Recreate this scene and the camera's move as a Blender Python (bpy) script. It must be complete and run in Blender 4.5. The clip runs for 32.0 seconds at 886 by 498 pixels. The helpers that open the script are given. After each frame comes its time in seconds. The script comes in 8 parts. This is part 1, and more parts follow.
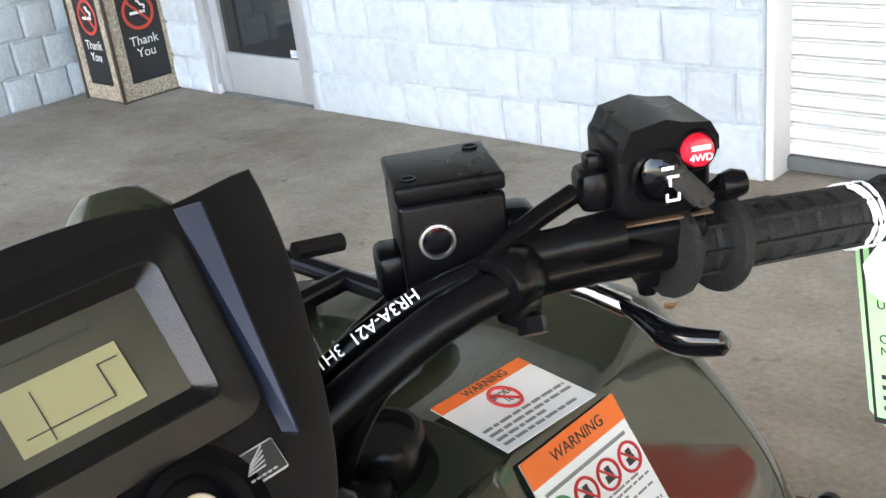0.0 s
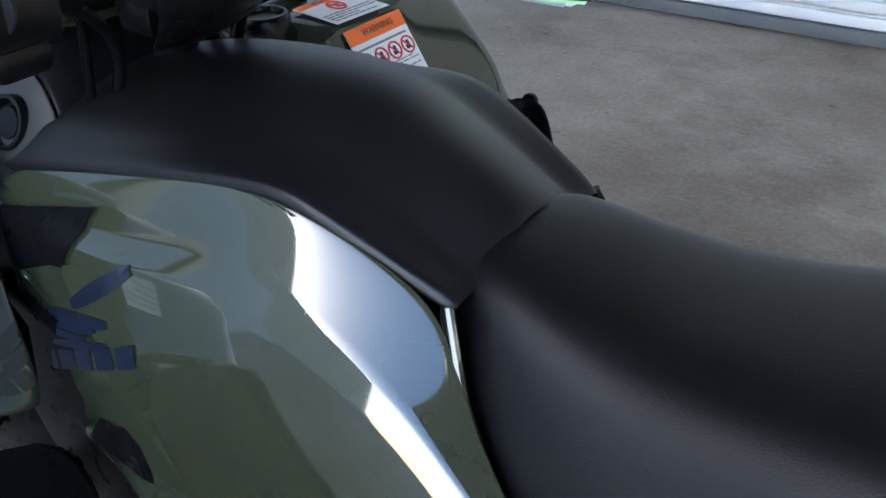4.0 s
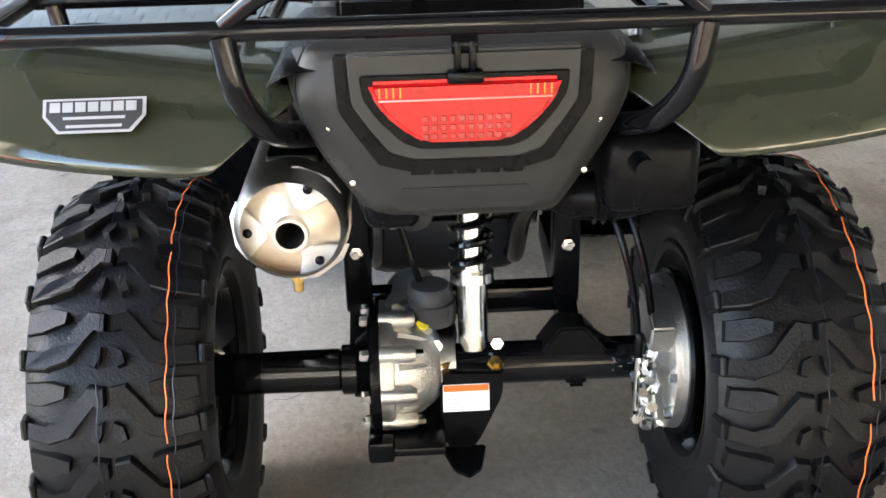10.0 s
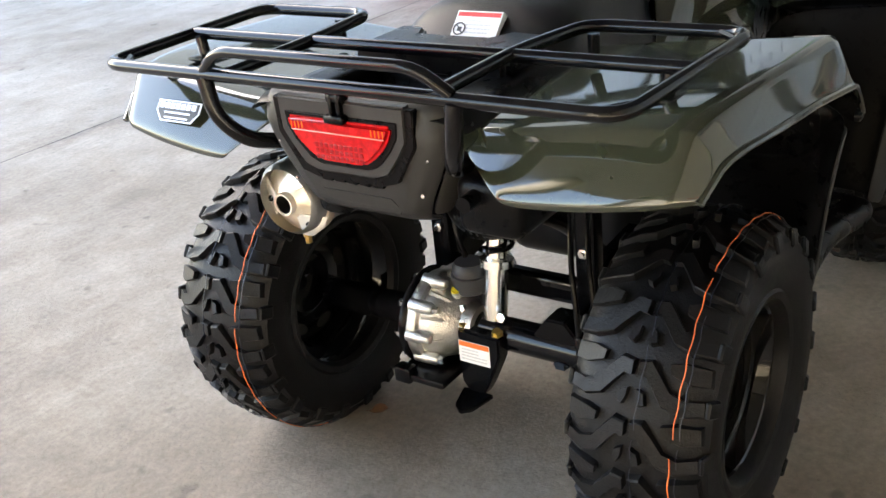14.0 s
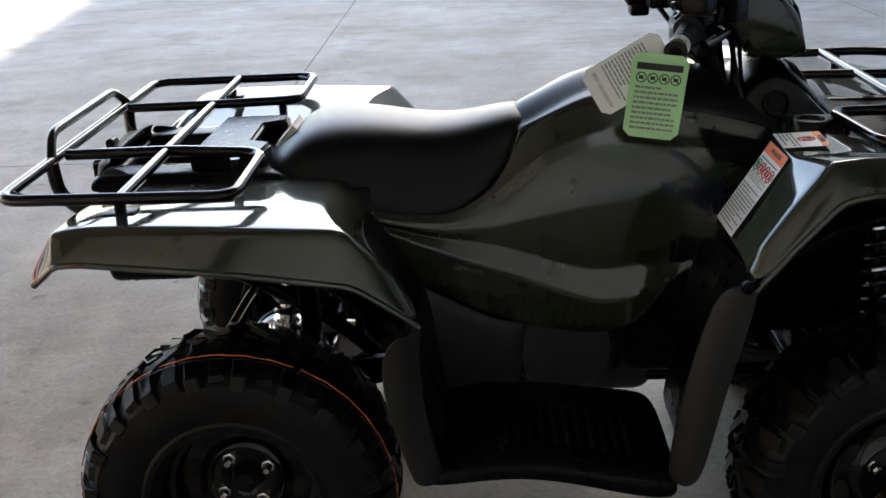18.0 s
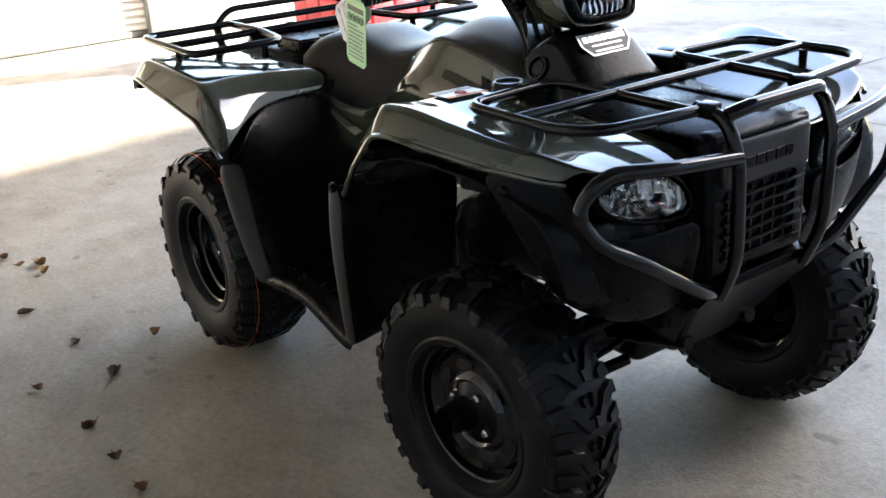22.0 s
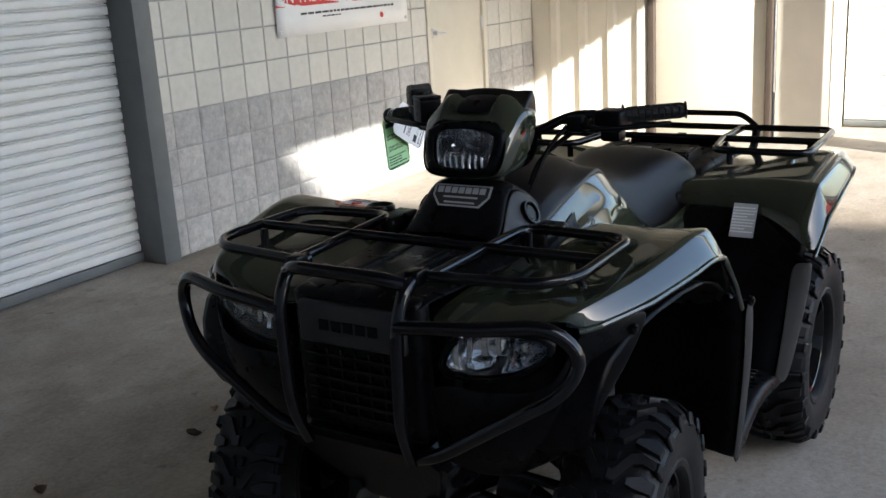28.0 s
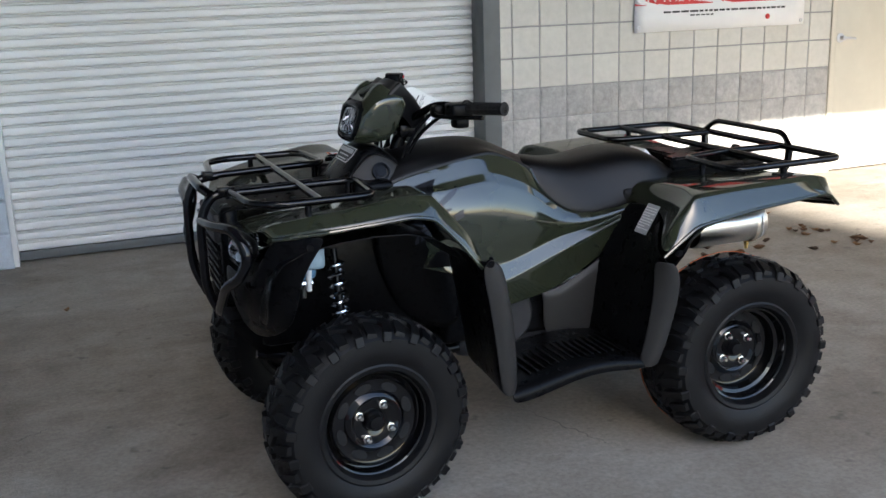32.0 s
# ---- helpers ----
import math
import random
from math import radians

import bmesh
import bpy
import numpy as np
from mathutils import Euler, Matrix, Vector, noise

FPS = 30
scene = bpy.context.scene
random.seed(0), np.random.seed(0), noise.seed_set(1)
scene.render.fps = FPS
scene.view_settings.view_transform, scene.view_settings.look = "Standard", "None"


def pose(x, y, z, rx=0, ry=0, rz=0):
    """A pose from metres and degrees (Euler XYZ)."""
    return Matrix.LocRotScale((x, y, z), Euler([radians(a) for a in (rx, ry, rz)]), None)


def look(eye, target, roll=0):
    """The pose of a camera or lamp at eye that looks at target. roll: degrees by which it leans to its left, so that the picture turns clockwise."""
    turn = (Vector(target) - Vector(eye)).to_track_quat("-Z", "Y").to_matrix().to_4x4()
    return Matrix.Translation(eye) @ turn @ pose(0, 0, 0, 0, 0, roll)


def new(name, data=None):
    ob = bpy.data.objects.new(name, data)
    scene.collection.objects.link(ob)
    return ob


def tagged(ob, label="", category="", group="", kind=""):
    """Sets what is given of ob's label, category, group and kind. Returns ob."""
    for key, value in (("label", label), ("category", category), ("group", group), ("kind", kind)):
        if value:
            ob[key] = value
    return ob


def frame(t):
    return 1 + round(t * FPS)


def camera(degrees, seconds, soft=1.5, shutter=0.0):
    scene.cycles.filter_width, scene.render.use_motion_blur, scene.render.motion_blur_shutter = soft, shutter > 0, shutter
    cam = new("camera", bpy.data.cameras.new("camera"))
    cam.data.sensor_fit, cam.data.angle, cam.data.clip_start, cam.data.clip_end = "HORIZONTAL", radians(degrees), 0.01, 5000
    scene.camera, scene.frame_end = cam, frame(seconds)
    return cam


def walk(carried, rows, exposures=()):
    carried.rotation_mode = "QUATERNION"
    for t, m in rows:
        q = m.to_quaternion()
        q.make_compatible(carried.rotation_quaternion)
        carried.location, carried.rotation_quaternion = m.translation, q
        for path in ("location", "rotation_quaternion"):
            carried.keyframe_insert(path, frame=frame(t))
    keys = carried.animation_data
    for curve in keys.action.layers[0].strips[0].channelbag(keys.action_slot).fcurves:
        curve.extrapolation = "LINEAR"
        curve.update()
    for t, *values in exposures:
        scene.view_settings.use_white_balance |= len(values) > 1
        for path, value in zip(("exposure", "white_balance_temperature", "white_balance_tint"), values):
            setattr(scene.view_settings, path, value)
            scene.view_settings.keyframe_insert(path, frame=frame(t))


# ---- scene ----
PATH = [
    (0, (0.058, 0.144, 1.367), (1.383, -1.133, 0.583), -7.1),
    (0.5, (0.044, 0.137, 1.368), (1.336, -1.179, 0.593), -7.4),
    (1, (0.029, 0.118, 1.363), (1.29, -1.233, 0.6), -8.7),
    (1.5, (0.011, 0.147, 1.375), (1.245, -1.23, 0.613), -8.6),
    (2, (-0.033, 0.233, 1.389), (1.179, -1.126, 0.561), -7.4),
    (2.5, (-0.102, 0.336, 1.374), (1.094, -0.996, 0.477), -6.6),
    (3, (-0.194, 0.427, 1.37), (0.940, -0.875, 0.359), -3.0),
    (3.5, (-0.309, 0.541, 1.381), (0.783, -0.779, 0.360), -2.0),
    (4, (-0.379, 0.646, 1.357), (0.648, -0.736, 0.337), -2.1),
    (4.5, (-0.481, 0.710, 1.372), (0.528, -0.689, 0.371), -1.3),
    (6.5, (-0.970, 0.961, 1.423), (0.069, -0.467, 0.485), -0.9),
    (7, (-1.222, 0.927, 1.433), (-0.015, -0.362, 0.494), 0.8),
    (7.5, (-1.357, 0.808, 1.428), (-0.035, -0.391, 0.528), 0.8),
    (8, (-1.378, 0.607, 1.393), (0.099, -0.348, 0.441), 0.9),
    (8.5, (-1.508, 0.432, 1.308), (0.140, -0.185, 0.358), 0.9),
    (9, (-1.660, 0.247, 1.266), (0.111, -0.042, 0.383), -0.6),
    (9.5, (-1.834, 0.170, 1.198), (-0.026, 0.010, 0.357), -1.4),
    (10, (-1.981, 0.072, 1.128), (-0.150, -0.002, 0.327), -1.5),
    (10.5, (-2.139, -0.082, 1.034), (-0.282, 0.077, 0.310), -3.1),
    (11, (-2.274, -0.152, 0.955), (-0.395, 0.119, 0.325), -2.7),
    (11.5, (-2.297, -0.240, 0.964), (-0.419, 0.085, 0.357), -4.2),
    (12, (-2.302, -0.302, 1.093), (-0.443, 0.060, 0.447), -4.6),
    (12.5, (-2.242, -0.385, 1.178), (-0.443, 0.139, 0.478), -3.1),
    (13, (-2.160, -0.525, 1.275), (-0.379, 0.089, 0.603), -3.7),
    (13.5, (-2.121, -0.778, 1.330), (-0.470, 0.102, 0.626), -5.0),
    (14, (-2.049, -1.037, 1.329), (-0.598, 0.054, 0.488), -6.2),
    (14.5, (-1.828, -1.227, 1.310), (-0.547, 0.024, 0.419), -5.4),
    (16.5, (-0.971, -1.967, 1.413), (-0.406, -0.204, 0.657), -6.0),
    (17, (-0.612, -2.151, 1.421), (-0.334, -0.292, 0.739), -3.6),
    (17.5, (-0.363, -2.227, 1.423), (-0.226, -0.354, 0.735), -3.9),
    (18, (-0.078, -2.211, 1.468), (-0.154, -0.348, 0.745), -2.6),
    (18.5, (0.264, -2.275, 1.461), (-0.084, -0.413, 0.819), -5.0),
    (19, (0.593, -2.225, 1.427), (0.074, -0.412, 0.759), -6.2),
    (19.5, (0.871, -1.999, 1.401), (0.136, -0.249, 0.776), -4.9),
    (20, (1.167, -1.905, 1.378), (0.15, -0.299, 0.755), -5.2),
    (20.5, (1.502, -1.925, 1.415), (0.336, -0.449, 0.736), -3.3),
    (21, (1.707, -1.818, 1.393), (0.394, -0.45, 0.757), -3.5),
    (21.5, (1.913, -1.723, 1.432), (0.495, -0.484, 0.759), -3.5),
    (22, (2.246, -1.625, 1.445), (0.723, -0.563, 0.702), -3.7),
    (22.5, (2.462, -1.43, 1.451), (0.818, -0.506, 0.784), -3.4),
    (23, (2.571, -1.163, 1.457), (0.816, -0.434, 0.831), -2.7),
    (23.5, (2.791, -0.919, 1.471), (0.955, -0.42, 0.852), -2.9),
    (24, (2.966, -0.651, 1.47), (1.104, -0.28, 0.84), -2.0),
    (24.5, (3.002, -0.4, 1.489), (1.105, -0.205, 0.886), -1.0),
    (25, (3.063, -0.163, 1.474), (1.154, -0.087, 0.881), -2.1),
    (25.5, (3.149, 0.097, 1.488), (1.262, -0.087, 0.853), -0.7),
    (26, (3.06, 0.2, 1.464), (1.186, -0.144, 0.857), -3.1),
    (26.5, (2.948, 0.433, 1.499), (1.102, -0.071, 0.916), -1.6),
    (28.5, (2.449, 1.513, 1.51), (0.963, 0.293, 0.958), -4.2),
    (29, (2.369, 1.845, 1.496), (1.047, 0.471, 0.893), -4.3),
    (29.5, (2.236, 1.995, 1.476), (1.021, 0.527, 0.869), -5.5),
    (30, (2.121, 2.19, 1.498), (0.98, 0.659, 0.903), -4.4),
    (30.5, (2.005, 2.509, 1.511), (1.052, 0.851, 0.929), -2.4),
    (31, (1.862, 2.728, 1.507), (0.973, 1.017, 0.977), -3.4),
    (31.5, (1.657, 2.851, 1.504), (0.854, 1.099, 0.97), -3.4),
    (32, (1.486, 3.116, 1.515), (0.787, 1.311, 1.013), -1.9),
]
EXPOSURES = [(0.0, 3.85, 7000, 10), (1.0, 3.5, 6900, 10), (2.0, 2.95, 7100, 10), (3.0, 2.85, 6300, 10), (4.0, 3.15, 5700, 10), (7.0, 3.9, 6600, 10), (8.6, 4.2, 6500, 10), (9.2, 4.2, 6500, 10), (10.0, 4.0, 6600, 10), (12.5, 3.5, 7000, 10), (14.3, 3.7, 7100, 10), (17.0, 2.95, 7000, 10), (19.0, 2.4, 6500, 10), (20.4, 3.1, 6500, 10), (21.0, 3.42, 6500, 10), (22.0, 3.5, 6500, 10), (23.0, 3.5, 6500, 10), (24.0, 3.1, 6400, 10),
             (25.0, 2.8, 6300, 10), (26.3, 2.5, 6300, 10), (29.0, 1.9, 6100, 10), (30.0, 2.25, 6100, 10), (32.0, 2.2, 6200, 10)]
cam = camera(46.8, 32.0)
walk(cam, [(t, look(eye, target, roll)) for t, eye, target, roll in PATH], EXPOSURES)
# ---- light: low sun behind the unseen shading mass, clear sky ----
SUN = Vector((0.73, 1.655, 1.0)).normalized()
world = bpy.data.worlds.new("sky")
scene.world = world
world.use_nodes = True
wn = world.node_tree
sky = wn.nodes.new("ShaderNodeTexSky")
sky.sky_type, sky.sun_disc = "NISHITA", False
sky.sun_elevation = math.asin(SUN.z)
sky.sun_rotation = math.atan2(SUN.x, SUN.y)
sky.altitude, sky.air_density, sky.dust_density = 200, 1.0, 1.5
wn.nodes["Background"].inputs["Strength"].default_value = 0.15
wn.links.new(sky.outputs["Color"], wn.nodes["Background"].inputs["Color"])
sun_data = bpy.data.lights.new("sun", "SUN")
sun_data.energy, sun_data.angle, sun_data.color = 4.8, radians(0.5), (1.0, 0.93, 0.82)
sun_lamp = new("sun", sun_data)
sun_lamp.matrix_world = look((0, 0, 0), tuple(-SUN))


# ---- helpers: materials ----
def material(name, base, rough=0.5, metal=0.0, vary=0.0, scale=8.0, bump=0.0, bump_scale=60.0, coat=0.0, spec=0.5, island=0.0, second=None, second_scale=1.5):
    """A node material: base colour with stains at two scales, and fine relief."""
    m = bpy.data.materials.new(name)
    m.use_nodes = True
    nt = m.node_tree
    b = nt.nodes["Principled BSDF"]
    b.inputs["Base Color"].default_value = (*base, 1)
    b.inputs["Roughness"].default_value, b.inputs["Metallic"].default_value = rough, metal
    b.inputs["Specular IOR Level"].default_value = spec
    b.inputs["Coat Weight"].default_value, b.inputs["Coat Roughness"].default_value = coat, 0.04
    co = nt.nodes.new("ShaderNodeTexCoord")
    geo = nt.nodes.new("ShaderNodeNewGeometry")
    colour = None
    if vary or second:
        n1, n2 = nt.nodes.new("ShaderNodeTexNoise"), nt.nodes.new("ShaderNodeTexNoise")
        for n, s in ((n1, scale), (n2, second_scale)):
            n.inputs["Scale"].default_value, n.inputs["Detail"].default_value, n.inputs["Roughness"].default_value = s, 6, 0.62
            nt.links.new(geo.outputs["Position"], n.inputs["Vector"])
        ramp = nt.nodes.new("ShaderNodeMapRange")
        ramp.inputs["From Min"].default_value, ramp.inputs["From Max"].default_value = 0.3, 0.7
        ramp.inputs["To Min"].default_value, ramp.inputs["To Max"].default_value = 1 - vary, 1 + vary
        nt.links.new(n1.outputs["Fac"], ramp.inputs["Value"])
        mix = nt.nodes.new("ShaderNodeMix")
        mix.data_type = "RGBA"
        mix.inputs["A"].default_value = (*base, 1)
        mix.inputs["B"].default_value = (*(second or base), 1)
        r2 = nt.nodes.new("ShaderNodeMapRange")
        r2.inputs["From Min"].default_value, r2.inputs["From Max"].default_value = 0.4, 0.68
        nt.links.new(n2.outputs["Fac"], r2.inputs["Value"])
        nt.links.new(r2.outputs["Result"], mix.inputs["Factor"])
        mul = nt.nodes.new("ShaderNodeVectorMath")
        mul.operation = "SCALE"
        nt.links.new(mix.outputs["Result"], mul.inputs[0])
        nt.links.new(ramp.outputs["Result"], mul.inputs["Scale"])
        colour = mul.outputs["Vector"]
        nt.links.new(colour, b.inputs["Base Color"])
        rr = nt.nodes.new("ShaderNodeMapRange")
        rr.inputs["To Min"].default_value, rr.inputs["To Max"].default_value = max(rough - 0.04 * (rough > 0.2), 0.02), min(rough + 0.04 * (rough > 0.2), 1)
        nt.links.new(n1.outputs["Fac"], rr.inputs["Value"])
        nt.links.new(rr.outputs["Result"], b.inputs["Roughness"])
    if island:
        info = nt.nodes.new("ShaderNodeObjectInfo")
        r3 = nt.nodes.new("ShaderNodeMapRange")
        r3.inputs["To Min"].default_value, r3.inputs["To Max"].default_value = 1 - island, 1 + island
        nt.links.new(info.outputs["Random"], r3.inputs["Value"])
        mu = nt.nodes.new("ShaderNodeVectorMath")
        mu.operation = "SCALE"
        if colour:
            nt.links.new(colour, mu.inputs[0])
        else:
            mu.inputs[0].default_value = base
        nt.links.new(r3.outputs["Result"], mu.inputs["Scale"])
        nt.links.new(mu.outputs["Vector"], b.inputs["Base Color"])
    if bump:
        nb = nt.nodes.new("ShaderNodeTexNoise")
        nb.inputs["Scale"].default_value, nb.inputs["Detail"].default_value = bump_scale, 5
        nt.links.new(geo.outputs["Position"], nb.inputs["Vector"])
        bp = nt.nodes.new("ShaderNodeBump")
        bp.inputs["Strength"].default_value, bp.inputs["Distance"].default_value = min(bump, 1), 0.004 * max(bump, 1)
        nt.links.new(nb.outputs["Fac"], bp.inputs["Height"])
        nt.links.new(bp.outputs["Normal"], b.inputs["Normal"])
    return m


def stained_concrete(name):
    """Trowelled slab: broad grey-brown clouding, small dark spots, fine speckle and pale worn streaks."""
    m = material(name, (0.25, 0.228, 0.200), 0.78, bump=0.45, bump_scale=110)
    nt = m.node_tree
    geo = nt.nodes["Geometry"]
    b = nt.nodes["Principled BSDF"]

    def noise(scale, detail, rough=0.6, stretch=None):
        n = nt.nodes.new("ShaderNodeTexNoise")
        n.inputs["Scale"].default_value, n.inputs["Detail"].default_value, n.inputs["Roughness"].default_value = scale, detail, rough
        src = geo.outputs["Position"]
        if stretch:
            mp = nt.nodes.new("ShaderNodeMapping")
            mp.inputs["Scale"].default_value = stretch
            nt.links.new(src, mp.inputs["Vector"])
            src = mp.outputs["Vector"]
        nt.links.new(src, n.inputs["Vector"])
        return n.outputs["Fac"]

    def span(fac, a, c, lo, hi):
        r = nt.nodes.new("ShaderNodeMapRange")
        for k, v in (("From Min", a), ("From Max", c), ("To Min", lo), ("To Max", hi)):
            r.inputs[k].default_value = v
        nt.links.new(fac, r.inputs["Value"])
        return r.outputs["Result"]

    mix = nt.nodes.new("ShaderNodeMix")
    mix.data_type = "RGBA"
    mix.inputs["A"].default_value, mix.inputs["B"].default_value = (0.325, 0.292, 0.250, 1), (0.185, 0.153, 0.116, 1)
    nt.links.new(span(noise(0.7, 9, 0.66), 0.36, 0.66, 0.0, 1.0), mix.inputs["Factor"])
    blot = nt.nodes.new("ShaderNodeMix")
    blot.data_type = "RGBA"
    blot.inputs["B"].default_value = (0.135, 0.105, 0.078, 1)
    nt.links.new(mix.outputs["Result"], blot.inputs["A"])
    nt.links.new(span(noise(1.9, 10, 0.72, (0.7, 1.0, 1.0)), 0.52, 0.70, 0.0, 0.75), blot.inputs["Factor"])
    out = blot.outputs["Result"]
    for fac in (span(noise(55.0, 4), 0.3, 0.7, 0.84, 1.16), span(noise(6.0, 8, 0.7), 0.3, 0.7, 0.86, 1.14), span(noise(8.5, 2), 0.66, 0.74, 1.0, 0.62), span(noise(2.2, 6, 0.7, (0.35, 1.6, 1.0)), 0.52, 0.75, 1.0, 1.22), span(noise(170.0, 2), 0.62, 0.72, 1.0, 0.75)):
        v = nt.nodes.new("ShaderNodeVectorMath")
        v.operation = "SCALE"
        nt.links.new(out, v.inputs[0])
        nt.links.new(fac, v.inputs["Scale"])
        out = v.outputs["Vector"]
    nt.links.new(out, b.inputs["Base Color"])
    return m


def glassy(name, colour=(1, 1, 1), rough=0.02):
    m = material(name, colour, rough)
    b = m.node_tree.nodes["Principled BSDF"]
    b.inputs["Transmission Weight"].default_value, b.inputs["IOR"].default_value = 1.0, 1.45
    return m


# ---- helpers: geometry ----
def mesh_of(name, bm, mat, smooth=True, angle=40):
    me = bpy.data.meshes.new(name)
    bm.to_mesh(me)
    bm.free()
    for p in me.polygons:
        p.use_smooth = smooth
    if smooth:
        me.set_sharp_from_angle(angle=radians(angle))
    for k in (mat if isinstance(mat, (list, tuple)) else [mat]):
        me.materials.append(k)
    return me


def part(name, bm, mat, parent=None, label="", smooth=True, angle=40):
    ob = new(name, mesh_of(name, bm, mat, smooth, angle))
    if parent is not None:
        ob.parent = parent
    if label:
        tagged(ob, label)
    return ob


def thing(name, label, category, at=(0, 0, 0), group="", kind=""):
    ob = new(name)
    ob.location = at
    ob.empty_display_size = 0.1
    return tagged(ob, label, category, group, kind)


def box(bm, lo, hi, bevel=0.0, segs=2, turn=None):
    """An upright box between two corners, bevelled; turn: a matrix applied about its centre."""
    lo, hi = Vector(lo), Vector(hi)
    c, d = (lo + hi) / 2, hi - lo
    r = bmesh.ops.create_cube(bm, size=1.0)
    vs = r["verts"]
    bmesh.ops.scale(bm, vec=d, verts=vs)
    if bevel:
        es = {e for v in vs for e in v.link_edges}
        g = bmesh.ops.bevel(bm, geom=list(es), offset=min(bevel, 0.45 * min(d)), segments=segs, profile=0.5, affect="EDGES")
        vs = list({v for f in g["faces"] for v in f.verts} | {v for v in vs if v.is_valid})
        seen, todo = set(vs), list(vs)
        while todo:
            v = todo.pop()
            for e in v.link_edges:
                w = e.other_vert(v)
                if w not in seen:
                    seen.add(w)
                    todo.append(w)
        vs = list(seen)
    m = Matrix.Translation(c) @ (turn.to_4x4() if turn else Matrix.Identity(4))
    bmesh.ops.transform(bm, matrix=m, verts=vs)
    return vs


def rounded_path(pts, r, n=5, closed=False):
    """A polyline with its corners rounded to the radius r."""
    pts = [Vector(p) for p in pts]
    out, k = [], len(pts)
    for i, p in enumerate(pts):
        if not closed and i in (0, k - 1):
            out.append(p)
            continue
        a, b = pts[i - 1] - p, pts[(i + 1) % k] - p
        d = min(r, 0.48 * a.length, 0.48 * b.length)
        a, b = p + a.normalized() * d, p + b.normalized() * d
        for j in range(n + 1):
            u = j / n
            out.append(a * (1 - u) ** 2 + p * 2 * u * (1 - u) + b * u * u)
    return out


def tube(bm, pts, r, corner=0.0, seg=10, closed=False, caps=True, flat=1.0):
    """A round bar along a polyline."""
    pts = rounded_path(pts, corner, closed=closed) if corner else [Vector(p) for p in pts]
    n = len(pts)
    rings, side = [], None
    for i, p in enumerate(pts):
        if closed:
            d = (pts[(i + 1) % n] - pts[i - 1]).normalized()
        else:
            d = (pts[min(i + 1, n - 1)] - pts[max(i - 1, 0)]).normalized()
        if side is None:
            side = d.orthogonal().normalized()
        side = (side - d * side.dot(d)).normalized()
        up = d.cross(side)
        rr = r[min(i, len(r) - 1)] if isinstance(r, (list, tuple)) else r
        rings.append([bm.verts.new(p + (side * math.cos(2 * math.pi * j / seg) + up * flat * math.sin(2 * math.pi * j / seg)) * rr) for j in range(seg)])
    for i in range(n if closed else n - 1):
        a, b = rings[i], rings[(i + 1) % n]
        for j in range(seg):
            bm.faces.new((a[j], a[(j + 1) % seg], b[(j + 1) % seg], b[j]))
    if caps and not closed:
        bm.faces.new(list(reversed(rings[0])))
        bm.faces.new(rings[-1])


def lathe(bm, profile, axis="y", seg=32, centre=(0, 0, 0), close=False):
    """A turned body: profile rows of (radius, along the axis)."""
    c = Vector(centre)
    rings = []
    for r, h in profile:
        ring = []
        for j in range(seg):
            a = 2 * math.pi * j / seg
            u, v = r * math.cos(a), r * math.sin(a)
            p = {"x": (h, u, v), "y": (v, h, u), "z": (u, v, h)}[axis]
            ring.append(bm.verts.new(c + Vector(p)))
        rings.append(ring)
    for a, b in zip(rings, rings[1:]):
        for j in range(seg):
            bm.faces.new((a[j], a[(j + 1) % seg], b[(j + 1) % seg], b[j]))
    if close:
        bm.faces.new(list(reversed(rings[0])))
        bm.faces.new(rings[-1])
    return rings


def grid(bm, rows, closed=False):
    """A sheet through rows of points."""
    vs = [[bm.verts.new(p) for p in row] for row in rows]
    for a, b in zip(vs, vs[1:]):
        k = len(a)
        for j in range(k if closed else k - 1):
            bm.faces.new((a[j], a[(j + 1) % k], b[(j + 1) % k], b[j]))
    return vs


def panel(name, rows, mat, parent, label="", thick=0.004, sub=2, flip=False, closed=False, caps=False, folds=(), ribs=(), sharp=0.75):
    """A moulded sheet: a coarse cage through rows of points, thickened and smoothed. flip: mirrored to the other side.
    folds and ribs: rows and columns of the cage that stay crisp."""
    bm = bmesh.new()
    rows = [[(x, -y if flip else y, z) for x, y, z in row] for row in rows]
    vs = grid(bm, rows, closed)
    if folds or ribs:
        crease = bm.edges.layers.float.new("crease_edge")
        for i in folds:
            for a, b in zip(vs[i], vs[i][1:]):
                bm.edges.get((a, b))[crease] = sharp
        for j in ribs:
            for a, b in zip(vs, vs[1:]):
                bm.edges.get((a[j], b[j]))[crease] = sharp
    if caps:
        bm.faces.new(list(reversed(vs[0])))
        bm.faces.new(vs[-1])
    bmesh.ops.recalc_face_normals(bm, faces=bm.faces)
    ob = part(name, bm, mat, parent, label, angle=180)
    if thick:
        s = ob.modifiers.new("thickness", "SOLIDIFY")
        s.thickness, s.offset = thick, 0
    if sub:
        s = ob.modifiers.new("smooth", "SUBSURF")
        s.levels = s.render_levels = sub
    return ob


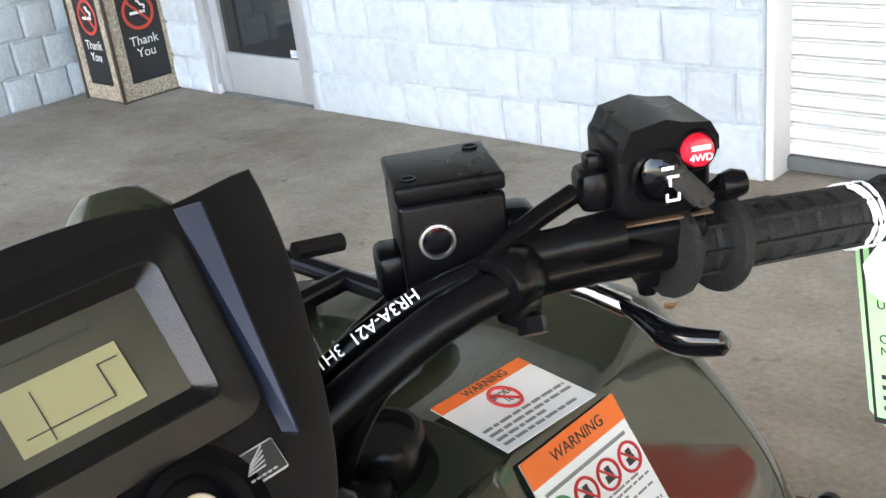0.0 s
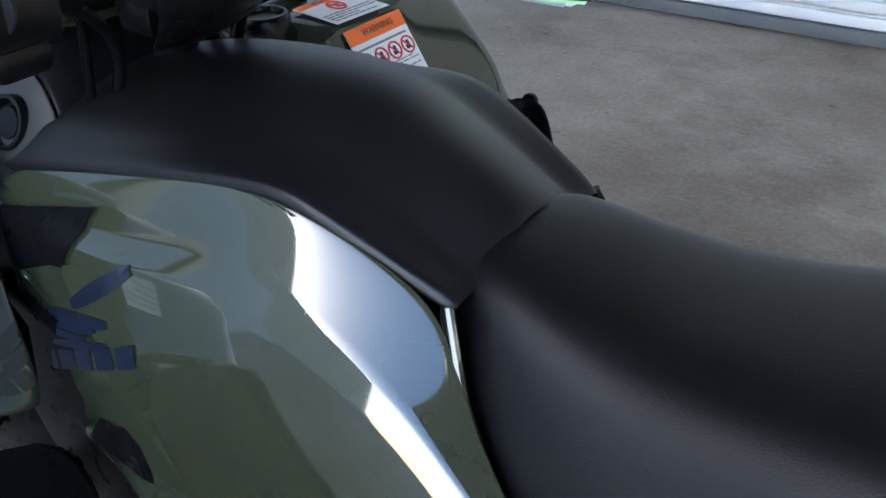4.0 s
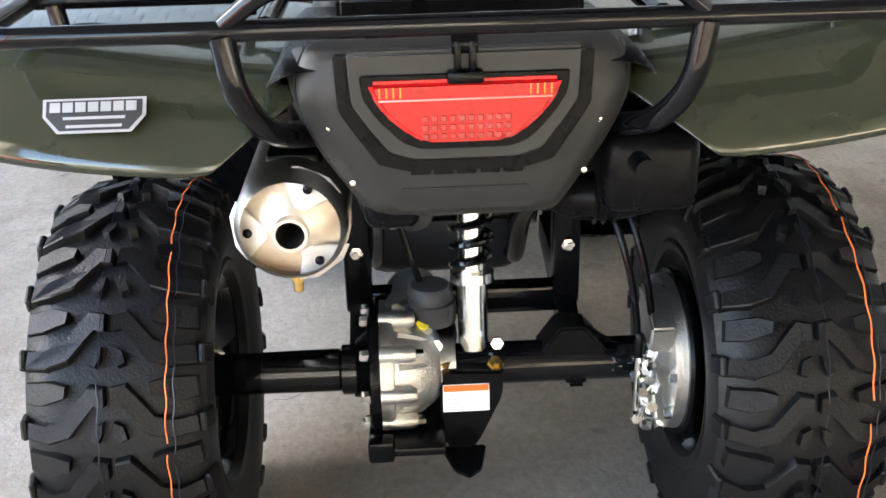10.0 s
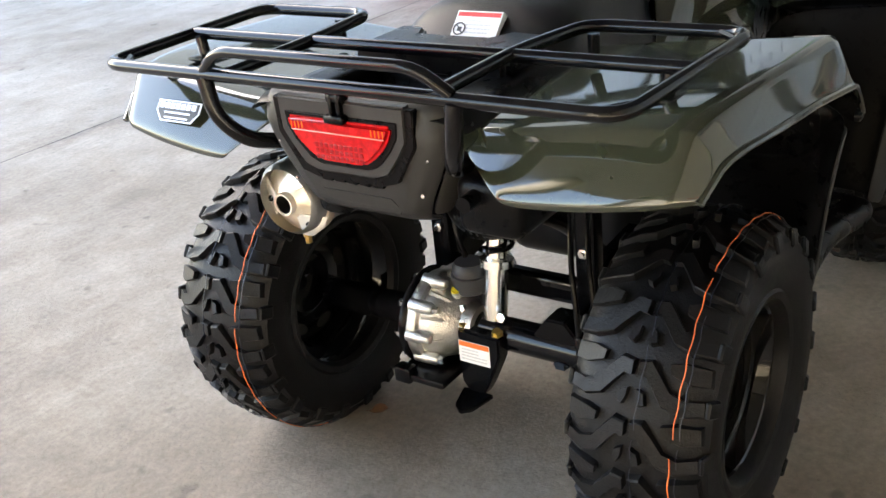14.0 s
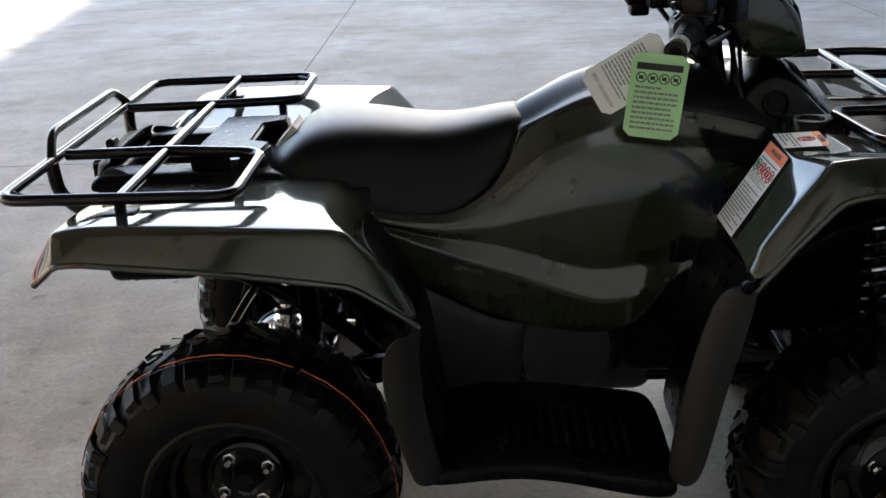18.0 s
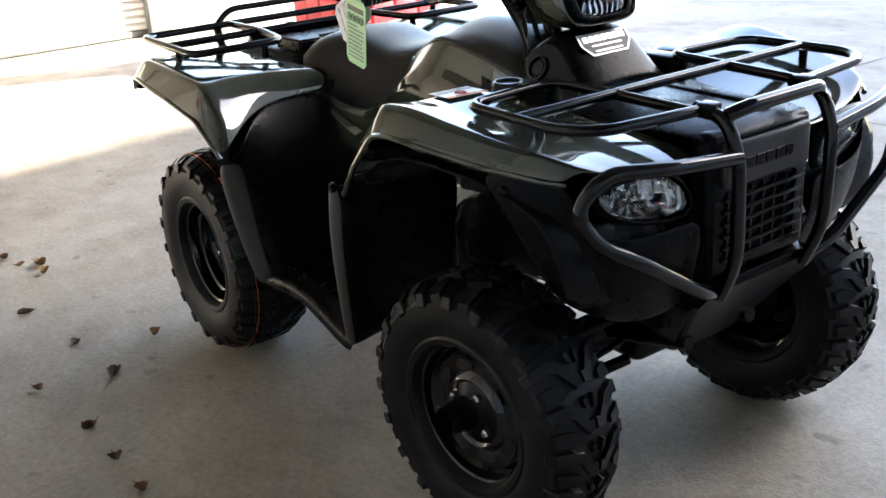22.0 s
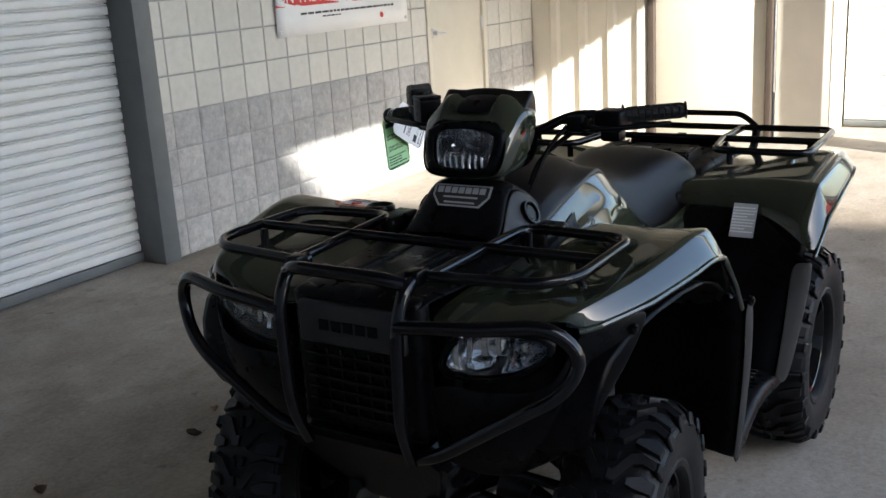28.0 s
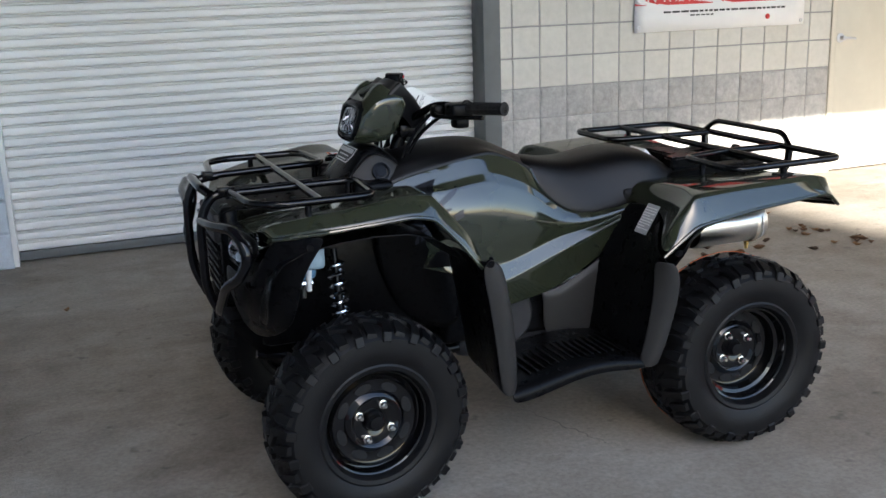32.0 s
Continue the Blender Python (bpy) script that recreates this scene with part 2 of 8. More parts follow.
def prism(bm, outline, axis, lo, hi):
    """A flat outline of (a, b) pairs pushed along an axis from lo to hi."""
    put = {"x": lambda a, b, h: (h, a, b), "y": lambda a, b, h: (a, h, b), "z": lambda a, b, h: (a, b, h)}[axis]
    one = [bm.verts.new(put(a, b, lo)) for a, b in outline]
    two = [bm.verts.new(put(a, b, hi)) for a, b in outline]
    k = len(outline)
    fs = [bm.faces.new(one), bm.faces.new(list(reversed(two)))]
    for j in range(k):
        fs.append(bm.faces.new((one[j], two[j], two[(j + 1) % k], one[(j + 1) % k])))
    bmesh.ops.recalc_face_normals(bm, faces=fs)
    return one + two


def knob_at(name, at, prof, mat, parent, normal, seg=24, label=""):
    """A turned part set on a surface at a point, its axis along the normal."""
    bm = bmesh.new()
    lathe(bm, prof, "z", seg)
    m = Vector(normal).normalized().to_track_quat("Z", "Y").to_matrix().to_4x4()
    m.translation = Vector(at)
    bmesh.ops.transform(bm, matrix=m, verts=bm.verts)
    bmesh.ops.recalc_face_normals(bm, faces=bm.faces)
    return part(name, bm, mat, parent, label)

# ---- materials of the place ----
concrete = stained_concrete("concrete")
block_paint = material("painted_block", (0.47, 0.515, 0.56), 0.6, vary=0.09, scale=20, bump=1.6, bump_scale=38, island=0.05)
block_cream = material("cream_block", (0.60, 0.58, 0.52), 0.65, vary=0.06, scale=20, bump=0.25, bump_scale=90, island=0.05)
block_grey = material("grey_split_block", (0.42, 0.41, 0.39), 0.85, vary=0.2, scale=25, bump=1.6, bump_scale=40, island=0.1)
block_red = material("red_split_block", (0.50, 0.035, 0.045), 0.6, vary=0.12, scale=25, bump=1.2, bump_scale=45, island=0.08)
mortar = material("mortar", (0.34, 0.34, 0.33), 0.9, vary=0.15, scale=30, bump=0.5)
shutter_white = material("white_enamel_steel", (0.74, 0.74, 0.72), 0.35, vary=0.04, scale=3, bump=0.05)
steel_grey = material("grey_painted_steel", (0.12, 0.13, 0.13), 0.5, vary=0.1, scale=6)
cream_paint = material("cream_painted_steel", (0.62, 0.58, 0.48), 0.45, vary=0.05, scale=4)
siding_paint = material("cream_siding", (0.74, 0.69, 0.58), 0.45, vary=0.06, scale=3)
roof_paint = material("roof_underside", (0.14, 0.14, 0.14), 0.6, vary=0.08, scale=2)
mass_grey = material("mass_grey", (0.45, 0.42, 0.38), 0.8, vary=0.1, scale=1)
dark_glass = material("dark_glass", (0.02, 0.022, 0.025), 0.05, spec=0.6)
alu = material("aluminium", (0.62, 0.63, 0.66), 0.35, 0.6, vary=0.05, scale=5)
pebble = material("pebble_aggregate", (0.45, 0.38, 0.30), 0.8, vary=0.5, scale=70, bump=1.5, bump_scale=120, second=(0.22, 0.17, 0.13), second_scale=90)
bronze = material("dark_bronze", (0.06, 0.045, 0.035), 0.5, vary=0.1)

# ---- ground and slab ----
bm = bmesh.new()
bmesh.ops.create_grid(bm, x_segments=1, y_segments=1, size=900)
part("ground", bm, concrete, None, smooth=False)
tagged(bpy.data.objects["ground"], "grey weathered concrete slab with faint stains", "ground", kind="structure")

# ---- roof over the bay ----
bm = bmesh.new()
box(bm, (-11, -3.4, 4.0), (6.3, 2.8, 4.3))
part("ceiling", bm, roof_paint, None, smooth=False)
tagged(bpy.data.objects["ceiling"], "dark steel canopy underside over the bay", "ceiling", kind="structure")

# ---- unseen mass, added to cast the yard's straight shadow edge ----
bm = bmesh.new()
prism(bm, [(11.7, 3.0), (3.7, 60), (45, 60), (45, 3.0)], "z", 0, 16)
part("shade_mass", bm, mass_grey, None, smooth=False)
tagged(bpy.data.objects["shade_mass"], "tall plain unseen mass added to shade the yard", "building", kind="structure")

WALL_Y = -3.1


def wall(name, lo, hi, mat, label):
    bm = bmesh.new()
    box(bm, lo, hi)
    return tagged(part(name, bm, mat, None, smooth=False), label, "wall", kind="structure")


wall_side_front = wall("wall_side_front", (1.73, -3.32, 0), (4.22, WALL_Y - 0.012, 4.0), block_paint, "pale blue-grey painted block wall beside the shutter")
wall_side_end = wall("wall_side_end", (5.2, -3.32, 0), (6.25, WALL_Y - 0.012, 4.0), block_paint, "pale painted block wall past the glass door")
wall_side_back = wall("wall_side_back", (-4.1, -3.32, 0), (-1.36, WALL_Y - 0.012, 4.0), mortar, "cream block wall with grey split-face base")
wall_side_far = wall("wall_side_far", (-5.85, -3.32, 0), (-5.0, WALL_Y - 0.012, 4.0), mortar, "cream block wall past the steel door")
wall_front = wall("wall_front", (6.112, 0.4, 0), (6.4, 12.0, 4.0), block_paint, "pale grey painted block wall closing the bay")
wall_front_end = wall("wall_front_end", (6.112, -3.1, 0), (6.4, -2.0, 4.0), block_paint, "pale grey painted block wall in the corner")
wall("wall_over_front_shutter", (6.1, -2.0, 3.0), (6.4, 0.4, 4.0), block_paint, "painted wall above the front shutter")
wall("wall_over_shutter", (-1.36, -3.32, 3.0), (1.73, WALL_Y, 4.0), block_paint, "painted wall above the shutter")
wall("wall_over_door", (4.22, -3.32, 2.15), (5.2, WALL_Y, 4.0), block_paint, "painted wall above the glass door")
wall("wall_over_steel_door", (-5.0, -3.32, 2.1), (-4.1, WALL_Y, 4.0), block_cream, "cream wall above the steel door")
wall("wall_behind", (-12, -3.6, 0), (6.4, -3.5, 4.0), mortar, "plain wall behind the openings")


def shutter(name, at, width, height, axis, label, pitch=0.062):
    """A roller shutter of curved slats across x (axis 'x') or y."""
    root = thing(name, label, "roller shutter", at, kind="structure")
    n = int(height / pitch)
    prof = [(0.0, -0.014), (0.0025, -0.014), (0.0032, 0.006), (0.006, 0.010), (0.014, 0.012), (0.036, 0.012), (0.045, 0.010), (0.0475, 0.006), (0.0485, -0.008), (0.0505, -0.008), (0.0515, 0.005), (0.0535, 0.008), (0.0575, 0.008), (0.0595, 0.004), (0.060, -0.014), (0.062, -0.014)]
    bm = bmesh.new()
    if axis == "y" and at[0] > 0:
        prof = [(z, -d) for z, d in prof]
    grid(bm, [[(0, d, z), (width, d, z)] if axis == "x" else [(d, 0, z), (d, width, z)] for z, d in prof])
    me = mesh_of("slat", bm, shutter_white, True, 50)
    for i in range(n):
        s = new("slat", me)
        s.parent, s.location = root, (0, 0, 0.06 + i * pitch)
    bm = bmesh.new()
    box(bm, (0, -0.01, 0.008), (width, 0.03, 0.06), 0.006) if axis == "x" else box(bm, (-0.01, 0, 0.008), (0.03, width, 0.06), 0.006)
    part("bottom_bar", bm, steel_grey, root, "dark rubber-edged bottom bar")
    return root


shutter("shutter_1", (-1.24, -3.27, 0), 2.97, 3.0, "x", "white ribbed steel roller shutter, fully closed")
shutter("shutter_2", (-6.6, -0.55, 0), 2.1, 3.6, "y", "white ribbed roller shutter in full sun, closed")
shutter("shutter_3", (6.2, -1.98, 0), 2.36, 3.0, "y", "white ribbed roller shutter at the end of the bay, closed")
bm = bmesh.new()
box(bm, (-1.36, -3.3, 0), (-1.24, WALL_Y + 0.03, 3.0), 0.004)
tagged(part("door_jamb", bm, steel_grey), "dark grey steel jamb of the shutter", "door jamb", kind="structure")
bm = bmesh.new()
box(bm, (1.70, -3.3, 0), (1.73, WALL_Y - 0.03, 3.0), 0.004)
tagged(part("door_jamb", bm, shutter_white), "white steel guide of the shutter", "door jamb", kind="structure")

# far end: siding, door, shutter post
root = thing("wall_far", "cream ribbed metal siding at the end of the bay", "wall", (-5.85, 0, 0), kind="structure")
bm = bmesh.new()
rows = []
y = -3.1
while y < -2.06:
    rows += [(y, 0), (y + 0.17, 0), (y + 0.19, 0.03), (y + 0.25, 0.03), (y + 0.27, 0)]
    y += 0.27
grid(bm, [[(d, yy, 0), (d, yy, 4.0)] for yy, d in rows])
part("siding", bm, siding_paint, root, smooth=False)
bm = bmesh.new()
box(bm, (-0.3, -3.4, 0), (-0.01, -2.02, 4.0))
part("backing", bm, siding_paint, root, smooth=False)
bm = bmesh.new()
box(bm, (-0.3, -0.95, 0), (0.0, -0.58, 4.0), 0.01)
part("corner_trim", bm, siding_paint, root, smooth=False)
bm = bmesh.new()
box(bm, (-0.3, -2.02, 2.1), (0.0, -0.95, 4.0))
part("lintel", bm, siding_paint, root, smooth=False)
root = thing("door_3", "closed cream steel door in the metal siding", "door", (-5.9, -2.0, 0), kind="structure")
bm = bmesh.new()
box(bm, (0, 0.05, 0.012), (0.04, 0.98, 2.08), 0.004)
part("door_leaf", bm, cream_paint, root)
bm = bmesh.new()
box(bm, (0, 0, 0), (0.09, 0.05, 2.13), 0.004)
box(bm, (0, 0.98, 0), (0.09, 1.03, 2.13), 0.004)
part("door_frame", bm, bronze, root)
bm = bmesh.new()
box(bm, (-7.2, 1.55, 0), (-6.5, 1.75, 4.0), 0.01)
tagged(part("wall_post", bm, steel_grey, smooth=False), "grey steel post beside the sunlit shutter", "post", kind="structure")
wall("wall_far_back", (-7.2, -0.58, 0), (-6.66, 1.6, 4.0), siding_paint, "wall behind the sunlit shutter")
wall("wall_far_return", (-6.66, -0.62, 0), (-6.1, -0.57, 4.0), siding_paint, "return of the cream siding")

# ---- materials of the quad bike ----
green = material("olive_gloss", (0.023, 0.027, 0.0155), 0.5, vary=0.05, scale=3, coat=1.0, spec=0.02)
green.node_tree.nodes["Principled BSDF"].inputs["Coat Roughness"].default_value = 0.06
green.node_tree.nodes["Principled BSDF"].inputs["Coat IOR"].default_value = 1.68
black_matt = material("black_moulded_plastic", (0.0035, 0.0035, 0.004), 0.28, vary=0.12, scale=30, bump=0.08, bump_scale=900, spec=0.09)
grey_matt = material("charcoal_moulded_plastic", (0.021, 0.0205, 0.020), 0.45, vary=0.1, scale=30, bump=0.12, bump_scale=900, spec=0.35)
vinyl = material("black_seat_vinyl", (0.0028, 0.0028, 0.0032), 0.40, vary=0.1, scale=40, bump=0.15, bump_scale=700, spec=0.26)
tank_plastic = material("satin_tank_plastic", (0.0032, 0.0032, 0.0036), 0.40, vary=0.12, scale=30, bump=0.10, bump_scale=900, spec=0.33)
# blue put into this black stands for sky reflected in it
sky_sheen_black = material("sky_sheen_gloss", (0.005, 0.008, 0.018), 0.30, vary=0.1, scale=30, spec=0.6)
black_tube = material("black_gloss_tube", (0.003, 0.003, 0.004), 0.12, vary=0.1, scale=20, coat=0.25, spec=0.22)
frame_black = material("black_satin_steel", (0.003, 0.003, 0.0035), 0.24, vary=0.15, scale=25, spec=0.14)
rubber = material("tyre_rubber", (0.005, 0.005, 0.0055), 0.42, vary=0.4, scale=14, bump=0.3, bump_scale=260, spec=0.21)
grip_rubber = material("grip_rubber", (0.011, 0.011, 0.011), 0.6, vary=0.1, scale=60, bump=0.4, bump_scale=500, spec=0.25)
rim_black = material("black_rim_paint", (0.003, 0.003, 0.0035), 0.3, vary=0.1, coat=0.8, spec=0.05)
chrome = material("bright_zinc", (0.75, 0.74, 0.70), 0.2, 1.0, vary=0.1, scale=40)
cast = material("cast_aluminium", (0.62, 0.61, 0.58), 0.38, 1.0, vary=0.15, scale=30, bump=0.4, bump_scale=240)
steel_warm = material("heat_tinted_stainless", (0.88, 0.82, 0.72), 0.36, 0.8, vary=0.12, scale=12, second=(0.66, 0.50, 0.36), second_scale=9)
brass = material("brass_plated", (0.70, 0.48, 0.16), 0.3, 1.0)
white_card = material("white_card", (0.82, 0.82, 0.80), 0.45, vary=0.02)
green_card = material("green_card", (0.42, 0.72, 0.36), 0.5, vary=0.02)
orange_ink = material("orange_ink", (0.85, 0.16, 0.02), 0.5)
red_ink = material("red_ink", (0.62, 0.03, 0.03), 0.5)
black_ink = material("black_ink", (0.02, 0.02, 0.02), 0.5)
grey_ink = material("grey_ink", (0.22, 0.22, 0.22), 0.5)
silver_ink = material("silver_ink", (0.55, 0.55, 0.56), 0.3, 0.5)
blue_ink = material("dark_blue_ink", (0.006, 0.009, 0.020), 0.3, vary=0.1, scale=60)
yellow_dot = material("yellow_paint", (0.75, 0.62, 0.03), 0.5)
orange_line = material("orange_tyre_line", (0.75, 0.15, 0.03), 0.6)
red_lens = material("red_lens", (0.46, 0.003, 0.005), 0.22, coat=0.5, vary=0.35, scale=110, spec=0.15)
amber = material("amber_reflector", (0.85, 0.16, 0.01), 0.2, coat=0.1)
red_plastic = material("red_switch", (0.65, 0.012, 0.03), 0.22, coat=0.4)
lens_clear = glassy("clear_lens", (0.97, 0.98, 1.0), 0.02)
mirror_bowl = material("lamp_reflector", (0.58, 0.59, 0.61), 0.12, 1.0)
lcd = material("lcd_panel", (0.25, 0.235, 0.13), 0.25, coat=0.3, vary=0.04)
lcd_glass = material("smoked_lcd_border", (0.055, 0.053, 0.040), 0.2, coat=0.3)
coolant = material("blue_translucent_plastic", (0.12, 0.27, 0.42), 0.35)

# ---- the quad bike ----
quad = thing("quad_bike", "olive green utility quad bike with black racks and chunky tyres", "quad bike")
BOTH = ((1, False, ""), (-1, True, ""))


def bar(name, pts, r=0.0115, corner=0.03, mat=None, parent=None, closed=False, seg=10, label=""):
    bm = bmesh.new()
    tube(bm, pts, r, corner, seg, closed)
    return part(name, bm, mat or black_tube, parent or quad, label)


def mirror(pts, s):
    return [(x, y * s, z) for x, y, z in pts]


# front fenders: broad top, falling to the lip and down behind the wheel
FF = [
    [(1.012, 0.15, 0.845), (1.005, 0.26, 0.845), (0.990, 0.36, 0.860), (0.968, 0.432, 0.886), (0.958, 0.456, 0.862)],
    [(0.955, 0.15, 0.868), (0.952, 0.28, 0.873), (0.945, 0.39, 0.890), (0.938, 0.458, 0.903), (0.935, 0.486, 0.868)],
    [(0.82, 0.15, 0.878), (0.82, 0.30, 0.896), (0.82, 0.42, 0.914), (0.82, 0.512, 0.924), (0.82, 0.546, 0.884)],
    [(0.68, 0.16, 0.888), (0.68, 0.29, 0.916), (0.68, 0.44, 0.924), (0.68, 0.540, 0.947), (0.68, 0.580, 0.900)],
    [(0.585, 0.19, 0.905), (0.585, 0.29, 0.940), (0.585, 0.44, 0.940), (0.585, 0.552, 0.962), (0.585, 0.595, 0.910)],
    [(0.492, 0.21, 0.905), (0.488, 0.29, 0.936), (0.488, 0.44, 0.935), (0.518, 0.555, 0.953), (0.525, 0.597, 0.899)],
    [(0.45, 0.23, 0.83), (0.45, 0.29, 0.865), (0.45, 0.43, 0.870), (0.44, 0.570, 0.866), (0.45, 0.600, 0.818)],
    [(0.385, 0.25, 0.72), (0.385, 0.29, 0.765), (0.385, 0.43, 0.767), (0.375, 0.572, 0.775), (0.39, 0.598, 0.742)],
]
FF = [[(x, y - 0.012 * max(0.0, (y - 0.40) / 0.19), z) for x, y, z in row] for row in FF]
for s, flip, _ in BOTH:
    panel("front_fender", FF, green, quad, "glossy olive front fender", 0.005, 3, flip, folds=(5,), ribs=(1, 2, 3))
    # raised crease along the top outer edge
    bar("fender_lip", [p for p in mirror([(r[4][0], r[4][1], r[4][2] - 0.002) for r in FF], s)], 0.006, 0.02, green, quad, seg=8)
    # black flap behind the wheel
    flap = [
        [(0.37, 0.24, 0.75), (0.385, 0.48, 0.765), (0.405, 0.590, 0.768), (0.355, 0.600, 0.765), (0.325, 0.575, 0.74)],
        [(0.345, 0.24, 0.63), (0.352, 0.48, 0.63), (0.372, 0.585, 0.63), (0.325, 0.597, 0.64), (0.295, 0.565, 0.63)],
        [(0.32, 0.24, 0.48), (0.325, 0.47, 0.48), (0.345, 0.567, 0.48), (0.302, 0.580, 0.49), (0.272, 0.545, 0.48)],
        [(0.305, 0.24, 0.37), (0.31, 0.45, 0.37), (0.328, 0.553, 0.36), (0.290, 0.566, 0.36), (0.262, 0.53, 0.36)],
        [(0.30, 0.24, 0.345), (0.305, 0.45, 0.345), (0.315, 0.545, 0.330), (0.289, 0.556, 0.322), (0.265, 0.525, 0.335)],
    ]
    panel("mud_flap", flap, black_matt, quad, "black moulded mud flap", 0.006, 2, flip)
    panel("flap_edge", [[(x, y + 0.004, z) for x, y, z in row[2:]] for row in flap], grey_matt, quad, "charcoal outer edge of the mud flap", 0.004, 2, flip)
    bm = bmesh.new()
    lathe(bm, [(0.0, 0.006), (0.006, 0.006), (0.007, 0.003), (0.011, 0.003), (0.012, 0.0), (0.012, -0.006)], "y", 16)
    bmesh.ops.transform(bm, matrix=pose(0.372, s * 0.602, 0.755, 0, 0, 180 if s < 0 else 0), verts=bm.verts)
    part("push_rivet", bm, frame_black, quad)
    knob_at("push_rivet", (0.341, s * 0.541, 0.745), [(0.012, -0.006), (0.012, 0.0), (0.011, 0.003), (0.007, 0.003), (0.006, 0.006), (0.0, 0.006)], frame_black, quad, (-0.85, s * 0.5, 0.1), 16)
    # inner wheel arch, front
    panel("wheel_arch_liner", [
        [(0.98, 0.20, 0.60), (0.98, 0.40, 0.60), (0.975, 0.49, 0.62)],
        [(0.985, 0.20, 0.74), (0.985, 0.40, 0.76), (0.975, 0.50, 0.77)],
        [(0.90, 0.20, 0.83), (0.90, 0.40, 0.83), (0.90, 0.520, 0.835)],
        [(0.66, 0.20, 0.85), (0.66, 0.40, 0.86), (0.66, 0.560, 0.865)],
        [(0.52, 0.20, 0.84), (0.52, 0.40, 0.85), (0.52, 0.583, 0.855)],
        [(0.40, 0.20, 0.72), (0.40, 0.40, 0.73), (0.40, 0.582, 0.745)],
    ], black_matt, quad, "", 0.004, 1, flip)
    # black corner below the fender nose
    panel("front_corner_cover", [
        [(1.03, 0.17, 0.75), (1.02, 0.28, 0.735), (1.000, 0.38, 0.745), (0.985, 0.425, 0.775), (0.955, 0.446, 0.862), (0.915, 0.485, 0.868), (0.805, 0.536, 0.880)],
        [(1.035, 0.17, 0.70), (1.03, 0.28, 0.68), (1.000, 0.375, 0.68), (0.975, 0.425, 0.70), (0.945, 0.455, 0.780), (0.905, 0.490, 0.808), (0.835, 0.530, 0.838)],
        [(1.02, 0.17, 0.63), (1.01, 0.28, 0.60), (0.985, 0.36, 0.60), (0.955, 0.41, 0.620), (0.925, 0.450, 0.675), (0.905, 0.480, 0.722), (0.880, 0.508, 0.768)],
        [(1.00, 0.15, 0.56), (0.98, 0.26, 0.53), (0.945, 0.32, 0.54), (0.925, 0.36, 0.56), (0.905, 0.41, 0.59), (0.895, 0.44, 0.630), (0.885, 0.46, 0.690)],
    ], black_matt, quad, "black lower front corner cover", 0.005, 2, flip)
    bm = bmesh.new()
    lathe(bm, [(0.0, 0.005), (0.006, 0.005), (0.007, 0.003), (0.010, 0.003), (0.011, 0.0), (0.011, -0.006)], "y", 16)
    bmesh.ops.transform(bm, matrix=pose(0.860, s * 0.521, 0.842, 0, 0, 180 if s < 0 else 0), verts=bm.verts)
    part("push_rivet", bm, frame_black, quad)
# pale coolant bottle inside the arch
bm = bmesh.new()
box(bm, (0.795, 0.375, 0.752), (0.865, 0.425, 0.838), 0.014, 3)
bottle = part("coolant_bottle", bm, material("pale_blue_plastic", (0.30, 0.40, 0.46), 0.3, vary=0.1, scale=30, spec=0.4), quad, "pale blue translucent coolant bottle")
bm = bmesh.new()
tube(bm, [(0.838, 0.40, 0.756), (0.842, 0.402, 0.725), (0.842, 0.402, 0.690)], 0.008, 0.01, 10)
part("outlet", bm, material("white_fitting", (0.6, 0.6, 0.58), 0.35), bottle, "white outlet pipe")
bm = bmesh.new()
tube(bm, [(0.868, 0.412, 0.742), (0.885, 0.414, 0.742)], 0.010, 0, 10)
part("hose_joint", bm, material("pale_fitting", (0.6, 0.6, 0.58), 0.35), bottle)

# hood between the fenders, and the steering cover with its badge
panel("hood", [
    [(1.035, -0.16, 0.875), (1.045, -0.08, 0.885), (1.045, 0.08, 0.885), (1.035, 0.16, 0.875)],
    [(1.01, -0.165, 0.895), (1.01, -0.08, 0.912), (1.01, 0.08, 0.912), (1.01, 0.165, 0.895)],
    [(0.90, -0.175, 0.888), (0.90, -0.08, 0.915), (0.90, 0.08, 0.915), (0.90, 0.175, 0.888)],
    [(0.76, -0.18, 0.892), (0.76, -0.08, 0.915), (0.76, 0.08, 0.915), (0.76, 0.18, 0.892)],
    [(0.65, -0.21, 0.895), (0.65, -0.10, 0.92), (0.65, 0.10, 0.92), (0.65, 0.21, 0.895)],
    [(0.50, -0.22, 0.89), (0.50, -0.11, 0.93), (0.50, 0.11, 0.93), (0.50, 0.22, 0.89)],
], black_matt, quad, "black moulded hood between the rack bars", 0.005, 2)
for y in (-0.055, 0.055):
    bm = bmesh.new()
    box(bm, (0.70, y - 0.012, 0.905), (1.0, y + 0.012, 0.922), 0.006)
    part("hood_rib", bm, black_matt, quad)
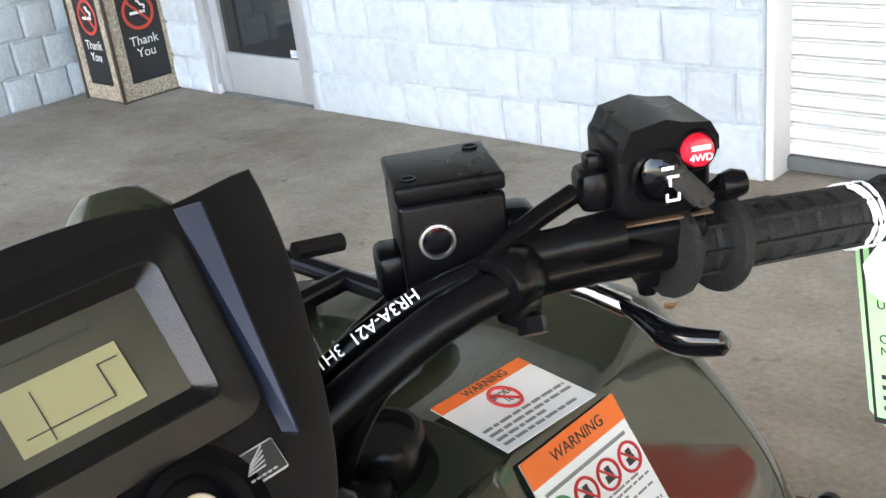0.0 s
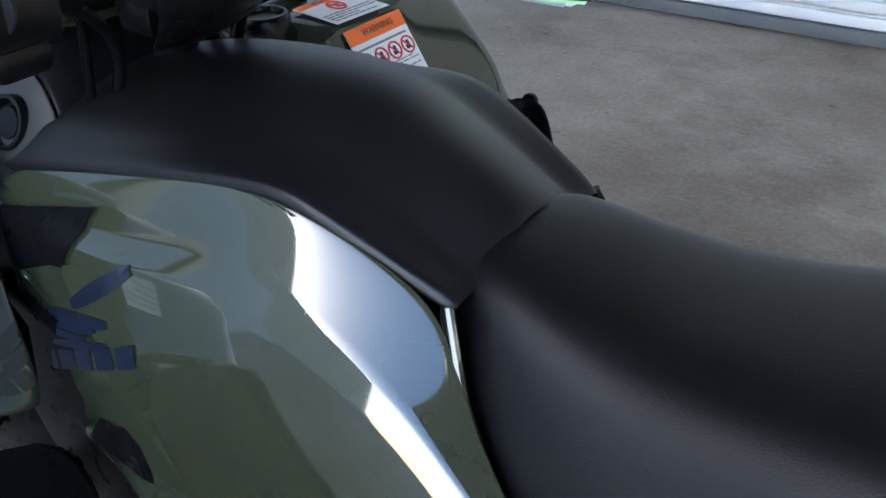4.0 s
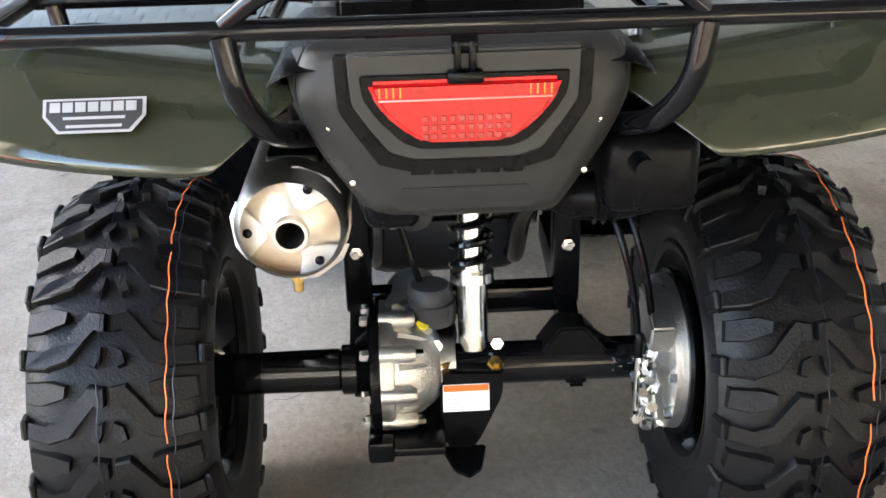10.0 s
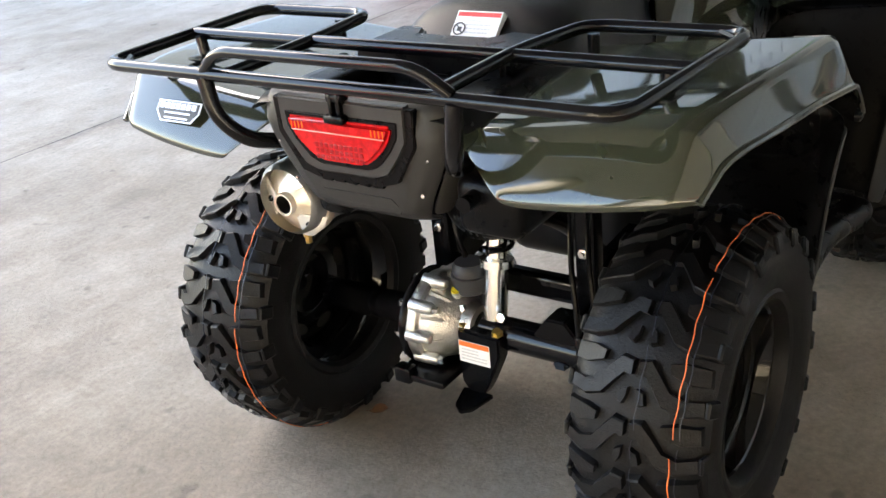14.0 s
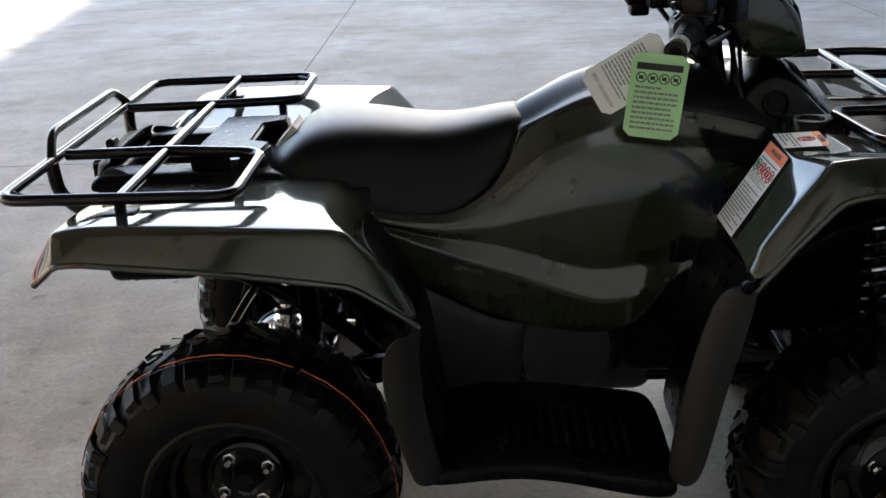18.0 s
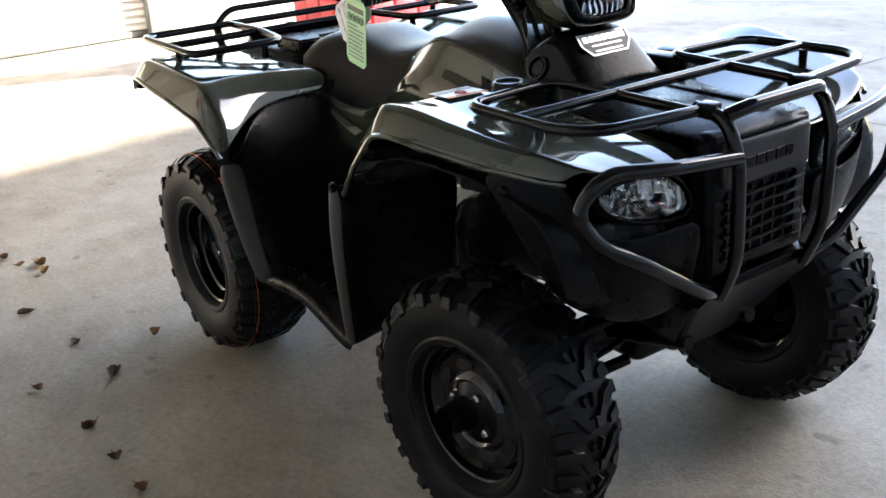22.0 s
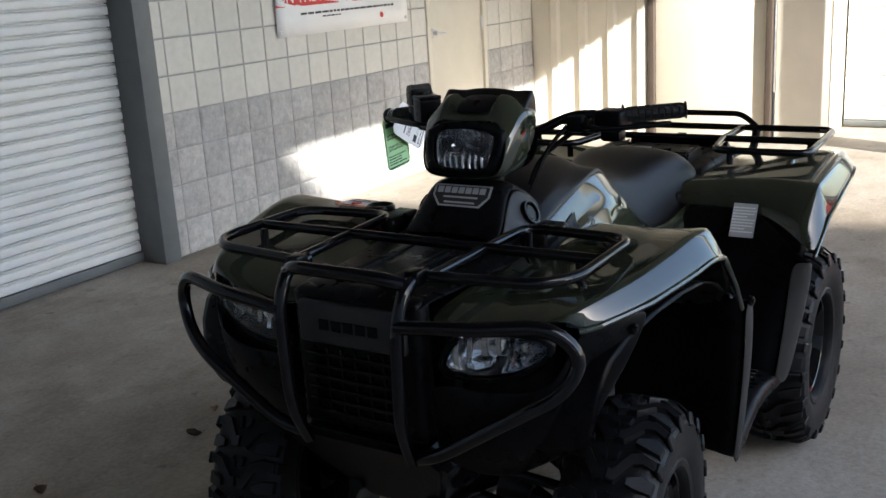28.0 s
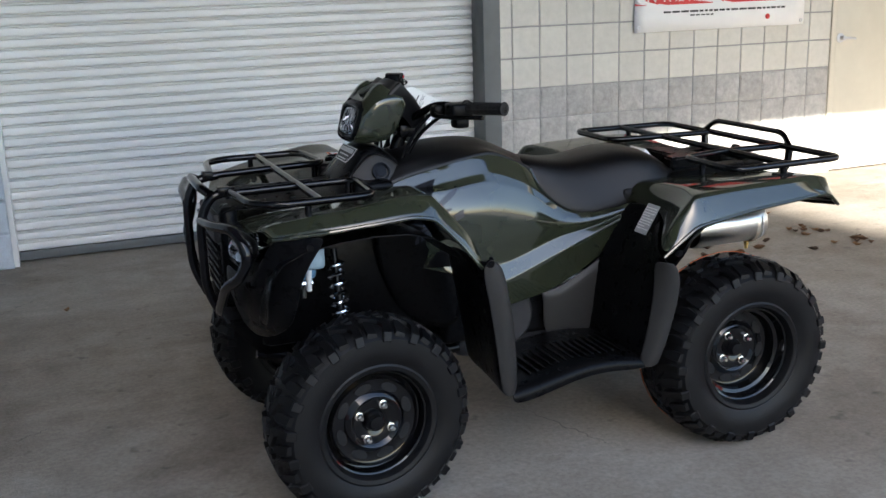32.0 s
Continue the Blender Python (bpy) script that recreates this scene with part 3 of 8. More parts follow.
panel("steering_cover", [
    [(0.66, -0.125, 0.915), (0.665, -0.07, 0.93), (0.665, 0.07, 0.93), (0.66, 0.125, 0.915)],
    [(0.625, -0.12, 0.945), (0.63, -0.085, 0.965), (0.63, 0.085, 0.965), (0.625, 0.12, 0.945)],
    [(0.575, -0.105, 1.00), (0.578, -0.08, 1.025), (0.578, 0.08, 1.025), (0.575, 0.105, 1.00)],
    [(0.54, -0.10, 1.02), (0.54, -0.075, 1.045), (0.54, 0.075, 1.045), (0.54, 0.10, 1.02)],
    [(0.47, -0.12, 0.98), (0.47, -0.085, 1.005), (0.47, 0.085, 1.005), (0.47, 0.12, 0.98)],
    [(0.44, -0.14, 0.93), (0.44, -0.09, 0.95), (0.44, 0.09, 0.95), (0.44, 0.14, 0.93)],
], black_matt, quad, "black steering cover", 0.005, 2)
for s, flip, _ in BOTH:
    panel("steering_cover_side", [
        [(0.66, 0.125, 0.913), (0.625, 0.12, 0.945), (0.575, 0.105, 1.00), (0.53, 0.10, 1.02), (0.47, 0.12, 0.98), (0.44, 0.14, 0.93)],
        [(0.655, 0.145, 0.895), (0.62, 0.145, 0.91), (0.575, 0.14, 0.935), (0.53, 0.14, 0.95), (0.47, 0.15, 0.94), (0.44, 0.16, 0.91)],
        [(0.65, 0.16, 0.885), (0.62, 0.165, 0.885), (0.575, 0.17, 0.89), (0.53, 0.175, 0.89), (0.47, 0.18, 0.89), (0.44, 0.18, 0.885)],
    ], grey_matt, quad, "", 0.005, 2, flip)
    # round socket cap on the cover's side
    bm = bmesh.new()
    lathe(bm, [(0.0, 0.012), (0.016, 0.012), (0.018, 0.008), (0.022, 0.008), (0.024, 0.016), (0.028, 0.016), (0.030, 0.0)], "y", 24)
    bmesh.ops.transform(bm, matrix=pose(0.53, s * 0.13, 0.955, 0, 0, 180 if s < 0 else 0) @ pose(0, 0, 0, 25), verts=bm.verts)
    part("socket_cap", bm, frame_black, quad, "round black socket cap")
    # boxy ducts either side of the hood
    bm = bmesh.new()
    box(bm, (0.52, s * 0.20 - 0.035, 0.89), (0.645, s * 0.20 + 0.035, 0.945), 0.014, 3)
    part("storage_lid", bm, black_matt, quad)


def badge(parent, at, normal, up, w, h, plate=True):
    """A silver-edged shield badge with a bar where its wording stands."""
    n, u = Vector(normal).normalized(), Vector(up).normalized()
    r = u.cross(n).normalized()
    u = n.cross(r)
    m = Matrix((r, u, n)).transposed().to_4x4()
    m.translation = Vector(at)
    out = [(-w / 2, h * 0.5), (w / 2, h * 0.5), (w / 2, -h * 0.02), (w * 0.36, -h * 0.5), (-w * 0.36, -h * 0.5), (-w / 2, -h * 0.02)]
    b = None
    for k, (sc, z0, z1, mat, name) in enumerate(((1.0, 0, 0.0016, silver_ink, "badge"), (0.93, 0.0016, 0.0022, black_ink, "badge_field"))):
        bm = bmesh.new()
        vs = prism(bm, [(x * sc, y * (sc if k == 0 else 0.86)) for x, y in out], "z", z0, z1)
        bmesh.ops.transform(bm, matrix=m, verts=vs)
        o = part(name, bm, mat, b or parent, "silver-edged shield badge with barred wording" if k == 0 else "", smooth=False)
        b = b or o
    bm = bmesh.new()
    for i in range(7):
        x = (-0.43 + i * 0.123) * w
        box(bm, (x, h * 0.10, 0.0022), (x + w * 0.10, h * 0.38, 0.003))
    box(bm, (-w * 0.3, -h * 0.12, 0.0022), (w * 0.3, -h * 0.04, 0.0028))
    box(bm, (-w * 0.27, -h * 0.36, 0.0022), (w * 0.27, -h * 0.28, 0.0028))
    bmesh.ops.transform(bm, matrix=m, verts=bm.verts)
    part("badge_bar", bm, silver_ink, b, smooth=False)
    return b


badge(quad, (0.600, 0, 1.003), (0.78, 0, 0.62), (-0.62, 0, 0.78), 0.15, 0.055)
badge(quad, (-0.8775, 0.405, 0.822), (-0.80, 0, 0.6), (0.6, 0, 0.80), 0.112, 0.040)

# rear fenders
RF = [
    [(-0.318, 0.15, 0.785), (-0.318, 0.30, 0.795), (-0.300, 0.45, 0.790), (-0.196, 0.572, 0.735), (-0.190, 0.612, 0.705)],
    [(-0.342, 0.15, 0.832), (-0.342, 0.30, 0.842), (-0.330, 0.45, 0.846), (-0.250, 0.580, 0.806), (-0.244, 0.618, 0.748)],
    [(-0.375, 0.15, 0.845), (-0.375, 0.30, 0.858), (-0.370, 0.45, 0.872), (-0.310, 0.586, 0.872), (-0.300, 0.622, 0.788)],
    [(-0.50, 0.15, 0.847), (-0.50, 0.30, 0.860), (-0.50, 0.45, 0.878), (-0.50, 0.582, 0.882), (-0.50, 0.618, 0.816)],
    [(-0.66, 0.15, 0.847), (-0.66, 0.30, 0.858), (-0.66, 0.45, 0.880), (-0.66, 0.574, 0.886), (-0.66, 0.610, 0.828)],
    [(-0.79, 0.15, 0.847), (-0.79, 0.30, 0.858), (-0.79, 0.45, 0.880), (-0.785, 0.562, 0.886), (-0.775, 0.598, 0.835)],
    [(-0.838, 0.16, 0.837), (-0.838, 0.30, 0.848), (-0.838, 0.45, 0.868), (-0.830, 0.550, 0.872), (-0.822, 0.588, 0.828)],
    [(-0.868, 0.22, 0.800), (-0.868, 0.30, 0.806), (-0.866, 0.45, 0.824), (-0.858, 0.544, 0.830), (-0.846, 0.580, 0.806)],
    [(-0.902, 0.275, 0.762), (-0.902, 0.33, 0.760), (-0.900, 0.45, 0.772), (-0.890, 0.538, 0.786), (-0.868, 0.574, 0.788)],
    [(-0.894, 0.285, 0.752), (-0.892, 0.33, 0.750), (-0.888, 0.45, 0.762), (-0.878, 0.532, 0.777), (-0.858, 0.564, 0.780)],
]
for s, flip, _ in BOTH:
    panel("rear_fender", RF, green, quad, "glossy olive rear fender", 0.005, 3, flip, folds=(2, 6), ribs=(3,))
    bar("fender_lip", mirror([(r[4][0], r[4][1], r[4][2] - 0.002) for r in RF[:-1]], s), 0.006, 0.02, green, quad, seg=8)
    panel("wheel_arch_liner", [
        [(-0.25, 0.20, 0.60), (-0.25, 0.40, 0.60), (-0.27, 0.575, 0.62)],
        [(-0.31, 0.20, 0.75), (-0.31, 0.40, 0.755), (-0.31, 0.580, 0.75)],
        [(-0.40, 0.20, 0.81), (-0.40, 0.40, 0.82), (-0.40, 0.580, 0.78)],
        [(-0.66, 0.20, 0.82), (-0.66, 0.40, 0.83), (-0.66, 0.587, 0.815)],
        [(-0.82, 0.20, 0.80), (-0.82, 0.40, 0.815), (-0.82, 0.570, 0.815)],
    ], black_matt, quad, "", 0.004, 1, flip)
    # black forward wall of the rear fender and its flap
    guard = [
        [(-0.316, 0.20, 0.790), (-0.316, 0.32, 0.800), (-0.300, 0.45, 0.796), (-0.196, 0.540, 0.722), (-0.196, 0.586, 0.696)],
        [(-0.270, 0.20, 0.735), (-0.275, 0.32, 0.735), (-0.262, 0.45, 0.735), (-0.190, 0.55, 0.690), (-0.225, 0.594, 0.680)],
        [(-0.195, 0.20, 0.62), (-0.205, 0.32, 0.62), (-0.215, 0.45, 0.62), (-0.205, 0.54, 0.62), (-0.262, 0.588, 0.625)],
        [(-0.18, 0.20, 0.48), (-0.185, 0.32, 0.48), (-0.19, 0.45, 0.48), (-0.195, 0.53, 0.48), (-0.245, 0.567, 0.48)],
        [(-0.165, 0.20, 0.37), (-0.165, 0.32, 0.37), (-0.165, 0.45, 0.37), (-0.17, 0.52, 0.36), (-0.215, 0.55, 0.36)],
        [(-0.16, 0.20, 0.35), (-0.16, 0.32, 0.35), (-0.16, 0.45, 0.35), (-0.165, 0.51, 0.33), (-0.205, 0.54, 0.33)],
    ]
    panel("rear_splash_guard", guard, black_matt, quad, "black moulded splash guard", 0.006, 2, flip)
    panel("guard_edge", [[(row[3][0] + 0.004, row[3][1] + 0.004, row[3][2]), (row[3][0] * 0.5 + row[4][0] * 0.5, row[4][1] + 0.003, row[4][2]), (row[4][0] - 0.012, row[4][1] + 0.002, row[4][2])] for row in guard[1:]], grey_matt, quad, "charcoal outer edge of the splash guard", 0.004, 2, flip)
    bm = bmesh.new()
    lathe(bm, [(0.0, 0.006), (0.006, 0.006), (0.007, 0.003), (0.011, 0.003), (0.012, 0.0), (0.012, -0.006)], "y", 16)
    bmesh.ops.transform(bm, matrix=pose(-0.238, s * 0.618, 0.712, 0, 0, 180 if s < 0 else 0), verts=bm.verts)
    part("push_rivet", bm, frame_black, quad)
    # footboard with ribbed tread
    panel("footboard", [
        [(0.285, 0.20, 0.345), (0.285, 0.40, 0.345), (0.285, 0.515, 0.342), (0.285, 0.545, 0.325), (0.285, 0.545, 0.290)],
        [(0.20, 0.20, 0.345), (0.20, 0.40, 0.345), (0.20, 0.515, 0.345), (0.20, 0.54, 0.33), (0.20, 0.54, 0.295)],
        [(0.04, 0.20, 0.375), (0.04, 0.40, 0.378), (0.04, 0.505, 0.378), (0.04, 0.53, 0.365), (0.04, 0.53, 0.335)],
        [(-0.08, 0.20, 0.375), (-0.08, 0.40, 0.378), (-0.08, 0.505, 0.378), (-0.08, 0.53, 0.365), (-0.08, 0.53, 0.335)],
        [(-0.20, 0.20, 0.36), (-0.20, 0.40, 0.36), (-0.20, 0.51, 0.36), (-0.20, 0.535, 0.345), (-0.20, 0.535, 0.32)],
    ], black_matt, quad, "black ribbed footboard", 0.006, 2, flip)
    bm = bmesh.new()
    for i in range(14):
        x = -0.12 + i * 0.024
        z = 0.385 if x < 0.06 else 0.385 - (x - 0.06) * 0.21
        box(bm, (x, min(s * 0.34, s * 0.49), z - 0.004), (x + 0.010, max(s * 0.34, s * 0.49), z + 0.004), 0.002, 1)
    part("foot_peg_teeth", bm, frame_black, quad)
    # wall between the front wheel and the engine
    panel("engine_shield", [
        [(0.32, 0.215, 0.80), (0.45, 0.205, 0.82), (0.60, 0.20, 0.84)],
        [(0.30, 0.212, 0.60), (0.44, 0.20, 0.62), (0.58, 0.19, 0.66)],
        [(0.29, 0.205, 0.42), (0.42, 0.19, 0.44), (0.50, 0.18, 0.50)],
    ], black_matt, quad, "", 0.004, 1, flip)
    # side cover under the tank
    # black sheet added to stand for the dark void beside the engine
    panel("void_sheet", [
        [(0.34, 0.16, 0.74), (0.20, 0.165, 0.69), (0.05, 0.165, 0.68), (-0.10, 0.17, 0.68), (-0.25, 0.185, 0.70)],
        [(0.27, 0.15, 0.52), (0.18, 0.155, 0.50), (0.05, 0.16, 0.48), (-0.10, 0.17, 0.48), (-0.20, 0.185, 0.48)],
        [(0.26, 0.15, 0.36), (0.18, 0.155, 0.36), (0.05, 0.16, 0.36), (-0.10, 0.17, 0.36), (-0.18, 0.185, 0.36)],
    ], black_matt, quad, "", 0.004, 1, flip)
    panel("side_cover", [
        [(0.015, 0.196, 0.512), (-0.03, 0.202, 0.516), (-0.09, 0.204, 0.542), (-0.17, 0.206, 0.585), (-0.265, 0.212, 0.640)],
        [(0.008, 0.200, 0.496), (-0.035, 0.212, 0.498), (-0.09, 0.215, 0.520), (-0.17, 0.216, 0.560), (-0.262, 0.218, 0.612)],
        [(0.005, 0.196, 0.440), (-0.04, 0.210, 0.440), (-0.09, 0.214, 0.445), (-0.16, 0.215, 0.460), (-0.24, 0.218, 0.480)],
        [(0.002, 0.188, 0.362), (-0.04, 0.204, 0.362), (-0.09, 0.208, 0.362), (-0.15, 0.212, 0.362), (-0.21, 0.215, 0.362)],
    ], grey_matt, quad, "charcoal lower side cover", 0.004, 2, flip, folds=(1,))

# tank cover and green side panels
TANK = ((0.58, 0.155, 0.900, 0.120, 0.930, 0.950), (0.50, 0.162, 0.925, 0.132, 0.962, 0.988), (0.44, 0.160, 0.942, 0.134, 0.982, 1.012), (0.34, 0.154, 0.960, 0.126, 0.997, 1.026), (0.24, 0.149, 0.976, 0.103, 1.007, 1.030),
        (0.165, 0.142, 0.985, 0.089, 1.001, 1.022), (0.125, 0.139, 0.972, 0.087, 0.984, 1.007), (0.07, 0.129, 0.945, 0.087, 0.954, 0.981), (0.035, 0.122, 0.926, 0.086, 0.933, 0.963), (0.004, 0.116, 0.912, 0.080, 0.920, 0.948))
panel("tank_cover", [[(x, -w, z - 0.004), (x, -w + 0.004, z + 0.006), (x, -f, zf - 0.005), (x, -f * 0.5, zt - 0.009), (x, 0.0, zt), (x, f * 0.5, zt - 0.009), (x, f, zf - 0.005), (x, w - 0.004, z + 0.006), (x, w, z - 0.004)] for x, w, z, f, zf, zt in TANK],
      tank_plastic, quad, "matt black tank cover", 0.005, 2, ribs=(1, 2, 6, 7))
SP = [
    [(0.53, 0.163, 0.918), (0.44, 0.158, 0.943), (0.34, 0.152, 0.962), (0.25, 0.147, 0.980), (0.153, 0.141, 0.984), (0.08, 0.130, 0.955), (0.012, 0.119, 0.920), (-0.020, 0.138, 0.848), (-0.09, 0.174, 0.776), (-0.18, 0.198, 0.754), (-0.35, 0.207, 0.790)],
    [(0.53, 0.176, 0.885), (0.44, 0.178, 0.895), (0.34, 0.176, 0.905), (0.25, 0.170, 0.922), (0.178, 0.174, 0.930), (0.106, 0.176, 0.906), (0.043, 0.177, 0.876), (-0.004, 0.176, 0.840), (-0.078, 0.186, 0.772), (-0.18, 0.204, 0.747), (-0.35, 0.212, 0.785)],
    [(0.53, 0.182, 0.872), (0.44, 0.190, 0.888), (0.34, 0.194, 0.885), (0.25, 0.188, 0.900), (0.176, 0.188, 0.902), (0.103, 0.190, 0.876), (0.040, 0.190, 0.846), (-0.008, 0.190, 0.806), (-0.08, 0.198, 0.752), (-0.18, 0.210, 0.740), (-0.35, 0.217, 0.780)],
    [(0.490, 0.196, 0.795), (0.425, 0.206, 0.803), (0.35, 0.215, 0.820), (0.25, 0.220, 0.830), (0.175, 0.219, 0.820), (0.10, 0.215, 0.790), (0.03, 0.211, 0.770), (-0.015, 0.208, 0.752), (-0.08, 0.207, 0.737), (-0.18, 0.214, 0.731), (-0.345, 0.220, 0.776)],
    [(0.475, 0.199, 0.719), (0.415, 0.206, 0.722), (0.345, 0.212, 0.726), (0.260, 0.216, 0.722), (0.180, 0.215, 0.705), (0.11, 0.212, 0.700), (0.04, 0.208, 0.710), (-0.03, 0.206, 0.718), (-0.10, 0.206, 0.722), (-0.185, 0.212, 0.723), (-0.343, 0.219, 0.773)],
    [(0.460, 0.199, 0.651), (0.400, 0.204, 0.653), (0.340, 0.207, 0.656), (0.262, 0.210, 0.650), (0.185, 0.209, 0.630), (0.128, 0.206, 0.636), (0.04, 0.203, 0.664), (-0.04, 0.202, 0.693), (-0.11, 0.204, 0.707), (-0.19, 0.210, 0.716), (-0.34, 0.218, 0.770)],
    [(0.335, 0.206, 0.628), (0.325, 0.214, 0.615), (0.305, 0.222, 0.598), (0.262, 0.228, 0.578), (0.190, 0.228, 0.566), (0.125, 0.226, 0.582), (0.04, 0.222, 0.615), (-0.04, 0.221, 0.646), (-0.13, 0.222, 0.677), (-0.21, 0.226, 0.712), (-0.335, 0.227, 0.764)],
    [(0.290, 0.202, 0.550), (0.275, 0.208, 0.538), (0.258, 0.212, 0.520), (0.225, 0.214, 0.500), (0.165, 0.212, 0.482), (0.09, 0.208, 0.492), (-0.02, 0.208, 0.512), (-0.09, 0.208, 0.545), (-0.17, 0.209, 0.588), (-0.265, 0.213, 0.645), (-0.335, 0.222, 0.735)],
]
side_panels = {}
for s, flip, _ in BOTH:
    side_panels[s] = panel("side_panel", SP, green, quad, "glossy olive side panel with a maker's mark", 0.004, 3, flip, folds=(1, 2, 5, 6), sharp=1.0)
    # bright edge of the panel where it turns in under the seat
    bar("panel_return", mirror([(0.010, 0.118, 0.916), (0.000, 0.126, 0.890), (-0.018, 0.140, 0.846), (-0.052, 0.158, 0.805), (-0.09, 0.174, 0.773)], s), 0.0045, 0.02, green, quad, seg=8)

# seat
def seat_row(x, top, wt, yb, zb):
    return [(x, -yb * 0.93, zb - 0.012), (x, -yb, zb + 0.01), (x, -(wt * 0.55 + yb * 0.45), (top * 0.55 + zb * 0.45)), (x, -wt, top - 0.018), (x, -wt * 0.5, top - 0.002),
            (x, wt * 0.5, top - 0.002), (x, wt, top - 0.018), (x, (wt * 0.55 + yb * 0.45), (top * 0.55 + zb * 0.45)), (x, yb, zb + 0.01), (x, yb * 0.93, zb - 0.012)]


panel("seat", [seat_row(*r) for r in (
    (0.040, 0.905, 0.062, 0.080, 0.850), (0.026, 0.948, 0.080, 0.100, 0.838), (-0.012, 0.948, 0.094, 0.132, 0.802), (-0.09, 0.931, 0.108, 0.172, 0.764),
    (-0.16, 0.925, 0.120, 0.194, 0.748), (-0.24, 0.934, 0.130, 0.200, 0.750), (-0.32, 0.947, 0.142, 0.205, 0.770), (-0.40, 0.948, 0.158, 0.212, 0.802), (-0.460, 0.933, 0.160, 0.208, 0.830), (-0.508, 0.892, 0.150, 0.190, 0.843), (-0.546, 0.862, 0.120, 0.150, 0.850))],
      vinyl, quad, "smooth black vinyl seat", 0, 2, caps=True)
bar("seat_piping", [(0.05, 0.0, 0.945), (0.045, 0.055, 0.938), (0.04, 0.088, 0.905), (0.025, 0.108, 0.86), (-0.015, 0.142, 0.798), (-0.10, 0.182, 0.756), (-0.19, 0.205, 0.742), (-0.31, 0.213, 0.757), (-0.40, 0.21, 0.778)], 0.004, 0.02, frame_black, seg=6)
bar("seat_piping", [(0.05, 0.0, 0.945), (0.045, -0.055, 0.938), (0.04, -0.088, 0.905), (0.025, -0.108, 0.86), (-0.015, -0.142, 0.798), (-0.10, -0.182, 0.756), (-0.19, -0.205, 0.742), (-0.31, -0.213, 0.757), (-0.40, -0.21, 0.778)], 0.004, 0.02, frame_black, seg=6)

# centre cover behind the seat and tail panel
def well_row(x, zi, zo=0.870):
    return [(x, y, z) for y, z in zip((-0.218, -0.198, -0.118, -0.106, 0.106, 0.118, 0.198, 0.218), (0.842, zo, zo, zi, zi, zo, zo, 0.842))]


panel("rear_centre_cover", [well_row(-0.47, 0.850, 0.855), well_row(-0.50, 0.864, 0.866), well_row(-0.635, 0.864), well_row(-0.648, 0.812), well_row(-0.835, 0.820), well_row(-0.85, 0.862), well_row(-0.885, 0.858, 0.864)],
      black_matt, quad, "matt black cover with a sunken tray behind the seat", 0.004, 2, folds=(2, 3, 4, 5), ribs=(1, 2, 3, 4, 5, 6))
bm = bmesh.new()
prism(bm, [(-0.520, 0.150), (-0.520, 0.095), (-0.565, 0.072), (-0.565, -0.072), (-0.520, -0.095), (-0.530, -0.168), (-0.682, -0.168), (-0.672, 0.146)], "z", 0.862, 0.906)
bmesh.ops.bevel(bm, geom=bm.edges[:], offset=0.007, segments=3, affect="EDGES")
part("latch_cover", bm, black_matt, quad, "raised black cover with a notch behind the seat")
def tail_row(x0, x1, w, z):
    """One row of the tail panel: its edge lies at x0, its flat front at x1."""
    return [(x0, -w, z), (x1 + 0.006, -w * 0.86, z + 0.002), (x1, -w * 0.70, z + 0.003), (x1, 0, z + 0.003), (x1, w * 0.70, z + 0.003), (x1 + 0.006, w * 0.86, z + 0.002), (x0, w, z)]


panel("tail_panel", [tail_row(-0.850, -0.862, 0.166, 0.890), tail_row(-0.868, -0.884, 0.178, 0.880), tail_row(-0.872, -0.892, 0.192, 0.836), tail_row(-0.868, -0.890, 0.165, 0.772),
                     tail_row(-0.852, -0.877, 0.122, 0.702), tail_row(-0.836, -0.856, 0.112, 0.676), tail_row(-0.79, -0.80, 0.108, 0.662)],
      grey_matt, quad, "charcoal moulded tail panel", 0.006, 2, folds=(1, 2, 4), ribs=(1, 2, 4, 5))
for s, flip, _ in BOTH:
    panel("tail_side", [
        [(-0.852, 0.167, 0.888), (-0.869, 0.179, 0.878), (-0.873, 0.191, 0.836), (-0.868, 0.165, 0.772), (-0.852, 0.122, 0.702), (-0.836, 0.112, 0.676)],
        [(-0.79, 0.195, 0.870), (-0.79, 0.205, 0.855), (-0.79, 0.205, 0.82), (-0.77, 0.185, 0.76), (-0.76, 0.150, 0.70), (-0.74, 0.13, 0.675)],
    ], grey_matt, quad, "", 0.005, 2, flip)
# sunken scoop along the lower edge
bm = bmesh.new()
prism(bm, [(-0.072, 0.728), (0.072, 0.728), (0.088, 0.706), (0.080, 0.694), (-0.080, 0.694), (-0.088, 0.706)], "x", -0.886, -0.868)
for v in bm.verts:
    v.co.x += (0.728 - v.co.z) * 0.30
bmesh.ops.bevel(bm, geom=bm.edges[:], offset=0.003, segments=2, affect="EDGES")
part("tail_scoop", bm, grey_matt, quad)
# tail lamp in a raised bezel, a dark plate standing for its shaded channel
out = [(-0.105, 0.856), (0.105, 0.856), (0.103, 0.842), (0.088, 0.818), (0.062, 0.795), (0.044, 0.786), (-0.044, 0.786), (-0.062, 0.795), (-0.088, 0.818), (-0.103, 0.842)]


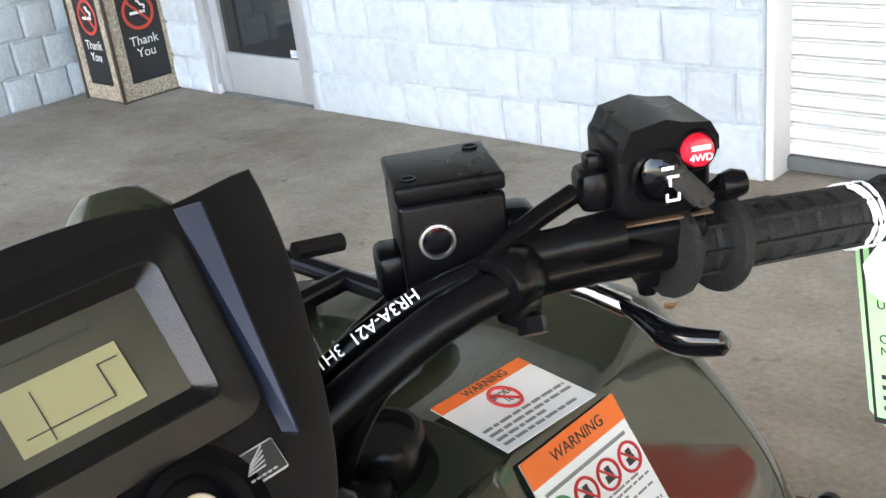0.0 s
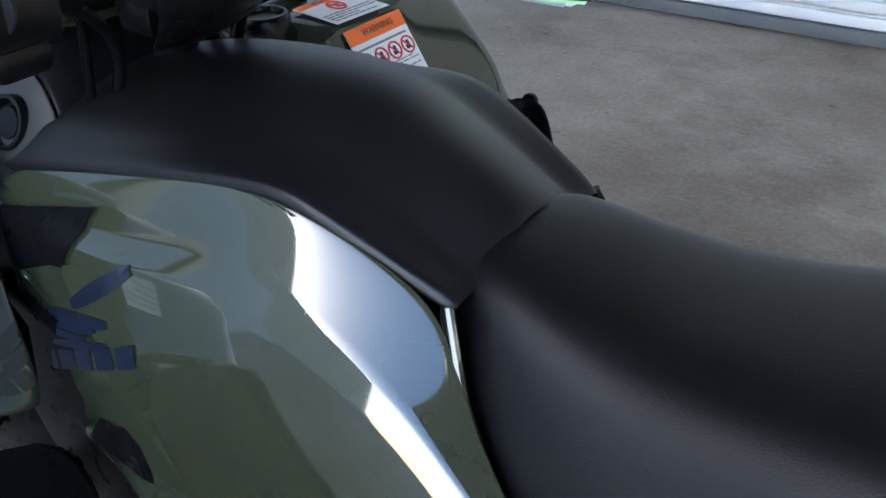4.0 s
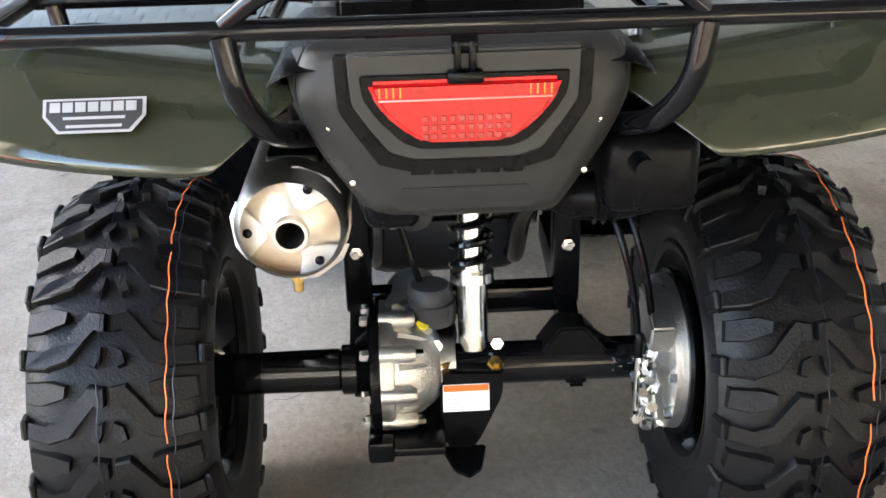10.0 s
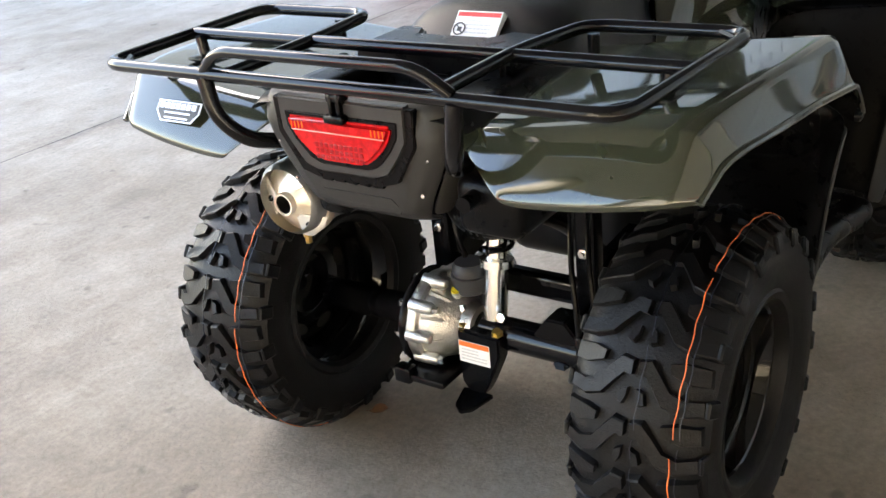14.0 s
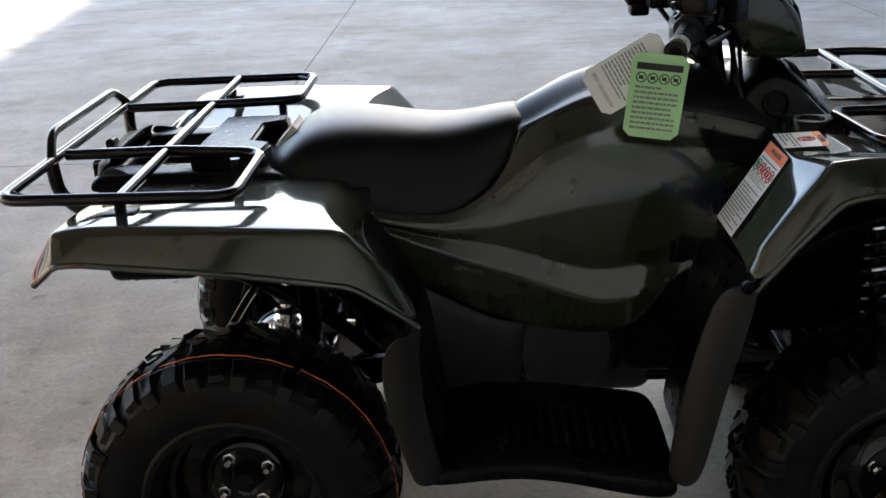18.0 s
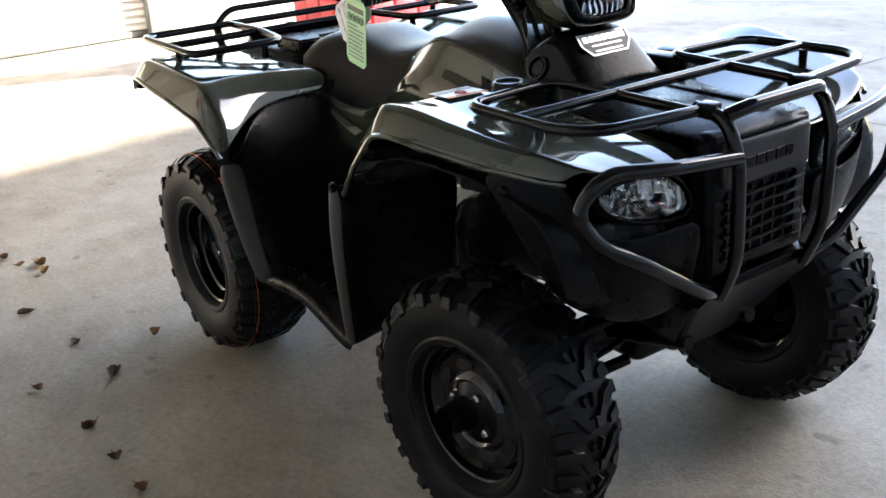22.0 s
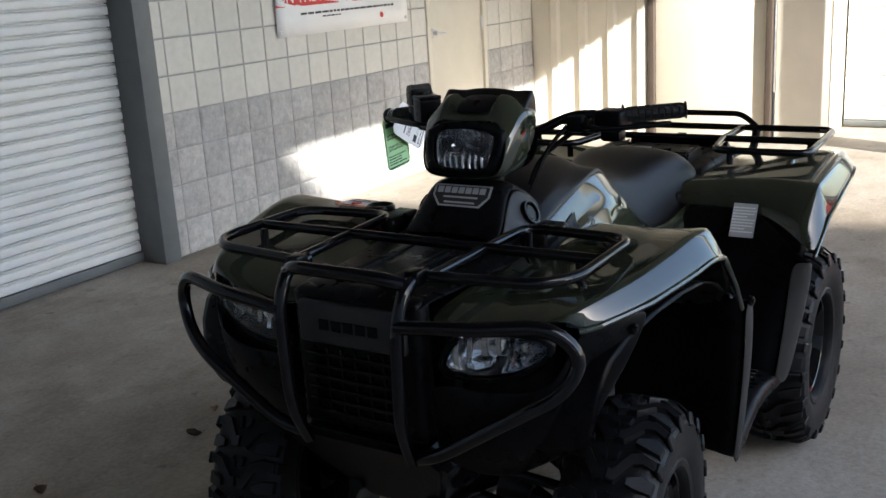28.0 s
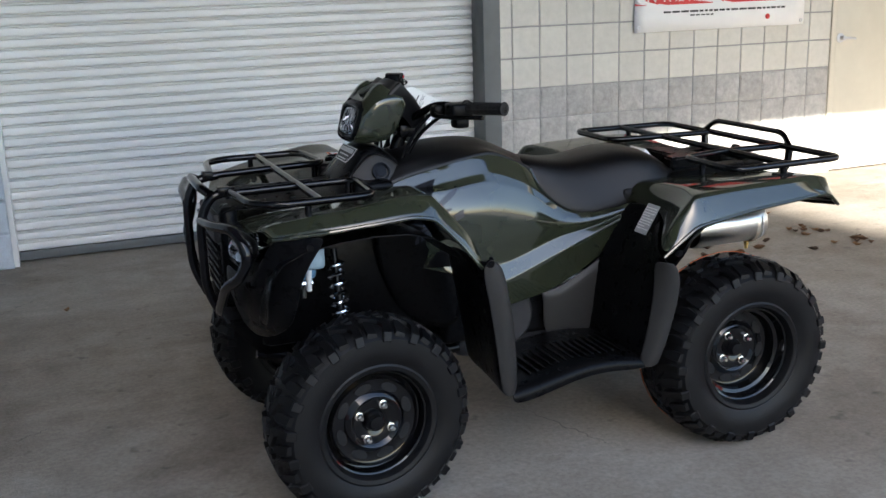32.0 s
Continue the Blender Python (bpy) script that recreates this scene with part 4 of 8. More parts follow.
def lamp_plate(name, k, x0, x1, mat, bevel, parent=None, top=0.0, label=""):
    """The lamp's outline enlarged by k metres all round, pushed from x0 to x1."""
    bm = bmesh.new()
    prism(bm, [(y + k * (1 if y > 0 else -1) * (1.0 if abs(y) > 0.05 else 0.6), z + (top if z > 0.85 else -k * (1.0 if z < 0.80 else 0.55))) for y, z in out], "x", x0, x1)
    bmesh.ops.bevel(bm, geom=bm.edges[:], offset=bevel, segments=3, affect="EDGES")
    return part(name, bm, mat, parent or quad, label)


lamp_plate("bezel_channel", 0.036, -0.8985, -0.87, black_matt, 0.002, top=0.026)
lamp_plate("lamp_bezel", 0.024, -0.9025, -0.87, grey_matt, 0.004, top=0.030)
lamp_plate("lamp_surround", 0.009, -0.9045, -0.87, black_matt, 0.002, top=0.006)
lamp = lamp_plate("tail_lamp", 0.0, -0.913, -0.89, red_lens, 0.006, label="wide red tail lamp")
for s in (1, -1):
    for i in range(4):
        bm = bmesh.new()
        box(bm, (-0.9138, s * (0.070 + i * 0.0075) - 0.0010, 0.838), (-0.9128, s * (0.070 + i * 0.0075) + 0.0010, 0.850), 0.0006, 1)
        part("lens_rib", bm, amber, lamp)
prism_red = material("dark_red_prism", (0.30, 0.002, 0.003), 0.12, coat=0.5)
bm = bmesh.new()
box(bm, (0, 0, 0), (0.0014, 0.007, 0.007), 0.0015, 1)
prism_me = mesh_of("lens_prism", bm, prism_red)
for i in range(30):
    o = new("lens_prism", prism_me)
    o.parent, o.location = lamp, (-0.9140, -0.049 + (i % 10) * 0.010, 0.791 + (i // 10) * 0.010)
bm = bmesh.new()
box(bm, (-0.9145, -0.094, 0.8345), (-0.9125, 0.094, 0.8365), 0.0008, 1)
part("lens_line", bm, material("pale_red_lens", (0.75, 0.30, 0.26), 0.2, coat=0.3), lamp)
bm = bmesh.new()
box(bm, (-0.918, -0.020, 0.852), (-0.885, 0.020, 0.866), 0.004)
box(bm, (-0.912, -0.012, 0.864), (-0.890, -0.004, 0.898), 0.003)
box(bm, (-0.912, 0.004, 0.864), (-0.890, 0.012, 0.898), 0.003)
lathe(bm, [(0.011, -0.014), (0.011, 0.014)], "y", 14, (-0.900, 0, 0.892), True)
part("rack_clip", bm, frame_black, quad)
bm = bmesh.new()
for i in range(5):
    y = 0.062 - i * 0.0262
    box(bm, (-0.8945, y - 0.0215, 0.744), (-0.884, y, 0.758), 0.001, 1)
part("embossed_bar", bm, black_matt, quad, smooth=False)
for y, z in ((0.150, 0.800), (-0.150, 0.800), (0.128, 0.735), (-0.135, 0.74)):
    knob_at("clip_head", (-0.884, y, z), [(0.004, 0.0), (0.0035, 0.003), (0.0, 0.0035)], chrome, quad, (-1, 0, 0), 10)

# rear rack
R = 0.0113
ZR = 0.921
for s in (1, -1):
    bar("rack_rail", mirror([(-0.938, 0.0, ZR), (-0.938, 0.50, ZR), (-0.51, 0.515, ZR), (-0.51, 0.235, ZR), (-0.70, 0.205, ZR + 0.002), (-0.922, 0.205, ZR)], s), R, 0.045)
    bar("rack_stay", mirror([(-0.56, 0.27, ZR), (-0.56, 0.27, 0.868)], s), 0.010, 0)
    bar("rack_stay", mirror([(-0.73, 0.475, ZR - 0.003), (-0.73, 0.470, 0.880)], s), 0.011, 0)
    bar("rack_brace", mirror([(-0.51, 0.46, ZR), (-0.56, 0.512, ZR)], s), 0.006, 0, seg=6)
    bar("rack_brace", mirror([(-0.938, 0.45, ZR), (-0.87, 0.505, ZR)], s), 0.006, 0, seg=6)
    bar("rack_leg", mirror([(-0.938, 0.248, ZR - 0.005), (-0.938, 0.240, 0.850), (-0.905, 0.212, 0.800), (-0.82, 0.175, 0.772)], s), 0.014, 0.03, label="bent black tube carrying the rack")
    bm = bmesh.new()
    box(bm, (-0.76, s * 0.47 - 0.02, 0.874), (-0.70, s * 0.47 + 0.02, 0.886), 0.003)
    part("stay_foot", bm, frame_black, quad)
bar("rack_crossbar", [(-0.715, -0.508, ZR), (-0.715, 0.508, ZR)], R, 0)
bar("rack_hoop", [(-0.938, -0.245, ZR + 0.006), (-0.950, -0.195, ZR + 0.045), (-0.950, 0.195, ZR + 0.045), (-0.938, 0.245, ZR + 0.006)], 0.010, 0.035)

# black box added between the footwells to block the bright gap over the engine
bm = bmesh.new()
box(bm, (0.225, -0.188, 0.37), (0.365, 0.188, 0.70), 0.03, 3)
part("engine_cover", bm, black_matt, quad, "black box added to fill the gap by the engine")

# front rack
ZF = 0.950
for s in (1, -1):
    bar("rack_rail", mirror([(1.005, 0.145, ZF - 0.004), (0.985, 0.385, ZF), (0.92, 0.435, ZF), (0.645, 0.430, ZF), (0.625, 0.18, ZF), (0.79, 0.172, ZF - 0.002), (1.00, 0.165, ZF - 0.006)], s), R, 0.05)
    bar("rack_stay", mirror([(0.83, 0.40, ZF), (0.83, 0.40, 0.89)], s), 0.010, 0)
    bar("rack_stay", mirror([(0.655, 0.20, ZF), (0.655, 0.20, 0.89)], s), 0.010, 0)
    bar("rack_brace", mirror([(0.93, 0.432, ZF), (0.985, 0.36, ZF)], s), 0.006, 0, seg=6)
    bar("rack_brace", mirror([(0.64, 0.36, ZF), (0.69, 0.432, ZF)], s), 0.006, 0, seg=6)
bar("rack_crossbar", [(0.80, -0.432, ZF), (0.80, 0.432, ZF)], R, 0)

# front bumper
for s in (1, -1):
    bar("bumper_upright", mirror([(0.985, 0.145, ZF - 0.004), (1.055, 0.145, ZF - 0.01), (1.09, 0.142, 0.87), (1.09, 0.135, 0.66), (1.05, 0.13, 0.57)], s), 0.014, 0.05)
    bar("lamp_guard", mirror([(1.088, 0.142, 0.868), (1.082, 0.30, 0.884), (1.045, 0.440, 0.896), (1.018, 0.490, 0.835), (1.040, 0.455, 0.765), (1.070, 0.385, 0.728), (1.066, 0.20, 0.605), (1.04, 0.13, 0.575)], s), 0.0145, 0.04)
    bm = bmesh.new()
    box(bm, (1.00, s * 0.145 - 0.016, ZF - 0.018), (1.035, s * 0.145 + 0.016, ZF + 0.012), 0.004)
    part("bumper_bracket", bm, frame_black, quad)
bar("bumper_hoop", [(1.055, -0.14, ZF - 0.008), (1.075, -0.105, ZF + 0.006), (1.075, 0.105, ZF + 0.006), (1.055, 0.14, ZF - 0.008)], 0.014, 0.03)
bm = bmesh.new()
prism(bm, [(-0.17, 0.60), (0.17, 0.60), (0.20, 0.56), (0.15, 0.47), (0.09, 0.37), (-0.09, 0.37), (-0.15, 0.47), (-0.20, 0.56)], "x", 0.96, 1.06)
bmesh.ops.bevel(bm, geom=bm.edges[:], offset=0.012, segments=2, affect="EDGES")
for v in bm.verts:
    v.co.x -= max(0.0, 0.58 - v.co.z) * 0.75
part("bumper_skid_plate", bm, frame_black, quad, "black bumper skid plate")
# grille
bm = bmesh.new()
box(bm, (0.98, -0.155, 0.60), (1.035, 0.155, 0.90), 0.02, 3)
grille = part("grille", bm, black_matt, quad, "black slotted grille panel")
bm = bmesh.new()
box(bm, (1.03, -0.13, 0.79), (1.052, 0.13, 0.88), 0.012, 3)
part("grille_brow", bm, grey_matt, grille)
bm = bmesh.new()
for i in range(5):
    y = -0.07 + i * 0.030
    box(bm, (1.050, y - 0.004, 0.822), (1.0545, y + 0.020, 0.845), 0.001, 1)
part("embossed_bar", bm, black_matt, grille, smooth=False)
for i in range(6):
    bm = bmesh.new()
    z = 0.635 + i * 0.025
    box(bm, (1.03, -0.12, z), (1.046, 0.12, z + 0.009), 0.003)
    part("grille_slat", bm, frame_black, grille)
for i in range(7):
    bm = bmesh.new()
    y = -0.105 + i * 0.035
    box(bm, (1.034, y - 0.003, 0.63), (1.042, y + 0.003, 0.78), 0.001, 1)
    part("grille_slat", bm, frame_black, grille)
# lower headlamps
for s, flip, _ in BOTH:
    o = [(0.190, 0.757), (0.30, 0.762), (0.365, 0.785), (0.408, 0.822), (0.402, 0.846), (0.30, 0.848), (0.235, 0.840), (0.205, 0.80)]
    rows = []
    for k, (f_, dx) in enumerate(((1.06, -0.03), (1.02, 0.0), (0.9, 0.012), (0.45, 0.02), (0.02, 0.022))):
        rows.append([(1.02 - (y - 0.185) * 0.16 + dx, 0.31 + (y - 0.31) * f_, 0.81 + (z - 0.81) * f_) for y, z in o])
    hl = panel("headlamp", rows, lens_clear, quad, "clear angular headlamp", 0, 1, flip, closed=True)
    hl.visible_shadow = False
    rows = []
    for f_, dx in ((1.0, -0.012), (0.75, -0.045), (0.35, -0.06), (0.05, -0.062)):
        rows.append([(1.02 - (y - 0.185) * 0.16 + dx, 0.31 + (y - 0.31) * f_, 0.81 + (z - 0.81) * f_) for y, z in o])
    panel("reflector", rows, mirror_bowl, hl, "", 0, 1, flip, closed=True)
    bm = bmesh.new()
    for i in range(7):
        y = s * (0.225 + i * 0.026)
        h0, h1 = 0.775 + i * 0.008, 0.80 + i * 0.008
        box(bm, (1.000 - i * 0.005, y - 0.006, h0), (1.004 - i * 0.005, y + 0.006, h1 + 0.02), 0.002, 1)
    part("lens_flutes", bm, mirror_bowl, hl)
    panel("lamp_bezel", [[(1.03 - (y - 0.185) * 0.16, 0.31 + (y - 0.31) * 1.04, 0.81 + (z - 0.81) * 1.06) for y, z in o],
                         [(1.015 - (y - 0.185) * 0.16, 0.31 + (y - 0.31) * 1.18, 0.81 + (z - 0.81) * 1.35) for y, z in o]], black_matt, hl, "", 0.006, 1, flip, closed=True)

# ---- steering: bar, pod, controls ----
BAR = [(0.227, 0.400, 1.155), (0.300, 0.255, 1.148), (0.345, 0.165, 1.158), (0.385, 0.095, 1.120), (0.412, 0.0, 1.080), (0.393, -0.095, 1.120), (0.362, -0.170, 1.160), (0.330, -0.255, 1.150), (0.268, -0.420, 1.126)]
handlebar = bar("handlebar", BAR, 0.0115, 0.05, frame_black, quad, label="black steel handlebar")
bm = bmesh.new()
tube(bm, [(0.408, 0, 1.06), (0.46, 0, 0.94)], 0.022)
box(bm, (0.385, -0.06, 1.045), (0.435, 0.06, 1.085), 0.008)
part("steering_stem", bm, frame_black, quad)


def along(a, b, u):
    return Vector(a).lerp(Vector(b), u)


for s, a, b in ((1, BAR[1], BAR[0]), (-1, BAR[7], BAR[8])):
    bm = bmesh.new()
    n = 9
    rs = []
    ps = []
    for i in range(n):
        u0, u1 = 0.12 + 0.86 * i / n, 0.12 + 0.86 * (i + 1) / n
        for u, r in ((u0, 0.0155), (u0 + (u1 - u0) * 0.12, 0.0175), (u0 + (u1 - u0) * 0.8, 0.0175), (u0 + (u1 - u0) * 0.92, 0.0155)):
            ps.append(along(a, b, u))
            rs.append(r)
    ps = [along(a, b, 0.09), along(a, b, 0.115)] + ps + [along(a, b, 0.985), along(a, b, 1.0)]
    rs = [0.026, 0.026] + rs + [0.021, 0.020]
    tube(bm, ps, rs, 0, 16)
    grip = part("grip", bm, grip_rubber, handlebar, "ribbed black rubber grip")
    bm = bmesh.new()
    d = (Vector(b) - Vector(a)).normalized()
    for k in range(8):
        ang = k * math.pi / 4
        side = d.orthogonal().normalized()
        off = (side * math.cos(ang) + d.cross(side) * math.sin(ang)) * 0.0175
        tube(bm, [along(a, b, 0.16) + off, along(a, b, 0.93) + off], 0.0016, 0, 5)
    part("grip_rib", bm, grip_rubber, handlebar)
# right side controls stand square to the swept bar
RC = Matrix(((-0.6, 0, -0.8), (-0.8, 0, 0.6), (0, 1, 0))).to_4x4()


def at_right(c, bm, size=1.0):
    """Moves work drawn as (right, up, towards the rider) to the place c."""
    m = RC.copy()
    m.translation = Vector(c)
    bmesh.ops.transform(bm, matrix=m @ Matrix.Scale(size, 4), verts=bm.verts)
    return bm


SW = (0.313, -0.261, 1.193)
bm = bmesh.new()
box(bm, (-0.032, -0.028, -0.062), (0.026, 0.022, -0.004), 0.006, 3)
vs = prism(bm, [(-0.030, 0.018), (-0.024, 0.030), (-0.004, 0.034), (0.006, 0.031), (0.012, 0.030), (0.022, 0.029), (0.027, 0.020), (0.027, 0.012), (-0.030, 0.012)], "z", -0.058, 0.003)
lathe(bm, [(0.0165, -0.01), (0.0175, 0.004), (0.0160, 0.006), (0.0148, 0.005)], "z", 28, (-0.008, 0.001, 0.0))
lathe(bm, [(0.0115, -0.01), (0.0125, 0.004), (0.0112, 0.006), (0.0102, 0.005)], "z", 28, (0.013, 0.014, 0.0))
sw = part("switch_housing", at_right(SW, bm, 0.85), black_matt, handlebar, "black thumb-throttle and drive switch housing")
bm = bmesh.new()
box(bm, (-0.0322, -0.0298, -0.061), (0.0262, -0.0284, -0.0035), 0.0004, 1)
part("housing_seam", at_right(SW, bm, 0.85), material("tan_gasket", (0.10, 0.055, 0.03), 0.6), sw)
bm = bmesh.new()
box(bm, (-0.031, -0.052, -0.058), (0.025, -0.0305, -0.005), 0.006, 3)
part("lower_housing", at_right(SW, bm, 0.85), black_matt, sw)
bm = bmesh.new()
box(bm, (-0.016, -0.080, -0.040), (0.002, -0.052, -0.018), 0.004, 2)
lathe(bm, [(0.006, -0.005), (0.007, 0.005)], "y", 10, (-0.007, -0.082, -0.03), True)
part("throttle_pivot", at_right(SW, bm, 0.85), frame_black, sw)
bm = bmesh.new()
box(bm, (-0.050, -0.022, -0.040), (-0.030, 0.004, -0.012), 0.006, 2)
box(bm, (-0.044, 0.000, -0.034), (-0.032, 0.012, -0.020), 0.003, 2)
part("cable_boot", at_right(SW, bm, 0.85), frame_black, sw)
bm = bmesh.new()
lathe(bm, [(0.0140, 0.0), (0.0140, 0.005), (0.011, 0.008), (0.0, 0.009)], "z", 28, (-0.006, 0.003, 0.0))
part("dial", at_right(SW, bm, 0.85), black_tube, sw)
bm = bmesh.new()
vs = prism(bm, [(-0.008, 0.010), (0.000, 0.011), (0.021, -0.012), (0.018, -0.018), (0.009, -0.018), (-0.010, 0.003)], "z", 0.006, 0.015)
bmesh.ops.bevel(bm, geom=bm.edges[:], offset=0.002, segments=2, affect="EDGES")
part("dial_handle", at_right(SW, bm, 0.85), material("dark_dial_paint", (0.022, 0.021, 0.020), 0.28, vary=0.1, scale=80), sw, "dark pointed dial handle")
bm = bmesh.new()
for u0, v0, u1, v1 in ((-0.012, 0.009, -0.005, 0.011), (-0.009, 0.004, -0.002, 0.0055), (-0.008, -0.001, -0.0065, 0.004), (-0.009, -0.010, -0.002, -0.0085), (-0.010, -0.010, -0.0085, -0.005), (-0.003, -0.0095, -0.0015, -0.005)):
    box(bm, (u0, v0, 0.0152), (u1, v1, 0.0158))
part("dial_mark", at_right(SW, bm, 0.85), white_card, sw, "white pictogram on the dial", smooth=False)
bm = bmesh.new()
lathe(bm, [(0.0098, 0.0), (0.0098, 0.007), (0.008, 0.010), (0.0, 0.011)], "z", 28, (0.013, 0.014, 0.0))
part("push_button", at_right(SW, bm, 0.85), red_plastic, sw, "red four-wheel-drive button")
bm = bmesh.new()
box(bm, (0.0075, 0.0158, 0.0108), (0.0185, 0.0185, 0.0115))
part("button_bar", at_right(SW, bm, 0.85), white_card, sw, smooth=False)
mm = RC.copy()
mm.translation = Vector(SW)
DRIVE_TEXT = (mm @ Matrix.Scale(0.85, 4), sw)
bm = bmesh.new()
tube(bm, [(0.016, -0.024, -0.012), (0.024, -0.014, 0.002), (0.030, -0.009, 0.008)], [0.007, 0.006, 0.009], 0, 10)
lathe(bm, [(0.0, -0.009), (0.007, -0.007), (0.009, 0.0), (0.007, 0.007), (0.0, 0.009)], "x", 14, (0.032, -0.008, 0.009))
part("choke_knob", at_right(SW, bm, 0.85), frame_black, sw)
bm = bmesh.new()
lathe(bm, [(0.010, 0.0), (0.027, 0.0), (0.028, 0.003), (0.027, 0.006), (0.010, 0.006)], "y", 28)
dd = (Vector(BAR[8]) - Vector(BAR[7])).normalized()
m = dd.to_track_quat("Y", "Z").to_matrix().to_4x4()
m.translation = along(BAR[7], BAR[8], 0.26)
bmesh.ops.transform(bm, matrix=m, verts=bm.verts)
part("grip_flange", bm, grip_rubber, handlebar)
bm = bmesh.new()
pts = rounded_path([(0.350, -0.265, 1.112), (0.332, -0.263, 1.107), (0.310, -0.255, 1.104), (0.287, -0.262, 1.107)], 0.012, 6)
n = len(pts)
rs = [0.0055 + 0.0050 * min(1.0, 1.7 * i / n) for i in range(n - 2)] + [0.0100, 0.0085]
tube(bm, pts + [pts[-1] + (pts[-1] - pts[-2]).normalized() * 0.003], rs + [0.004], 0, 14, flat=0.72)
part("thumb_throttle", bm, black_tube, handlebar, "black thumb throttle lever")
bar("lever_root", [(0.374, -0.256, 1.121), (0.366, -0.260, 1.118), (0.346, -0.266, 1.110)], 0.006, 0, chrome, handlebar)
# master cylinder with sight glass
MC = (0.388, -0.184, 1.177)
bm = bmesh.new()
box(bm, (-0.027, -0.036, -0.056), (0.027, 0.017, 0.0), 0.003, 3)
mc = part("master_cylinder", at_right(MC, bm), black_matt, handlebar, "black brake fluid reservoir with a round sight glass")
bm = bmesh.new()
box(bm, (-0.0275, 0.0178, -0.0565), (0.0275, 0.027, 0.0005), 0.0022, 3)
part("reservoir_cap", at_right(MC, bm), black_matt, mc)
for u, w in ((-0.019, -0.010), (0.019, -0.046)):
    bm = bmesh.new()
    lathe(bm, [(0.0042, 0.026), (0.0042, 0.028), (0.003, 0.028), (0.003, 0.0272), (0.0, 0.0272)], "y", 12, (u, 0, w))
    part("screw", at_right(MC, bm), frame_black, mc)
bm = bmesh.new()
lathe(bm, [(0.0092, -0.004), (0.0092, 0.002), (0.0078, 0.0022), (0.0070, 0.0)], "z", 28, (-0.0095, -0.003, 0.0))
part("sight_glass", at_right(MC, bm), material("dull_zinc", (0.35, 0.35, 0.36), 0.35, 1.0, vary=0.1, scale=60), mc)
bm = bmesh.new()
lathe(bm, [(0.0072, 0.0008), (0.004, 0.0012), (0.0, 0.0013)], "z", 24, (-0.0095, -0.003, 0.0))
part("sight_window", at_right(MC, bm), black_tube, mc)
bm = bmesh.new()
box(bm, (0.020, -0.040, -0.035), (0.046, 0.002, -0.006), 0.008, 3)
box(bm, (-0.040, -0.042, -0.040), (-0.020, -0.012, -0.010), 0.005, 2)
part("cylinder_clamp", at_right(MC, bm), frame_black, mc)
bar("brake_lever", [(0.395, -0.19, 1.135), (0.405, -0.235, 1.128), (0.375, -0.30, 1.128), (0.335, -0.37, 1.130), (0.325, -0.385, 1.13)], 0.007, 0.03, frame_black, handlebar, label="black brake lever")
bar("brake_lever", [(0.36, 0.19, 1.135), (0.375, 0.235, 1.128), (0.34, 0.30, 1.128), (0.30, 0.37, 1.132), (0.29, 0.385, 1.132)], 0.007, 0.03, frame_black, handlebar, label="black brake lever")
# left controls
bm = bmesh.new()
box(bm, (0.275, 0.215, 1.115), (0.345, 0.285, 1.165), 0.010, 3)
box(bm, (0.285, 0.225, 1.09), (0.33, 0.275, 1.12), 0.008, 2)
box(bm, (0.315, 0.155, 1.115), (0.37, 0.20, 1.155), 0.010, 2)
part("switch_housing", bm, black_matt, handlebar, "black light and starter switch housing")
# clamps and hoses on the bar
bm = bmesh.new()
lathe(bm, [(0.014, -0.011), (0.0155, -0.009), (0.0155, 0.009), (0.014, 0.011)], "y", 18, (0.356, -0.186, 1.158), True)
box(bm, (0.344, -0.194, 1.136), (0.362, -0.178, 1.152), 0.003)
part("bar_clamp", bm, frame_black, handlebar)
knob_at("clamp_bolt", (0.346, -0.186, 1.140), [(0.0075, 0.0), (0.0075, 0.008), (0.0, 0.009)], frame_black, handlebar, (-0.4, 0.3, -0.8), 6)
hose = [
    ([(0.332, -0.240, 1.166), (0.346, -0.214, 1.166), (0.365, -0.190, 1.164), (0.392, -0.146, 1.152), (0.412, -0.104, 1.130), (0.43, -0.06, 1.05), (0.45, -0.06, 0.95)], [0.0125] * 3 + [0.0105] * 6 + [0.0065] * 40),
    ([(0.356, -0.238, 1.184), (0.362, -0.215, 1.178), (0.366, -0.192, 1.170), (0.374, -0.157, 1.148), (0.388, -0.113, 1.118), (0.42, -0.09, 1.03), (0.46, -0.10, 0.95)], 0.0055),
    ([(0.41, -0.155, 1.145), (0.43, -0.125, 1.12), (0.45, -0.10, 1.04), (0.47, -0.13, 0.95)], 0.0055),
    ([(0.415, -0.17, 1.14), (0.445, -0.15, 1.10), (0.46, -0.12, 1.02), (0.48, -0.11, 0.94)], 0.0045),
    ([(0.42, -0.165, 1.13), (0.44, -0.13, 1.06), (0.45, -0.09, 0.98)], 0.004),
    ([(0.325, 0.21, 1.14), (0.35, 0.15, 1.105), (0.39, 0.09, 1.05), (0.44, 0.08, 0.96)], 0.006),
    ([(0.36, 0.155, 1.13), (0.40, 0.12, 1.08), (0.44, 0.10, 1.0), (0.46, 0.09, 0.94)], 0.005),
]
for pts, r in hose:
    bar("cable", pts, r, 0.06, frame_black, quad, seg=10, label="black sheathed control cable")
bm = bmesh.new()
box(bm, (0.436, -0.138, 1.075), (0.462, -0.108, 1.095), 0.006, 2)
part("cable_clip", bm, frame_black, quad)

